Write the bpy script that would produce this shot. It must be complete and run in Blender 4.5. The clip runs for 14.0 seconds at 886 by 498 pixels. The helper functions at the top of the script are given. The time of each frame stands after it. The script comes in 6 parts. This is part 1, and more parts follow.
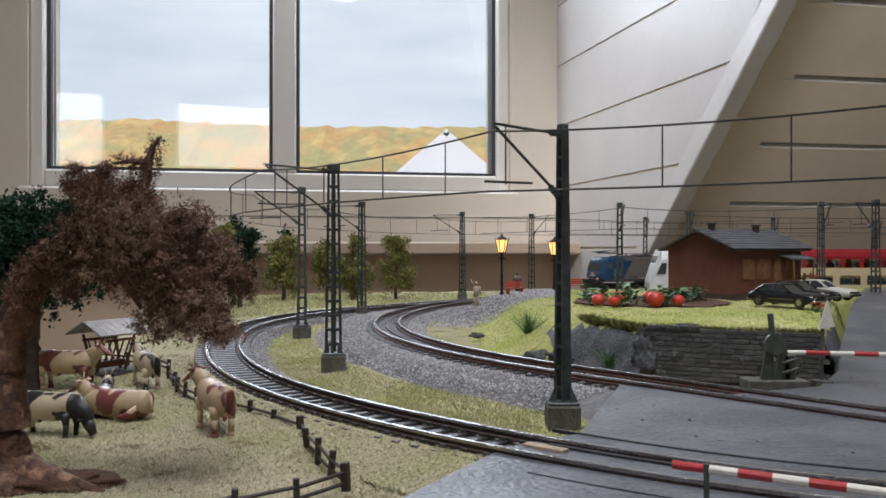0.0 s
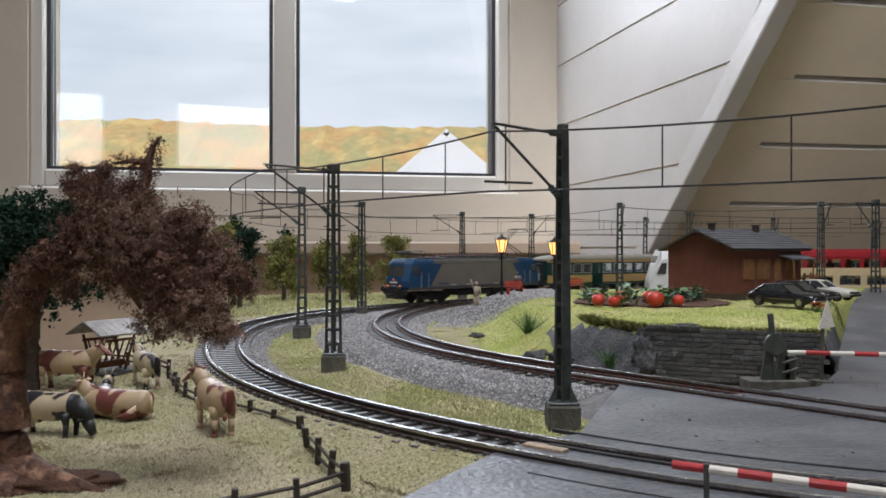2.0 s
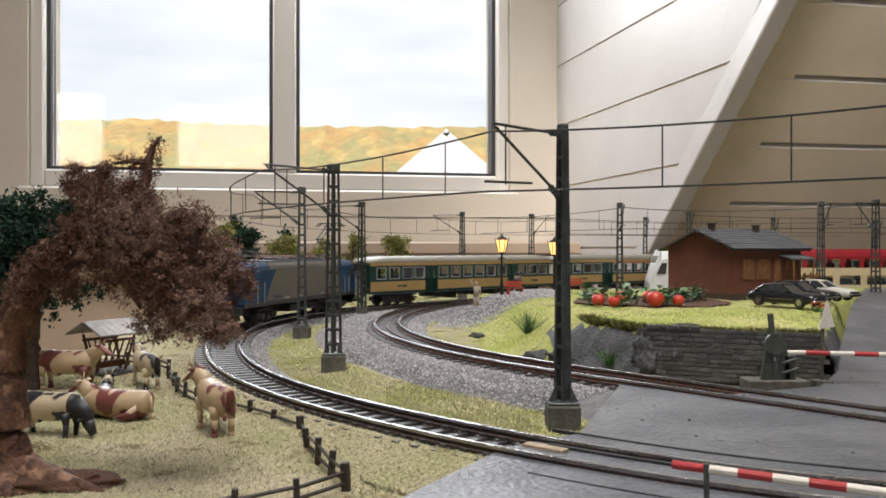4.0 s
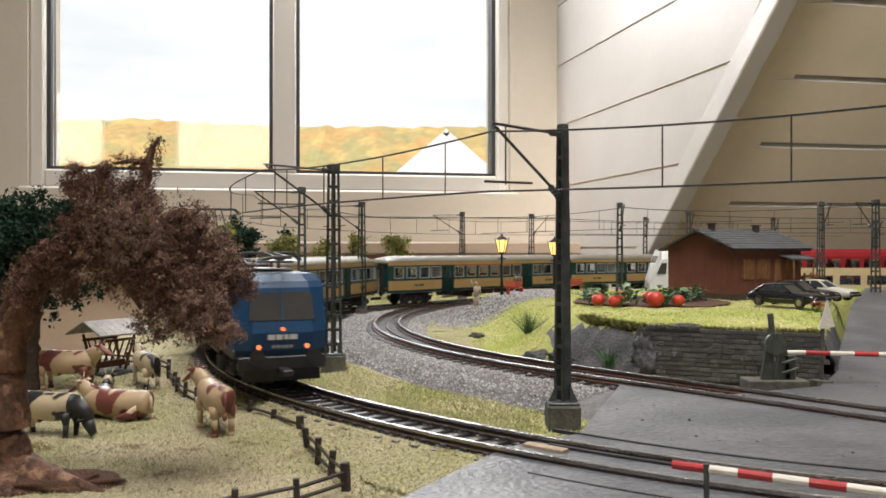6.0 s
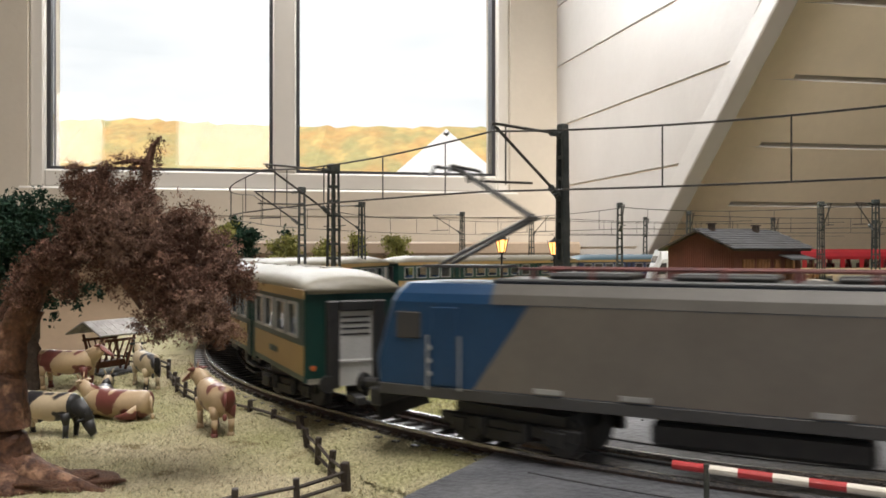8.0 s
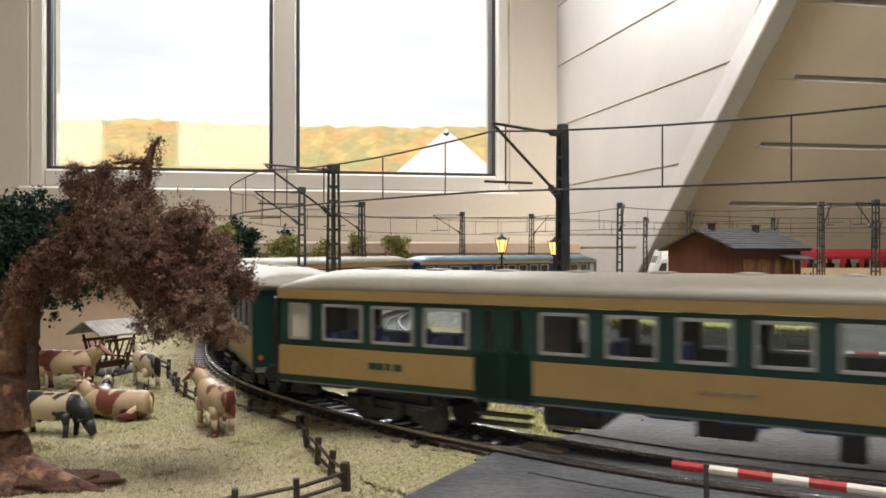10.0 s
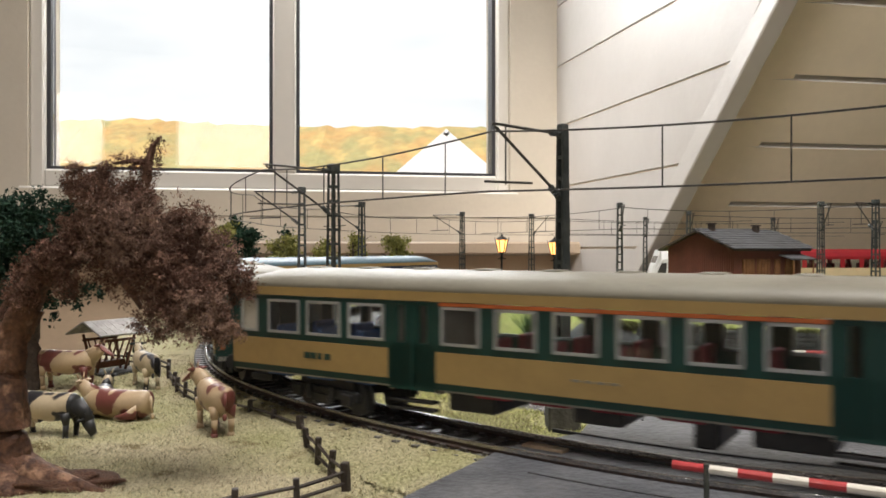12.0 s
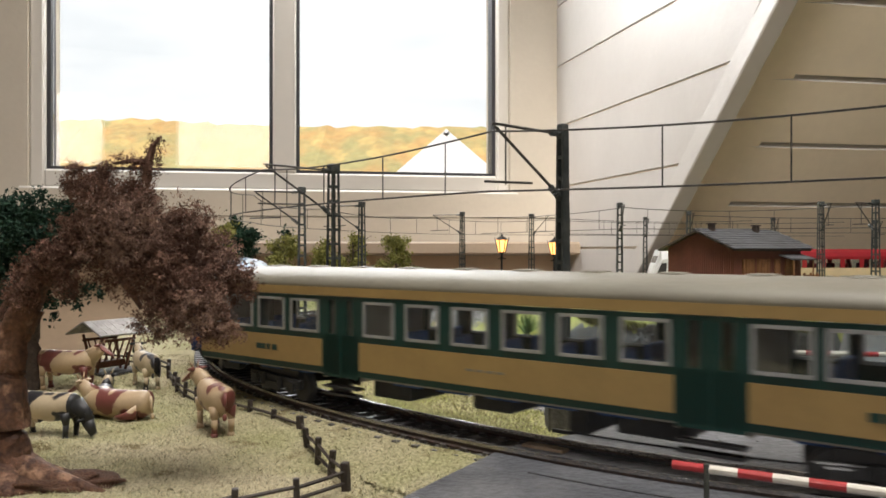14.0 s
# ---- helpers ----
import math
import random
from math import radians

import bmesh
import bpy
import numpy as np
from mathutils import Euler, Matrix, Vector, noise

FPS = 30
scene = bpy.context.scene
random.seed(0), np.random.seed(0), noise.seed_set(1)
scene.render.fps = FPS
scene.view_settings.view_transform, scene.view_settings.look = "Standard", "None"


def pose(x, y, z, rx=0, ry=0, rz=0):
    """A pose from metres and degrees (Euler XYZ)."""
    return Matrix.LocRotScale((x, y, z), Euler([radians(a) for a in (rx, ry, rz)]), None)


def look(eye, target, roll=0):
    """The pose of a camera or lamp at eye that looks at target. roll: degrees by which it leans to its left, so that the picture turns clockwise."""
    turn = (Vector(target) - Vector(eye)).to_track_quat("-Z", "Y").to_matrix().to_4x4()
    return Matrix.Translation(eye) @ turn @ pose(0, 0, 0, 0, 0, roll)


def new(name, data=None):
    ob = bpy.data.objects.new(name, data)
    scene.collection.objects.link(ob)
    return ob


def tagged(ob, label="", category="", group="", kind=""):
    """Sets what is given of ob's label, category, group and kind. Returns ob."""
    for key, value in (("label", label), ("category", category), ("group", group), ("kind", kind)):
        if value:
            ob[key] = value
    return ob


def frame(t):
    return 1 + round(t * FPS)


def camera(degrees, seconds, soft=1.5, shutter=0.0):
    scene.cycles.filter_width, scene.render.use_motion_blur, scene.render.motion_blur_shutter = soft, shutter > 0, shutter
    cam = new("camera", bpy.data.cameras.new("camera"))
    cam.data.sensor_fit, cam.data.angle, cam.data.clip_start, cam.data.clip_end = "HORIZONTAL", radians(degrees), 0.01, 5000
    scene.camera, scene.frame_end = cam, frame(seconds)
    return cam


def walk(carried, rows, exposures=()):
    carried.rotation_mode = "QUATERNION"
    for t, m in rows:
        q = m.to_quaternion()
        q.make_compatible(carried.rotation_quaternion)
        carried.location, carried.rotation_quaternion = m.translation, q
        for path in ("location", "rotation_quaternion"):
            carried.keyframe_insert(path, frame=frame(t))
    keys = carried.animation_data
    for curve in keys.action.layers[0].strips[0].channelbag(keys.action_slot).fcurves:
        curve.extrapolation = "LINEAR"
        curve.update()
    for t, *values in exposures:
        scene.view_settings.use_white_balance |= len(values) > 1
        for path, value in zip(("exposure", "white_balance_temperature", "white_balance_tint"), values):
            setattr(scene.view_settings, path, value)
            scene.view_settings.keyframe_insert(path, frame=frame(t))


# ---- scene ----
cam = camera(57.8, 14.0, soft=1.6, shutter=0.5)
EYE = 0.061
walk(cam, [(0.0, look((0, 0, EYE), (0, 1, EYE + 0.0007))), (14.0, look((0, 0, EYE), (0, 1, EYE + 0.0007)))],
     exposures=[(0.0, 0.0, 5850, 12), (2.2, 0.02, 5900, 12), (3.0, 0.24, 6150, 12), (5.3, 0.41, 6500, 11), (6.0, 0.45, 6600, 11), (14.0, 0.46, 6620, 11)])

cam.data.dof.use_dof, cam.data.dof.focus_distance, cam.data.dof.aperture_fstop = True, 0.50, 95.0

# ---- world and light ----
world = bpy.data.worlds.new("sky")
scene.world = world
world.use_nodes = True
wn = world.node_tree.nodes
sky = wn.new("ShaderNodeTexSky")
sky.sky_type, sky.sun_disc = "NISHITA", False
sky.sun_elevation, sky.sun_rotation = radians(34), radians(193)
wn["Background"].inputs["Strength"].default_value = 0.12
world.node_tree.links.new(sky.outputs[0], wn["Background"].inputs[0])


def lamp(name, kind, energy, m, colour=(1, 1, 1), size=(1, 1), angle=0.2):
    d = bpy.data.lights.new(name, kind)
    d.energy, d.color = energy, colour
    if kind == "AREA":
        d.shape, d.size, d.size_y = "RECTANGLE", *size
    if kind == "SUN":
        d.angle = angle
    ob = new(name, d)
    ob.matrix_world = m
    return ob


lamp("sun", "SUN", 2.6, look((0, 0, 5), (0.9, 4, 2.2)), (1, 0.95, 0.88), angle=radians(12))
# daylight in the opening of the front window and of a second one behind the layout
lamp("window_daylight", "AREA", 12, look((-0.37, 1.84, 0.90), (-0.1, 0.3, -0.25)), (0.95, 0.98, 1.0), (0.95, 0.42))
lamp("rear_window_daylight", "AREA", 2.9, look((-0.05, -2.36, 0.885), (-0.02, 0.3, 0.7)), (1.0, 0.96, 0.9), (0.66, 0.44))
lamp("rear_side_window_daylight", "AREA", 1.4, look((-1.03, -2.36, 0.89), (-0.9, 0.3, 0.7)), (1.0, 0.96, 0.9), (0.28, 0.48))

# added overhead fill to brighten the ground; a roof opening is only assumed
lamp("overhead_fill", "AREA", 23, look((0.1, -0.05, 1.43), (0.12, 0.1, 0.0)), (1.0, 0.97, 0.93), (0.75, 0.85))

# ---- materials ----


def mat(name, c, c2=None, rough=0.6, metal=0.0, scale=120.0, bump=0.15, fine=900.0, mixlo=0.4, mixhi=0.62, dist=0.0004, spec=0.5, rand=0.0,
        third=None, third_at=0.66, third_scale=None, third_detail=5, third_soft=0.045):
    """Two-tone surface: broad blotches of c and c2, fine grain in brightness and relief."""
    m = bpy.data.materials.new(name)
    m.use_nodes = True
    n, l = m.node_tree.nodes, m.node_tree.links
    b = n["Principled BSDF"]
    b.inputs["Roughness"].default_value, b.inputs["Metallic"].default_value = rough, metal
    b.inputs["Specular IOR Level"].default_value = spec
    tc = n.new("ShaderNodeTexCoord")
    c2 = c2 or tuple(v * 0.8 for v in c)
    big, small = n.new("ShaderNodeTexNoise"), n.new("ShaderNodeTexNoise")
    big.inputs["Scale"].default_value, big.inputs["Detail"].default_value = scale, 4
    small.inputs["Scale"].default_value, small.inputs["Detail"].default_value = fine, 3
    for t in (big, small):
        l.new(tc.outputs["Object"], t.inputs["Vector"])
    r = n.new("ShaderNodeMapRange")
    r.inputs["From Min"].default_value, r.inputs["From Max"].default_value = mixlo, mixhi
    l.new(big.outputs["Fac"], r.inputs["Value"])
    mx = n.new("ShaderNodeMix")
    mx.data_type = "RGBA"
    mx.inputs["A"].default_value, mx.inputs["B"].default_value = (*c, 1), (*c2, 1)
    l.new(r.outputs[0], mx.inputs["Factor"])
    out = mx.outputs["Result"]
    if third:
        t3, r3, m3 = n.new("ShaderNodeTexNoise"), n.new("ShaderNodeMapRange"), n.new("ShaderNodeMix")
        t3.inputs["Scale"].default_value, t3.inputs["Detail"].default_value = third_scale or scale * 2.7, third_detail
        l.new(tc.outputs["Object"], t3.inputs["Vector"])
        r3.inputs["From Min"].default_value, r3.inputs["From Max"].default_value = third_at - third_soft, third_at + third_soft
        l.new(t3.outputs["Fac"], r3.inputs["Value"])
        m3.data_type = "RGBA"
        m3.inputs["B"].default_value = (*third, 1)
        l.new(out, m3.inputs["A"]), l.new(r3.outputs[0], m3.inputs["Factor"])
        out = m3.outputs["Result"]
    hs = n.new("ShaderNodeHueSaturation")
    vr = n.new("ShaderNodeMapRange")
    vr.inputs["From Min"].default_value, vr.inputs["From Max"].default_value = 0.25, 0.75
    vr.inputs["To Min"].default_value, vr.inputs["To Max"].default_value = 1 - bump, 1 + bump
    l.new(small.outputs["Fac"], vr.inputs["Value"])
    val = vr.outputs[0]
    if rand:
        oi, ge = n.new("ShaderNodeObjectInfo"), n.new("ShaderNodeNewGeometry")
        ad, mr, mu = n.new("ShaderNodeMath"), n.new("ShaderNodeMapRange"), n.new("ShaderNodeMath")
        ad.operation, mu.operation = "ADD", "MULTIPLY"
        l.new(oi.outputs["Random"], ad.inputs[0]), l.new(ge.outputs["Random Per Island"], ad.inputs[1])
        fr = n.new("ShaderNodeMath")
        fr.operation = "FRACT"
        l.new(ad.outputs[0], fr.inputs[0]), l.new(fr.outputs[0], mr.inputs["Value"])
        mr.inputs["To Min"].default_value, mr.inputs["To Max"].default_value = 1 - rand, 1 + rand
        l.new(mr.outputs[0], mu.inputs[0]), l.new(val, mu.inputs[1])
        val = mu.outputs[0]
    l.new(val, hs.inputs["Value"]), l.new(out, hs.inputs["Color"])
    l.new(hs.outputs[0], b.inputs["Base Color"])
    if bump:
        bp = n.new("ShaderNodeBump")
        bp.inputs["Strength"].default_value, bp.inputs["Distance"].default_value = 0.6, dist
        l.new(small.outputs["Fac"], bp.inputs["Height"]), l.new(bp.outputs[0], b.inputs["Normal"])
    return m


def glow(name, c, strength):
    m = bpy.data.materials.new(name)
    m.use_nodes = True
    b = m.node_tree.nodes["Principled BSDF"]
    b.inputs["Base Color"].default_value = (*c, 1)
    b.inputs["Emission Color"].default_value, b.inputs["Emission Strength"].default_value = (*c, 1), strength
    return m


def glass(name, tint=(1, 1, 1), rough=0.0):
    m = bpy.data.materials.new(name)
    m.use_nodes = True
    b = m.node_tree.nodes["Principled BSDF"]
    b.inputs["Base Color"].default_value, b.inputs["Roughness"].default_value = (*tint, 1), rough
    b.inputs["Transmission Weight"].default_value, b.inputs["IOR"].default_value = 1.0, 1.45
    return m


GRASS = mat("grass_scatter", (0.30, 0.33, 0.085), (0.40, 0.39, 0.15), 0.95, scale=25, fine=1100, bump=0.45, dist=0.0012, spec=0.1, third=(0.10, 0.085, 0.03), third_at=0.66, third_scale=60)
MEADOW = mat("dry_meadow", (0.35, 0.305, 0.20), (0.28, 0.265, 0.14), 0.95, scale=22, fine=1000, bump=0.45, dist=0.0012, spec=0.1, third=(0.13, 0.10, 0.045), third_at=0.64, third_scale=70)
BLADE = mat("grass_fibre", (0.46, 0.48, 0.19), (0.56, 0.54, 0.29), 0.9, scale=25, bump=0.0, spec=0.15, rand=0.4)
BLADE_DRY = mat("dry_grass_fibre", (0.43, 0.38, 0.265), (0.34, 0.325, 0.175), 0.9, scale=22, bump=0.0, spec=0.15, rand=0.4)
BALLAST = mat("ballast_glue", (0.13, 0.125, 0.125), (0.19, 0.183, 0.18), 0.95, scale=150, fine=1500, bump=0.5, dist=0.0012, spec=0.2)
STONE = mat("ballast_stone", (0.32, 0.31, 0.31), (0.43, 0.415, 0.41), 0.9, scale=300, bump=0.1, spec=0.3, rand=0.45)
ASPHALT = mat("asphalt", (0.080, 0.083, 0.092), (0.125, 0.128, 0.136), 0.42, scale=45, fine=520, bump=0.30, dist=0.0012, third=(0.075, 0.075, 0.078), third_at=0.63, third_scale=18)
ROCK = mat("painted_plaster_rock", (0.045, 0.045, 0.048), (0.09, 0.09, 0.09), 0.8, scale=90, fine=700, bump=0.4, dist=0.0015, third=(0.13, 0.128, 0.122), third_at=0.70)
WALLSTONE = mat("quarry_stone", (0.10, 0.098, 0.092), (0.155, 0.15, 0.14), 0.8, scale=200, fine=1200, bump=0.3, rand=0.3, third=(0.035, 0.035, 0.036), third_at=0.54, third_scale=38)
MORTAR = mat("dark_mortar", (0.045, 0.044, 0.042), (0.07, 0.068, 0.065), 0.95, fine=1500)
STEEL = mat("rail_head_steel", (0.50, 0.50, 0.51), (0.36, 0.34, 0.33), 0.27, 1.0, scale=60, bump=0.08)
RUST = mat("rail_web_brown", (0.075, 0.05, 0.04), (0.05, 0.04, 0.036), 0.6, 0.4, scale=200, bump=0.2)
RUST_RED = mat("rail_web_rust", (0.13, 0.06, 0.042), (0.085, 0.045, 0.035), 0.6, 0.3, scale=200, bump=0.2)
SLEEPER = mat("sleeper_plastic", (0.04, 0.037, 0.035), (0.06, 0.055, 0.052), 0.3, scale=300, bump=0.12, rand=0.2)
MAST = mat("mast_greygreen", (0.045, 0.052, 0.05), (0.075, 0.082, 0.078), 0.45, 0.3, scale=200, bump=0.12)
CONCRETE = mat("footing_concrete", (0.075, 0.07, 0.056), (0.115, 0.108, 0.088), 0.9, scale=150, bump=0.2)
WIRE = mat("wire_bronze", (0.10, 0.095, 0.09), (0.06, 0.058, 0.055), 0.45, 0.7, scale=300, bump=0.0)
WALLPAINT = mat("cream_wall_paint", (0.56, 0.505, 0.42), (0.53, 0.475, 0.39), 0.6, scale=4, fine=90, bump=0.02, dist=0.0006)
WHITEWOOD = mat("white_painted_boards", (0.47, 0.445, 0.415), (0.445, 0.42, 0.39), 0.45, scale=6, fine=60, bump=0.02, dist=0.0008)
CREAMWOOD = mat("cream_slope_boards", (0.80, 0.70, 0.56), (0.76, 0.665, 0.53), 0.5, scale=6, fine=60, bump=0.025, dist=0.0008)
UPVC = mat("window_frame_white", (0.64, 0.605, 0.55), (0.61, 0.575, 0.52), 0.4, scale=5, fine=60, bump=0.01, dist=0.0003)
GASKET = mat("black_gasket", (0.02, 0.02, 0.024), None, 0.5, bump=0.05)
TANWALL = mat("tan_wall_paint", (0.64, 0.50, 0.35), (0.60, 0.46, 0.32), 0.6, scale=5, fine=90, bump=0.03)
SILL = mat("beige_sill", (0.44, 0.34, 0.25), (0.40, 0.31, 0.225), 0.5, scale=8, fine=150, bump=0.03)
FLOORWOOD = mat("floor_wood", (0.30, 0.22, 0.15), (0.24, 0.17, 0.11), 0.5, scale=6, fine=60, bump=0.1)
PANE = glass("window_glass")

# ---- building helpers ----


def link(name, bm, material, parent=None, smooth=False):
    me = bpy.data.meshes.new(name)
    bmesh.ops.recalc_face_normals(bm, faces=bm.faces)
    bm.to_mesh(me)
    bm.free()
    for m in (material if isinstance(material, (list, tuple)) else [material]):
        me.materials.append(m)
    if smooth:
        me.polygons.foreach_set("use_smooth", [True] * len(me.polygons))
    ob = new(name, me)
    ob.parent = parent
    return ob


def part(name, bm, material, parent, label="", smooth=False):
    ob = link(name, bm, material, parent, smooth)
    return tagged(ob, label)


def thing(name, label, category, m=None, group="", kind=""):
    ob = new(name)
    ob.empty_display_size = 0.01
    if m:
        ob.matrix_basis = m
    return tagged(ob, label, category, group, kind)


def setting(name, bm, material, label, category, kind="structure", smooth=False):
    return tagged(link(name, bm, material, None, smooth), label, category, "", kind)


def box(bm, x0, x1, y0, y1, z0, z1, bevel=0.0, m=None, mi=0):
    r = bmesh.ops.create_cube(bm, size=1.0, matrix=Matrix.Translation(((x0 + x1) / 2, (y0 + y1) / 2, (z0 + z1) / 2)) @ Matrix.Diagonal((abs(x1 - x0), abs(y1 - y0), abs(z1 - z0), 1)))
    vs = r["verts"]
    if m:
        bmesh.ops.transform(bm, matrix=m, verts=vs)
    fs = {f for v in vs for f in v.link_faces}
    for f in fs:
        f.material_index = mi
    if bevel:
        es = list({e for v in vs for e in v.link_edges})
        bmesh.ops.bevel(bm, geom=es, offset=bevel, segments=1, affect="EDGES", material=-1)
    return bm


def rod(bm, a, b, r, r2=None, seg=8, mi=0):
    """A round bar from a to b."""
    a, b = Vector(a), Vector(b)
    d = b - a
    q = d.to_track_quat("Z", "Y").to_matrix().to_4x4()
    res = bmesh.ops.create_cone(bm, cap_ends=True, segments=seg, radius1=r, radius2=r if r2 is None else r2, depth=d.length, matrix=Matrix.Translation((a + b) / 2) @ q)
    if mi:
        for f in {f for v in res["verts"] for f in v.link_faces}:
            f.material_index = mi
    return bm


def ball(bm, c, r, sx=1, sy=1, sz=1, seg=10, rings=7, mi=0, turn=None):
    m = Matrix.Translation(c) @ (turn or Matrix()) @ Matrix.Diagonal((sx, sy, sz, 1))
    res = bmesh.ops.create_uvsphere(bm, u_segments=seg, v_segments=rings, radius=r, matrix=m)
    for f in {f for v in res["verts"] for f in v.link_faces}:
        f.material_index, f.smooth = mi, True
    return bm


def nb():
    return bmesh.new()


def prism(bm, pts, z0, z1, mi=0):
    """An upright prism over the outline pts; z0 and z1 may be functions of x, y."""
    f0 = z0 if callable(z0) else (lambda x, y: z0)
    f1 = z1 if callable(z1) else (lambda x, y: z1)
    lo = [bm.verts.new((x, y, f0(x, y))) for x, y in pts]
    hi = [bm.verts.new((x, y, f1(x, y))) for x, y in pts]
    n = len(pts)
    fs = [bm.faces.new(hi), bm.faces.new(lo[::-1])] + [bm.faces.new((lo[i], lo[(i + 1) % n], hi[(i + 1) % n], hi[i])) for i in range(n)]
    for f in fs:
        f.material_index = mi
    return bm


def slab(bm, pts, thick):
    """A flat polygon in space, given by its corners, with thickness towards its back."""
    p = [Vector(q) for q in pts]
    n = (p[1] - p[0]).cross(p[2] - p[0]).normalized()
    hi = [bm.verts.new(q) for q in p]
    lo = [bm.verts.new(q - n * thick) for q in p]
    k = len(p)
    bm.faces.new(hi), bm.faces.new(lo[::-1])
    for i in range(k):
        bm.faces.new((hi[i], lo[i], lo[(i + 1) % k], hi[(i + 1) % k]))
    return bm


# ---- track lines: arcs of (length, curvature) ----
STEP = 0.002


def arcs(x, y, th, segs):
    out, s = [(0.0, x, y, th)], 0.0
    for length, k in segs:
        n = max(1, round(length / STEP))
        d = length / n
        for _ in range(n):
            t2 = th + k * d
            x, y, th, s = x + d * math.cos((th + t2) / 2), y + d * math.sin((th + t2) / 2), t2, s + d
            out.append((s, x, y, th))
    return np.array(out)


LINE1 = arcs(2.246, 1.0979, 3.133, [(1.7, 0), (.30, 1.85), (.25, .73), (.20, .86), (.12, 3.5), (.12, 3.28), (.12, 1.74), (.12, 2.68), (.12, 2.06), (.15, 3.9), (1.6, .1)])
LINE2 = arcs(.0945, .9385, 3.945, [(.02, 2.05), (.12, 2.02), (.12, 1.97), (.12, 2.52), (.12, 2.71), (.14, 2.48), (.16, .1), (.25, 2.0), (1.2, 0)])
LINE3 = arcs(2.2, 0.96, 3.14159, [(2.0, 0)])


def on(line, s):
    """Place and heading on a line at the length s."""
    return tuple(float(np.interp(s, line[:, 0], line[:, i])) for i in (1, 2, 3))


def aside(line, s, off, z):
    """A point off to the left of the line's direction."""
    x, y, th = on(line, s)
    return Vector((x - off * math.sin(th), y + off * math.cos(th), z))


def sweep(bm, line, s0, s1, profile, step=0.01, closed=True, mi=0):
    """Sweep an outline of (offset to the left, height) along a line."""
    n = max(2, int((s1 - s0) / step))
    rings = []
    for i in range(n + 1):
        x, y, th = on(line, s0 + (s1 - s0) * i / n)
        rings.append([bm.verts.new((x - o * math.sin(th), y + o * math.cos(th), z)) for o, z in profile])
    k = len(profile)
    for a, b in zip(rings[:-1], rings[1:]):
        for j in range(k if closed else k - 1):
            f = bm.faces.new((a[j], a[(j + 1) % k], b[(j + 1) % k], b[j]))
            f.material_index = mi
    if closed:
        bm.faces.new(rings[0]), bm.faces.new(rings[-1][::-1])
    return bm


def gap_to(line, x, y):
    d = np.hypot(line[:, 1] - x, line[:, 2] - y)
    i = int(d.argmin())
    th = line[i, 3]
    return -math.sin(th) * (x - line[i, 1]) + math.cos(th) * (y - line[i, 2]), line[i, 0]

# ---- the room ----
CORNER = Vector((0.27, 1.90, 0))
ALONG = Vector((-0.983, -0.183, 0)).normalized()      # along the window wall, away from the corner
OUT = Vector((-0.183, 0.983, 0)).normalized()         # outwards through the window wall
CHEEK = Vector((0.26, -1.0, 0)).normalized()          # along the dormer's side wall, into the room
FLOOR = -0.78
TOP = 1.45


def wallbox(bm, k0, k1, o0, o1, z0, z1, bevel=0.0):
    """A box in the window wall's own directions: k from the corner, o outwards."""
    m = Matrix(((ALONG.x, OUT.x, 0, CORNER.x), (ALONG.y, OUT.y, 0, CORNER.y), (0, 0, 1, 0), (0, 0, 0, 1)))
    return box(bm, k0, k1, o0, o1, z0, z1, bevel, m)


bm = nb()
wallbox(bm, -0.02, 0.114, 0.0, 0.24, FLOOR, TOP)
wallbox(bm, 1.163, 3.4, 0.0, 0.24, FLOOR, TOP)
wallbox(bm, 0.114, 1.163, 0.0, 0.24, FLOOR, 0.135)
wallbox(bm, 0.114, 1.163, 0.0, 0.24, 1.16, TOP)
setting("wall_window", bm, WALLPAINT, "cream painted wall round a double window", "wall")
bm = nb()
wallbox(bm, -0.05, 1.9, -0.012, 0.0, 0.078, 0.1325)
wallbox(bm, -0.05, 1.9, -0.008, 0.0, 0.1355, 0.19)
setting("trim_under_window", bm, WALLPAINT, "cream painted panel strips under the window", "trim")

bm = nb()
wallbox(bm, -0.05, 3.4, -0.006, 0.0, FLOOR, 0.047)
setting("wall_dado", bm, TANWALL, "tan painted wall below the window sill", "wall")

win = thing("window_1", "white double casement window looking out on autumn hills", "window", kind="structure")
bm = nb()
for k0, k1, z0, z1 in ((0.114, 0.143, .195, 1.16), (1.134, 1.163, .195, 1.16), (0.143, 1.134, .195, .233), (0.143, 1.134, 1.11, 1.16)):
    wallbox(bm, k0, k1, 0.01, 0.09, z0, z1, 0.004)
wallbox(bm, 0.6075, 0.659, 0.012, 0.092, .233, 1.11, 0.004)
part("window_frame", bm, UPVC, win)
bm = nb()
wallbox(bm, 0.095, 1.182, -0.006, 0.09, .135, .195, 0.004)
part("window_sill_profile", bm, UPVC, win)
for a, b in ((0.143, 0.6075), (0.659, 1.134)):
    bm = nb()
    wallbox(bm, a, b, 0.03, 0.07, .233, .241)
    wallbox(bm, a, b, 0.03, 0.07, 1.10, 1.11)
    wallbox(bm, a, a + 0.008, 0.03, 0.07, .241, 1.10)
    wallbox(bm, b - 0.008, b, 0.03, 0.07, .241, 1.10)
    part("gasket", bm, GASKET, win, "black rubber gasket")
    bm = nb()
    wallbox(bm, a + .008, b - .008, 0.05, 0.054, .241, 1.10)
    part("pane", bm, PANE, win).visible_shadow = False
bm = nb()
wallbox(bm, -0.07, 1.9, -0.13, 0.0, 0.05, 0.078, 0.004)
setting("window_sill", bm, SILL, "long beige window sill board", "sill")

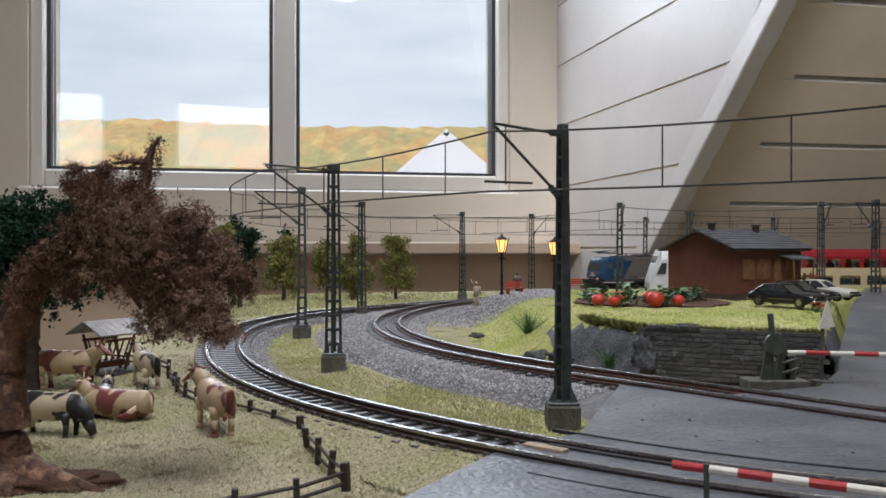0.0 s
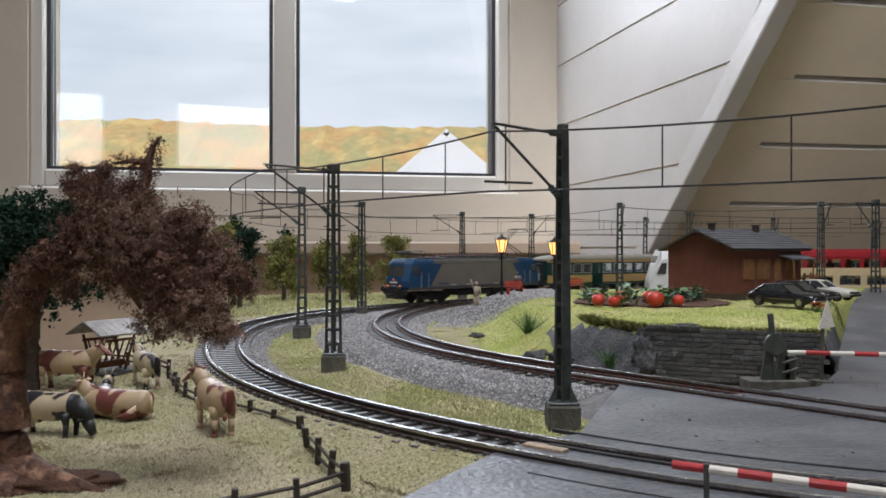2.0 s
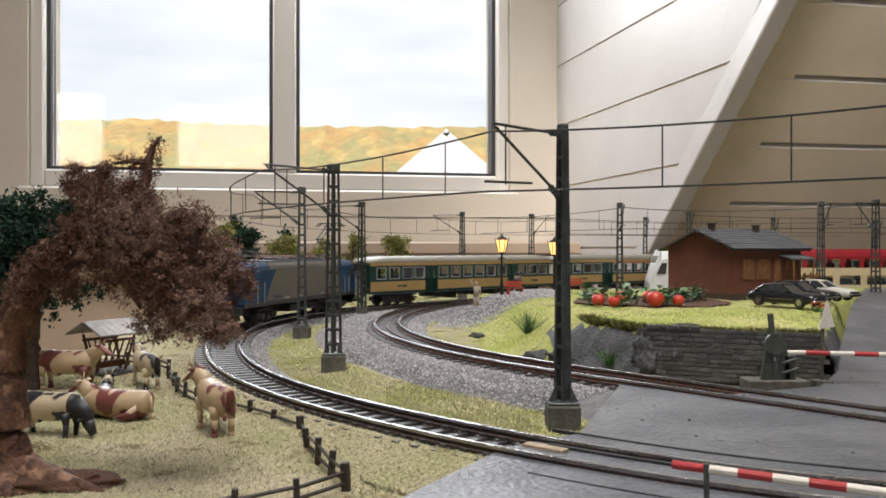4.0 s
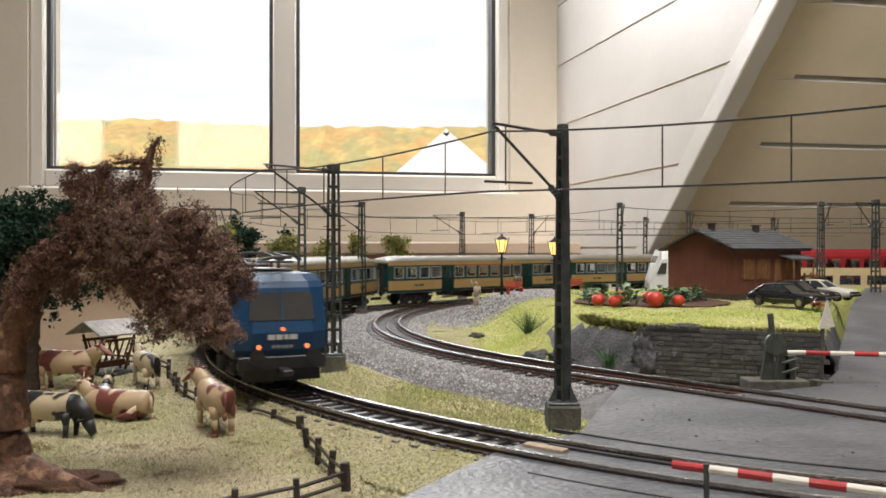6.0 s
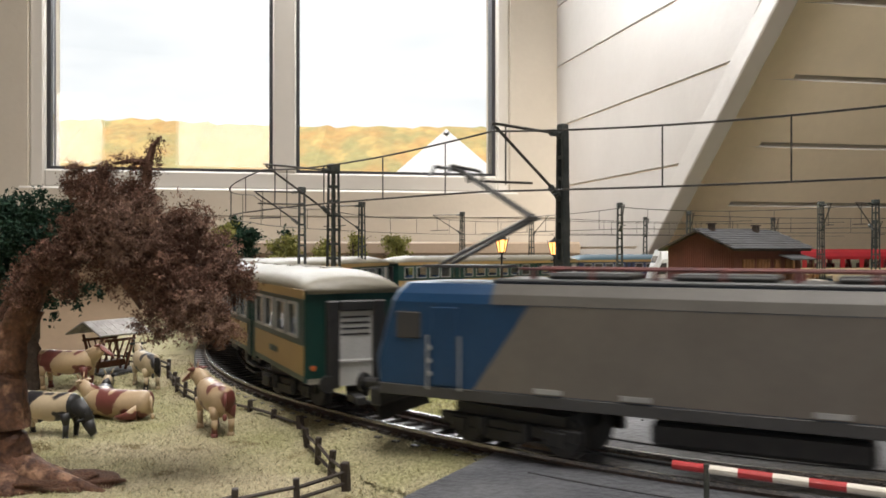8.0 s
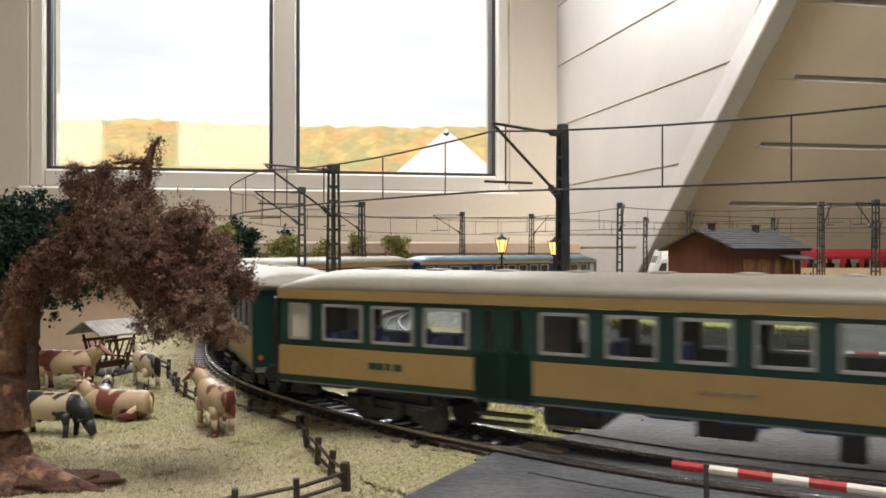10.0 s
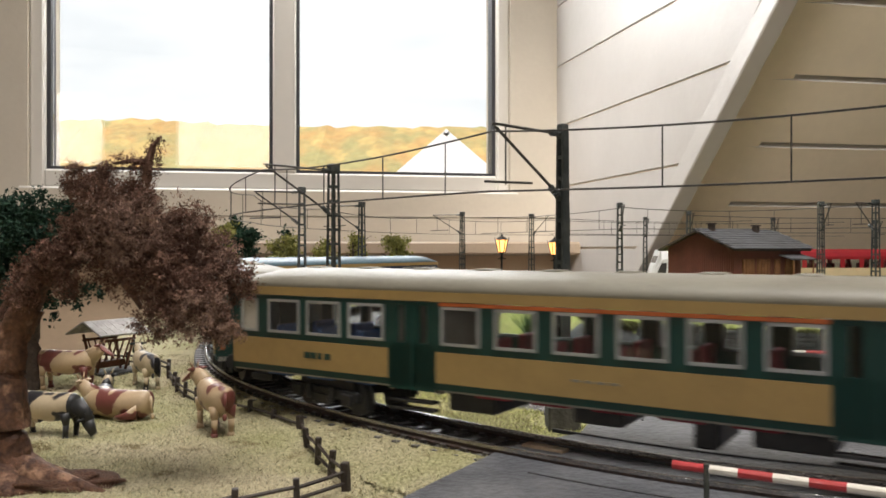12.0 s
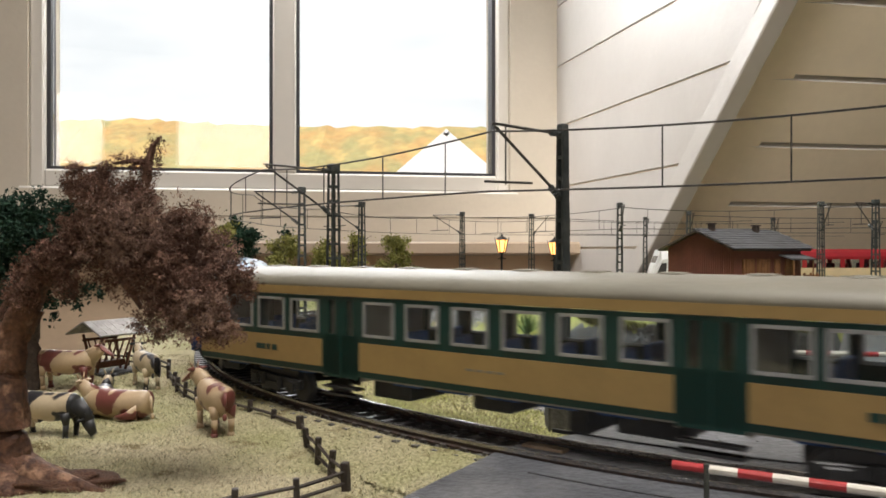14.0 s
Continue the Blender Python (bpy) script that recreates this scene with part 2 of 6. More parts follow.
# dormer side wall of wide boards, with rebated joints
cm = Matrix(((CHEEK.x, CHEEK.y * -1, 0, CORNER.x), (CHEEK.y, CHEEK.x, 0, CORNER.y), (0, 0, 1, 0), (0, 0, 0, 1)))
cheek = thing("wall_cheek", "white painted board wall at the side of the dormer", "wall", kind="structure")


def cheek_end(z):
    """How far from the corner the side wall meets the sloping ceiling at the height z."""
    return (1.9 - (1.528 - 0.872 * (max(z, -0.2) - 0.007))) * 1.0332


def cheek_board(bm, z0, z1, o0, o1):
    pts = [(0.0, z0), (cheek_end(z0), z0), (cheek_end(z1), z1), (0.0, z1)]
    lo = [bm.verts.new(cm @ Vector((u, o0, z))) for u, z in pts]
    hi = [bm.verts.new(cm @ Vector((u, o1, z))) for u, z in pts]
    bm.faces.new(lo), bm.faces.new(hi[::-1])
    for i in range(4):
        bm.faces.new((lo[i], hi[i], hi[(i + 1) % 4], lo[(i + 1) % 4]))
    return bm


part("backing", cheek_board(cheek_board(nb(), FLOOR, -0.2, 0.005, 0.12), -0.2, TOP, 0.005, 0.12), CREAMWOOD, cheek)
for i in range(-6, 10):
    z = 0.064 + i * 0.1425
    if z + 0.14 < TOP and z > FLOOR:
        part("board", cheek_board(nb(), z + 0.003, z + 0.1410, 0.0, 0.005), WHITEWOOD, cheek)

# sloping ceiling: its foot and its beam lie where it cuts the dormer's side wall
SF = Vector((0.343, 1.528, 0.007))
BEAM = Vector((0.121, -0.362, 0.415)).normalized()
RIGHT = Vector((0.983, 0.183, 0)).normalized()
NRM = RIGHT.cross(BEAM).normalized()
if NRM.y > 0:
    NRM = -NRM
UP = BEAM - RIGHT * BEAM.dot(RIGHT)
UP.normalize()
sm = Matrix(((RIGHT.x, -NRM.x, UP.x, SF.x), (RIGHT.y, -NRM.y, UP.y, SF.y), (RIGHT.z, -NRM.z, UP.z, SF.z), (0, 0, 0, 1)))
SK = BEAM.dot(RIGHT) / BEAM.dot(UP)


def slope_board(bm, v0, v1, o0, o1, width=2.6, cut=0.04):
    a = [(SK * v0 + cut, v0), (width, v0), (width, v1), (SK * v1 + cut, v1)]
    lo = [bm.verts.new(sm @ Vector((u, o0, v))) for u, v in a]
    hi = [bm.verts.new(sm @ Vector((u, o1, v))) for u, v in a]
    bm.faces.new(lo), bm.faces.new(hi[::-1])
    for i in range(4):
        bm.faces.new((lo[i], hi[i], hi[(i + 1) % 4], lo[(i + 1) % 4]))
    return bm


def slope_lip(bm, v0, v1, o0, o1, width=2.6, cut=0.04):
    """The bevelled upper edge of a board."""
    a, b = [], []
    for v, o in ((v0, o0), (v1, o1), (v0, o1)):
        a.append(bm.verts.new(sm @ Vector((SK * v + cut, o, v))))
        b.append(bm.verts.new(sm @ Vector((width, o, v))))
    bm.faces.new(a), bm.faces.new(b[::-1])
    for i in range(3):
        bm.faces.new((a[i], a[(i + 1) % 3], b[(i + 1) % 3], b[i]))
    return bm


slope = thing("ceiling_slope", "cream boarded sloping ceiling beside the dormer", "sloping ceiling", kind="structure")
bm = slope_board(nb(), -1.1, 1.9, 0.013, 0.1)
part("backing", bm, CREAMWOOD, slope)
for i in range(-8, 14):
    v = 0.1857 + i * 0.129
    part("board", slope_board(nb(), v, v + 0.1180, 0.004, 0.013, 2.6, 0.028), CREAMWOOD, slope)
    # bevel in white, not cream: the colour stands in for light it catches
    part("board_lip", slope_lip(nb(), v + 0.1181, v + 0.1268, 0.004, 0.0125, 2.6, 0.028), WHITEWOOD, slope, "bevelled board edge whitened for the light it catches")
bm = nb()
v0, v1 = -0.9, 1.8
for u0, u1, o0, o1 in ((-0.002, 0.03, -0.036, 0.004),):
    pts = [(SK * v0 + u0, v0), (SK * v0 + u1, v0), (SK * v1 + u1, v1), (SK * v1 + u0, v1)]
    lo = [bm.verts.new(sm @ Vector((u, o0, v))) for u, v in pts]
    hi = [bm.verts.new(sm @ Vector((u, o1, v))) for u, v in pts]
    bm.faces.new(lo), bm.faces.new(hi[::-1])
    for i in range(4):
        bm.faces.new((lo[i], hi[i], hi[(i + 1) % 4], lo[(i + 1) % 4]))
bmesh.ops.bevel(bm, geom=bm.edges[:], offset=0.002, segments=1, affect="EDGES")
setting("trim_beam", bm, WHITEWOOD, "white trim board along the edge of the dormer", "trim")

# plain walls that close the room
bm = box(nb(), -3.2, 3.2, -2.6, 2.6, FLOOR - 0.05, FLOOR)
setting("floor", bm, FLOORWOOD, "brown wooden floor of the attic room", "floor")
# unseen ceiling, with a hole made for the overhead fill lamp
bm = nb()
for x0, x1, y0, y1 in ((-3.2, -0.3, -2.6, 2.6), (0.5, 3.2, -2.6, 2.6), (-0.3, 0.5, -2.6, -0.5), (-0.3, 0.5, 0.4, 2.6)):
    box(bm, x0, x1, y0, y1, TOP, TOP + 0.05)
setting("ceiling", bm, WHITEWOOD, "white ceiling of the attic room with an added opening for the fill lamp", "ceiling")
bm = box(nb(), -2.7, -2.6, -2.6, 1.6, FLOOR, TOP)
setting("wall_west", bm, WALLPAINT, "plain cream painted wall", "wall")
bm = box(nb(), 2.6, 2.7, -2.6, 2.6, FLOOR, TOP)
setting("wall_east", bm, WALLPAINT, "plain cream painted wall", "wall")
bm = nb()
for x0, x1, z0, z1 in ((-2.7, -1.19, FLOOR, TOP), (0.3, 2.7, FLOOR, TOP), (-0.87, -0.4, FLOOR, TOP), (-1.19, -0.87, FLOOR, 0.63), (-1.19, -0.87, 1.15, TOP), (-0.4, 0.3, FLOOR, 0.64), (-0.4, 0.3, 1.13, TOP)):
    box(bm, x0, x1, -2.5, -2.4, z0, z1)
setting("wall_south", bm, WALLPAINT, "plain cream painted wall with two window openings", "wall")

# ---- outside the window ----
CLOUD = bpy.data.materials.new("overcast_cloud")
CLOUD.use_nodes = True
cn, cl = CLOUD.node_tree.nodes, CLOUD.node_tree.links
ct, cx, cr, cmap = cn.new("ShaderNodeTexCoord"), cn.new("ShaderNodeTexNoise"), cn.new("ShaderNodeValToRGB"), cn.new("ShaderNodeMapping")
cmap.inputs["Scale"].default_value = (0.02, 1, 0.09)
cx.inputs["Scale"].default_value, cx.inputs["Detail"].default_value = 1.0, 5
cr.color_ramp.elements[0].position, cr.color_ramp.elements[0].color = 0.35, (0.64, 0.69, 0.72, 1)
cr.color_ramp.elements[1].position, cr.color_ramp.elements[1].color = 0.65, (0.83, 0.855, 0.86, 1)
cl.new(ct.outputs["Object"], cmap.inputs[0]), cl.new(cmap.outputs[0], cx.inputs["Vector"]), cl.new(cx.outputs["Fac"], cr.inputs[0])
cb = cn["Principled BSDF"]
cb.inputs["Base Color"].default_value = (0, 0, 0, 1)
cl.new(cr.outputs[0], cb.inputs["Emission Color"])
cb.inputs["Emission Strength"].default_value = 0.95
bm = box(nb(), -160, 120, 160, 160.5, -30, 120)
setting("backdrop_sky", bm, CLOUD, "pale overcast sky with soft grey cloud bands", "sky")
HILL = mat("autumn_forest", (0.58, 0.36, 0.14), (0.42, 0.37, 0.16), 0.95, scale=0.16, fine=0.9, bump=0.16, dist=0.1, third=(0.62, 0.46, 0.18), third_at=0.58, third_scale=0.22)
bm = nb()
cols = []
for i in range(161):
    x = -110 + i * 1.4
    h = 20.3 + 1.2 * noise.noise((x * 0.03, 3, 0)) + 0.7 * noise.noise((x * 0.5, 5, 0)) - 0.012 * x
    cols.append([bm.verts.new((x, 90, -25)), bm.verts.new((x, 118, h * 0.55 + 0.4 * noise.noise((x, 1, 1)))), bm.verts.new((x, 132, h + 0.5 * noise.noise((x * 1.3, 9, 1))))])
for a, b in zip(cols[:-1], cols[1:]):
    for j in (0, 1):
        bm.faces.new((a[j], b[j], b[j + 1], a[j + 1]))
setting("backdrop_hill", bm, HILL, "wooded hillside in orange autumn colours", "hill")
bm = box(nb(), -160, 120, 3, 160, -6.2, -6)
setting("ground", bm, HILL, "ground outside below the window", "ground")
ROOFW = mat("pale_roof", (0.8, 0.8, 0.8), (0.76, 0.77, 0.78), 0.5, scale=1, fine=20, bump=0.03)
nh = thing("neighbour_house", "house with a pale steep gable roof outside", "house")
bm = nb()
for sx in (-1, 1):
    slab(bm, [(0.05, 12, 1.86), (0.05 + sx * 1.75, 12, 0.37), (0.05 + sx * 1.75, 20, 0.37), (0.05, 20, 1.86)][::sx], 0.08)
part("roof", bm, ROOFW, nh)
part("ridge", rod(nb(), (0.05, 11.97, 1.83), (0.05, 20, 1.83), 0.03, None, 8), ROOFW, nh)
bm = nb()
prism(bm, [(-1.6, 12.1), (1.7, 12.1), (1.7, 19.9), (-1.6, 19.9)], -6, 0.46)
slab(bm, [(-1.7, 12.01, 0.38), (1.8, 12.01, 0.38), (0.05, 12.01, 1.84)], 0.05)
part("wall", bm, ROOFW, nh)

# ---- the layout board ----
BOARD = [(-0.185, 0.02), (1.95, 0.02), (1.95, 1.36), (0.55, 1.33), (0.05, 1.20), (-0.33, 1.03), (-0.187, 0.352)]
table = thing("table", "pale wooden table that carries the model railway", "table", kind="structure")
part("tabletop", prism(nb(), BOARD, -0.06, -0.006), SILL, table)
for x, y in ((-0.13, 0.08), (-0.13, 0.36), (0.05, 1.10), (1.85, 0.08), (1.85, 1.28), (0.9, 0.08), (0.9, 1.28)):
    part("leg", box(nb(), x - 0.03, x + 0.03, y - 0.03, y + 0.03, FLOOR, -0.06, 0.003), SILL, table)


def inside(poly, x, y):
    hit = False
    for (x0, y0), (x1, y1) in zip(poly, poly[1:] + poly[:1]):
        if (y0 > y) != (y1 > y) and x < (x1 - x0) * (y - y0) / (y1 - y0) + x0:
            hit = not hit
    return hit


def edge_gap(poly, x, y):
    """Distance to a polygon's outline, positive inside."""
    best = 9.0
    for (x0, y0), (x1, y1) in zip(poly, poly[1:] + poly[:1]):
        dx, dy = x1 - x0, y1 - y0
        t = min(1, max(0, ((x - x0) * dx + (y - y0) * dy) / (dx * dx + dy * dy)))
        best = min(best, math.hypot(x - x0 - t * dx, y - y0 - t * dy))
    return best if inside(poly, x, y) else -best


def sheet(poly, step, height, margin=0.0, tri=None):
    """A fine ground sheet inside a polygon with the given height."""
    bm = nb()
    xs, ys = [p[0] for p in poly], [p[1] for p in poly]
    cells = {}
    nx, ny = int((max(xs) - min(xs)) / step) + 1, int((max(ys) - min(ys)) / step) + 1
    grid = {}

    def v(i, j):
        if (i, j) not in grid:
            x, y = min(xs) + i * step, min(ys) + j * step
            grid[i, j] = bm.verts.new((x, y, height(x, y)))
        return grid[i, j]
    for i in range(nx):
        for j in range(ny):
            if inside(poly, min(xs) + (i + .5) * step, min(ys) + (j + .5) * step):
                bm.faces.new((v(i, j), v(i + 1, j), v(i + 1, j + 1), v(i, j + 1)))
    return bm


def rough_ground(x, y):
    return 0.0008 * noise.noise((x * 60, y * 60, 0)) + 0.0005 * noise.noise((x * 200, y * 200, 4))


bm = sheet(BOARD, 0.006, lambda x, y: rough_ground(x, y) - (0.0012 if x > -0.02 else 0))
setting("ground_meadow", bm, MEADOW, "dry yellowish static-grass ground of the layout", "grass ground", smooth=True)

# grassed shoulder that buries the sleeper ends on the pasture side of the outer track
VERGE = (2.78, 3.03)


def verge(x, y):
    """Height of the shoulder over the meadow."""
    o, q = gap_to(LINE1, x, y)
    if not -.036 < o < -.0112 or not VERGE[0] < q < VERGE[1]:
        return -.002
    k = min(1, (q - VERGE[0]) / .05)
    return k * float(np.interp(-o, [.0112, .0122, .020, .036], [.0044, .0053, .0036, -.0006])) - .001 * (1 - k) + .0004 * noise.noise((x * 120, y * 120, 6))


bm = nb()
rings = []
for i in range(84):
    q = VERGE[0] + .002 + (VERGE[1] - VERGE[0] - .004) * i / 83
    rings.append([])
    for o in (-.0114, -.0122, -.0145, -.017, -.020, -.024, -.028, -.032, -.0355):
        p = aside(LINE1, q, o, 0)
        rings[-1].append(bm.verts.new((p.x, p.y, verge(p.x, p.y))))
    p = aside(LINE1, q, -.0114, 0)
    rings[-1].insert(0, bm.verts.new((p.x, p.y, -.001)))
for a, b in zip(rings[:-1], rings[1:]):
    for k in range(9):
        bm.faces.new((a[k], a[k + 1], b[k + 1], b[k]))
setting("ground_verge", bm, MEADOW, "grassy shoulder along the outer track", "grass ground", smooth=True)

# embankment with the yard on top
PLATEAU = [(0.080, 0.490), (0.079, 0.428), (0.0985, 0.389), (0.166, 0.356), (0.176, 0.372), (0.30, 0.62), (0.62, 0.90), (0.30, 0.90), (0.085, 0.81), (0.085, 0.68), (0.074, 0.56)]
HT = 0.024


def hill(x, y):
    d = edge_gap(PLATEAU, x, y)
    soft = 0.016 + 0.044 * min(1, max(0, (y - 0.40) / 0.10)) if x < 0.13 else 0.012
    soft += 0.040 * min(1, max(0, (y - 0.64) / 0.06)) if x < 0.13 else 0.0
    t = min(1, max(0, 1 + d / soft))
    t = t * t * (3 - 2 * t)
    back = max(0.0, min(1.0, (y - 0.72) / 0.15))
    return (HT - 0.004 * back) * t - 0.0015 + 0.0007 * noise.noise((x * 70, y * 70, 2)) + t * (1 - t) * (0.014 * noise.noise((x * 70, y * 70, 7)) + 0.008 * noise.noise((x * 210, y * 210, 9)))


SKIRT = [(0.0, 0.50), (0.045, 0.415), (0.085, 0.372), (0.0968, 0.383), (0.166, 0.352), (0.178, 0.362), (0.31, 0.61), (0.62, 0.915), (0.30, 0.915), (0.12, 0.88), (0.04, 0.80), (-0.005, 0.70), (-0.012, 0.60)]
bm = sheet(SKIRT, 0.003, hill)
for f in bm.faces:
    c = f.calc_center_median()
    f.normal_update()
    gravel = c.y > 0.66 and c.x < 0.115 - 0.25 * max(0, 0.72 - c.y) + 0.01 * noise.noise((c.x * 50, c.y * 50, 3))
    f.material_index = 2 if gravel else (1 if (f.normal.z < 0.80 + 0.1 * noise.noise((c.x * 90, c.y * 90, 8)) and c.y < 0.47 and c.x > 0.060) else 0)
setting("embankment", bm, [GRASS, ROCK, BALLAST], "grassy embankment with a bare grey rock face", "embankment", smooth=True)

# ---- tracks ----
RAIL = 0.008
GAUGE = 0.0165


def make_track(line, s0, s1, web, label, inner=0.019, outer=0.019, near=None, fall=0.012):
    """Ballast bed, two rails, sleepers. inner is the ballast's reach to the left of the line, outer to the right."""
    t = thing("track", label, "track", kind="structure")
    bm = nb()
    prof = [(inner + 0.012, -0.002), (inner, 0.0038), (-outer * 0.55 - 0.006, 0.0040), (-outer, 0.0026), (-outer - fall, -0.002)]
    sweep(bm, line, s0, s1, prof, 0.01)
    part("ballast_bed", bm, BALLAST, t, smooth=False)
    for side in (-1, 1):
        c = side * (GAUGE / 2 + 0.0006)
        bm = nb()
        sweep(bm, line, s0, s1, [(c - .0013, .0052), (c - .0013, .0057), (c - .0004, .006), (c - .0004, .0070), (c + .0004, .0070), (c + .0004, .006), (c + .0013, .0057), (c + .0013, .0052)], 0.008)
        rail = part("rail", bm, web, t)
        bm = nb()
        sweep(bm, line, s0, s1, [(c - .0007, .0070), (c - .00065, .0079), (c - .0004, .008), (c + .0004, .008), (c + .00065, .0079), (c + .0007, .0070)], 0.008)
        part("rail_head", bm, STEEL, rail, "polished rail head")
    pitch = 0.0076
    n0, n1 = near or (s0, s1)
    me, far = None, nb()
    s = s0 + pitch / 2
    while s < s1:
        x, y, th = on(line, s)
        m = pose(x, y, 0, 0, 0, math.degrees(th))
        if n0 <= s <= n1:
            if me is None:
                bm = nb()
                box(bm, -.0014, .0014, -.0150, .0150, .0030, .0050, .0003)
                for sy in (-1, 1):
                    for o in (-.0019, .0019):
                        box(bm, -.0010, .0010, sy * (GAUGE / 2 + .0006) + o - .0005, sy * (GAUGE / 2 + .0006) + o + .0005, .0050, .0060)
                ob = part("sleeper", bm, SLEEPER, t)
                me = ob.data
            else:
                ob = new("sleeper", me)
                ob.parent = t
            ob.matrix_basis = m
        else:
            box(far, -.0014, .0014, -.0150, .0150, .0030, .0050, 0, m)
        s += pitch
    if len(far.verts):
        tagged(part("far_sleepers", far, SLEEPER, t), kind="stuff")
    else:
        far.free()
    return t


make_track(LINE1, 0.4, 4.5, RUST, "curved model track with dark sleepers on grey ballast", 0.017, 0.0138, (2.1, 3.25), 0.0022)
make_track(LINE2, 0.0, 1.6, RUST_RED, "curved inner model track with rusty rails on grey ballast", 0.02, 0.042, (0.0, 1.0))
make_track(LINE3, 0.1, 1.95, RUST, "straight station track at the back", 0.024, 0.024, (1.5, 1.6))
bm = nb()
sweep(bm, LINE2, 0.02, 0.7, [(.0004, .0050), (.0004, .0058), (-.0004, .0058), (-.0004, .0050)], 0.01)
tagged(link("centre_conductor", bm, RUST), "thin dark stud conductor between the rails", "conductor rail", "", "structure")

# ---- masts and wires ----


def mast_mesh(name, height, arm_dir, arm_len, solid=False, scale=1.0):
    """A lattice mast at the origin with its footing; the cantilever reaches arm_len towards arm_dir."""
    t = thing(name, "grey-green lattice catenary mast on a concrete footing", "catenary mast")
    w0, w1 = 0.0052 * scale, 0.0034 * scale
    bm = box(nb(), -.0055, .0055, -.0055, .0055, -.003, .0082, .0006)
    part("footing", bm, CONCRETE, t, "square concrete footing")
    bm = box(nb(), -.0052, .0052, -.0045, .0045, .0082, .0092, .0003)
    for sx in (-1, 1):
        slab(bm, [(sx * .0050, -.0006, .0092), (sx * .0022, -.0006, .0092), (sx * .0022, -.0006, .0150)], .0012)
    part("base_plate", bm, MAST, t)
    a = math.atan2(arm_dir[1], arm_dir[0])
    R = Matrix.Rotation(a, 4, "Z")
    bm = nb()
    for sx in (-1, 1):
        for sy in (-1, 1):
            rod(bm, (sx * w0 / 2, sy * w0 / 2, .0095), (sx * w1 / 2, sy * w1 / 2, height - .002), .00075, .0006, 4)
    part("leg_frame", bm, MAST, t).matrix_basis = R
    if solid:
        for sy in (-1, 1):
            y0, y1 = sy * w0 / 2, sy * w1 / 2
            part("flange", slab(nb(), [(-w0 * .44, y0, .0095), (w0 * .44, y0, .0095), (w1 * .52, y1, height - .002), (-w1 * .52, y1, height - .002)], .0006), MAST, t, "flat steel flange").matrix_basis = R
    bm = nb()
    n = 13
    for i in range(n):
        z = .013 + (height - .018) * i / (n - 1)
        w = w0 + (w1 - w0) * (z - .0095) / (height - .0115)
        for sx in (-1, 1):
            box(bm, sx * w / 2 - .0004, sx * w / 2 + .0004, -w / 2, w / 2, z, z + .0013)
            box(bm, -w / 2, w / 2, sx * w / 2 - .0004, sx * w / 2 + .0004, z, z + .0013)
    part("lattice", bm, MAST, t).matrix_basis = R
    bm = box(nb(), -w1 * .75, w1 * .75, -w1 * .75, w1 * .75, height - .004, height, .0004)
    part("cap", bm, MAST, t).matrix_basis = R
    if arm_len:
        arm = nb()
        zt, zb = height - .0035, height - .025
        rod(arm, (0, 0, zt), (arm_len, 0, zt + .0006), .0005, None, 6)
        rod(arm, (w1 * .6, 0, zb), (arm_len - .001, 0, zt), .00055, None, 6)
        rod(arm, (arm_len - .006, 0, zt), (arm_len - .006, 0, zb + .0028), .0003, None, 5)
        rod(arm, (arm_len * .45, 0, zb + .004), (arm_len + .003, 0, zb + .0035), .0004, None, 6)
        cant = part("cantilever", arm, WIRE, t)
        cant.matrix_basis = R
        bm = nb()
        for i in range(4):
            rod(bm, (w1 * .6 + .0008 + i * .0011, 0, zb + i * .0009), (w1 * .6 + .0014 + i * .0011, 0, zb + .0005 + i * .0009), .0012, None, 8)
            rod(bm, (w1 * .9 + i * .0011, 0, zt), (w1 * .9 + .0006 + i * .0011, 0, zt), .0011, None, 8)
        ins = part("insulator", bm, MAST, cant, "ribbed insulators")
    return t


MASTS = [  # x, y, foot height, arm end
    (0.041, 0.275, 0.0, (0.0155, 0.2545)), (-0.055, 0.403, 0.0, (-0.084, 0.376)), (-0.097, 0.552, 0.0, (-0.130, 0.552)),
    (-0.073, 0.722, 0.0, (-0.108, 0.742)), (0.0225, 0.935, 0.001, (-0.012, 0.955)), (0.107, 0.970, 0.0, (0.125, 0.945)),
    (0.162, 0.736, 0.0, None), (0.267, 1.06, 0.0, None), (0.277, 0.905, 0.0, None), (0.44, 1.07, 0.0, None),
    (0.339, 0.72, 0.0, None), (0.372, 0.69, 0.0, (0.352, 0.685)), (0.63, 1.17, 0.0, None)]
for x, y, z, end in MASTS:
    if end:
        dx, dy = end[0] - x, end[1] - y
        m = mast_mesh("catenary_mast", 0.104, (dx, dy), math.hypot(dx, dy), x > 0.03 and y < 0.3, 0.62 if x > 0.03 and y < 0.3 else 1.0)
    else:
        m = mast_mesh("catenary_mast", 0.104, (0, -1), 0.02)
    m.matrix_basis = pose(x, y, z)
    tagged(m, group="catenary masts")


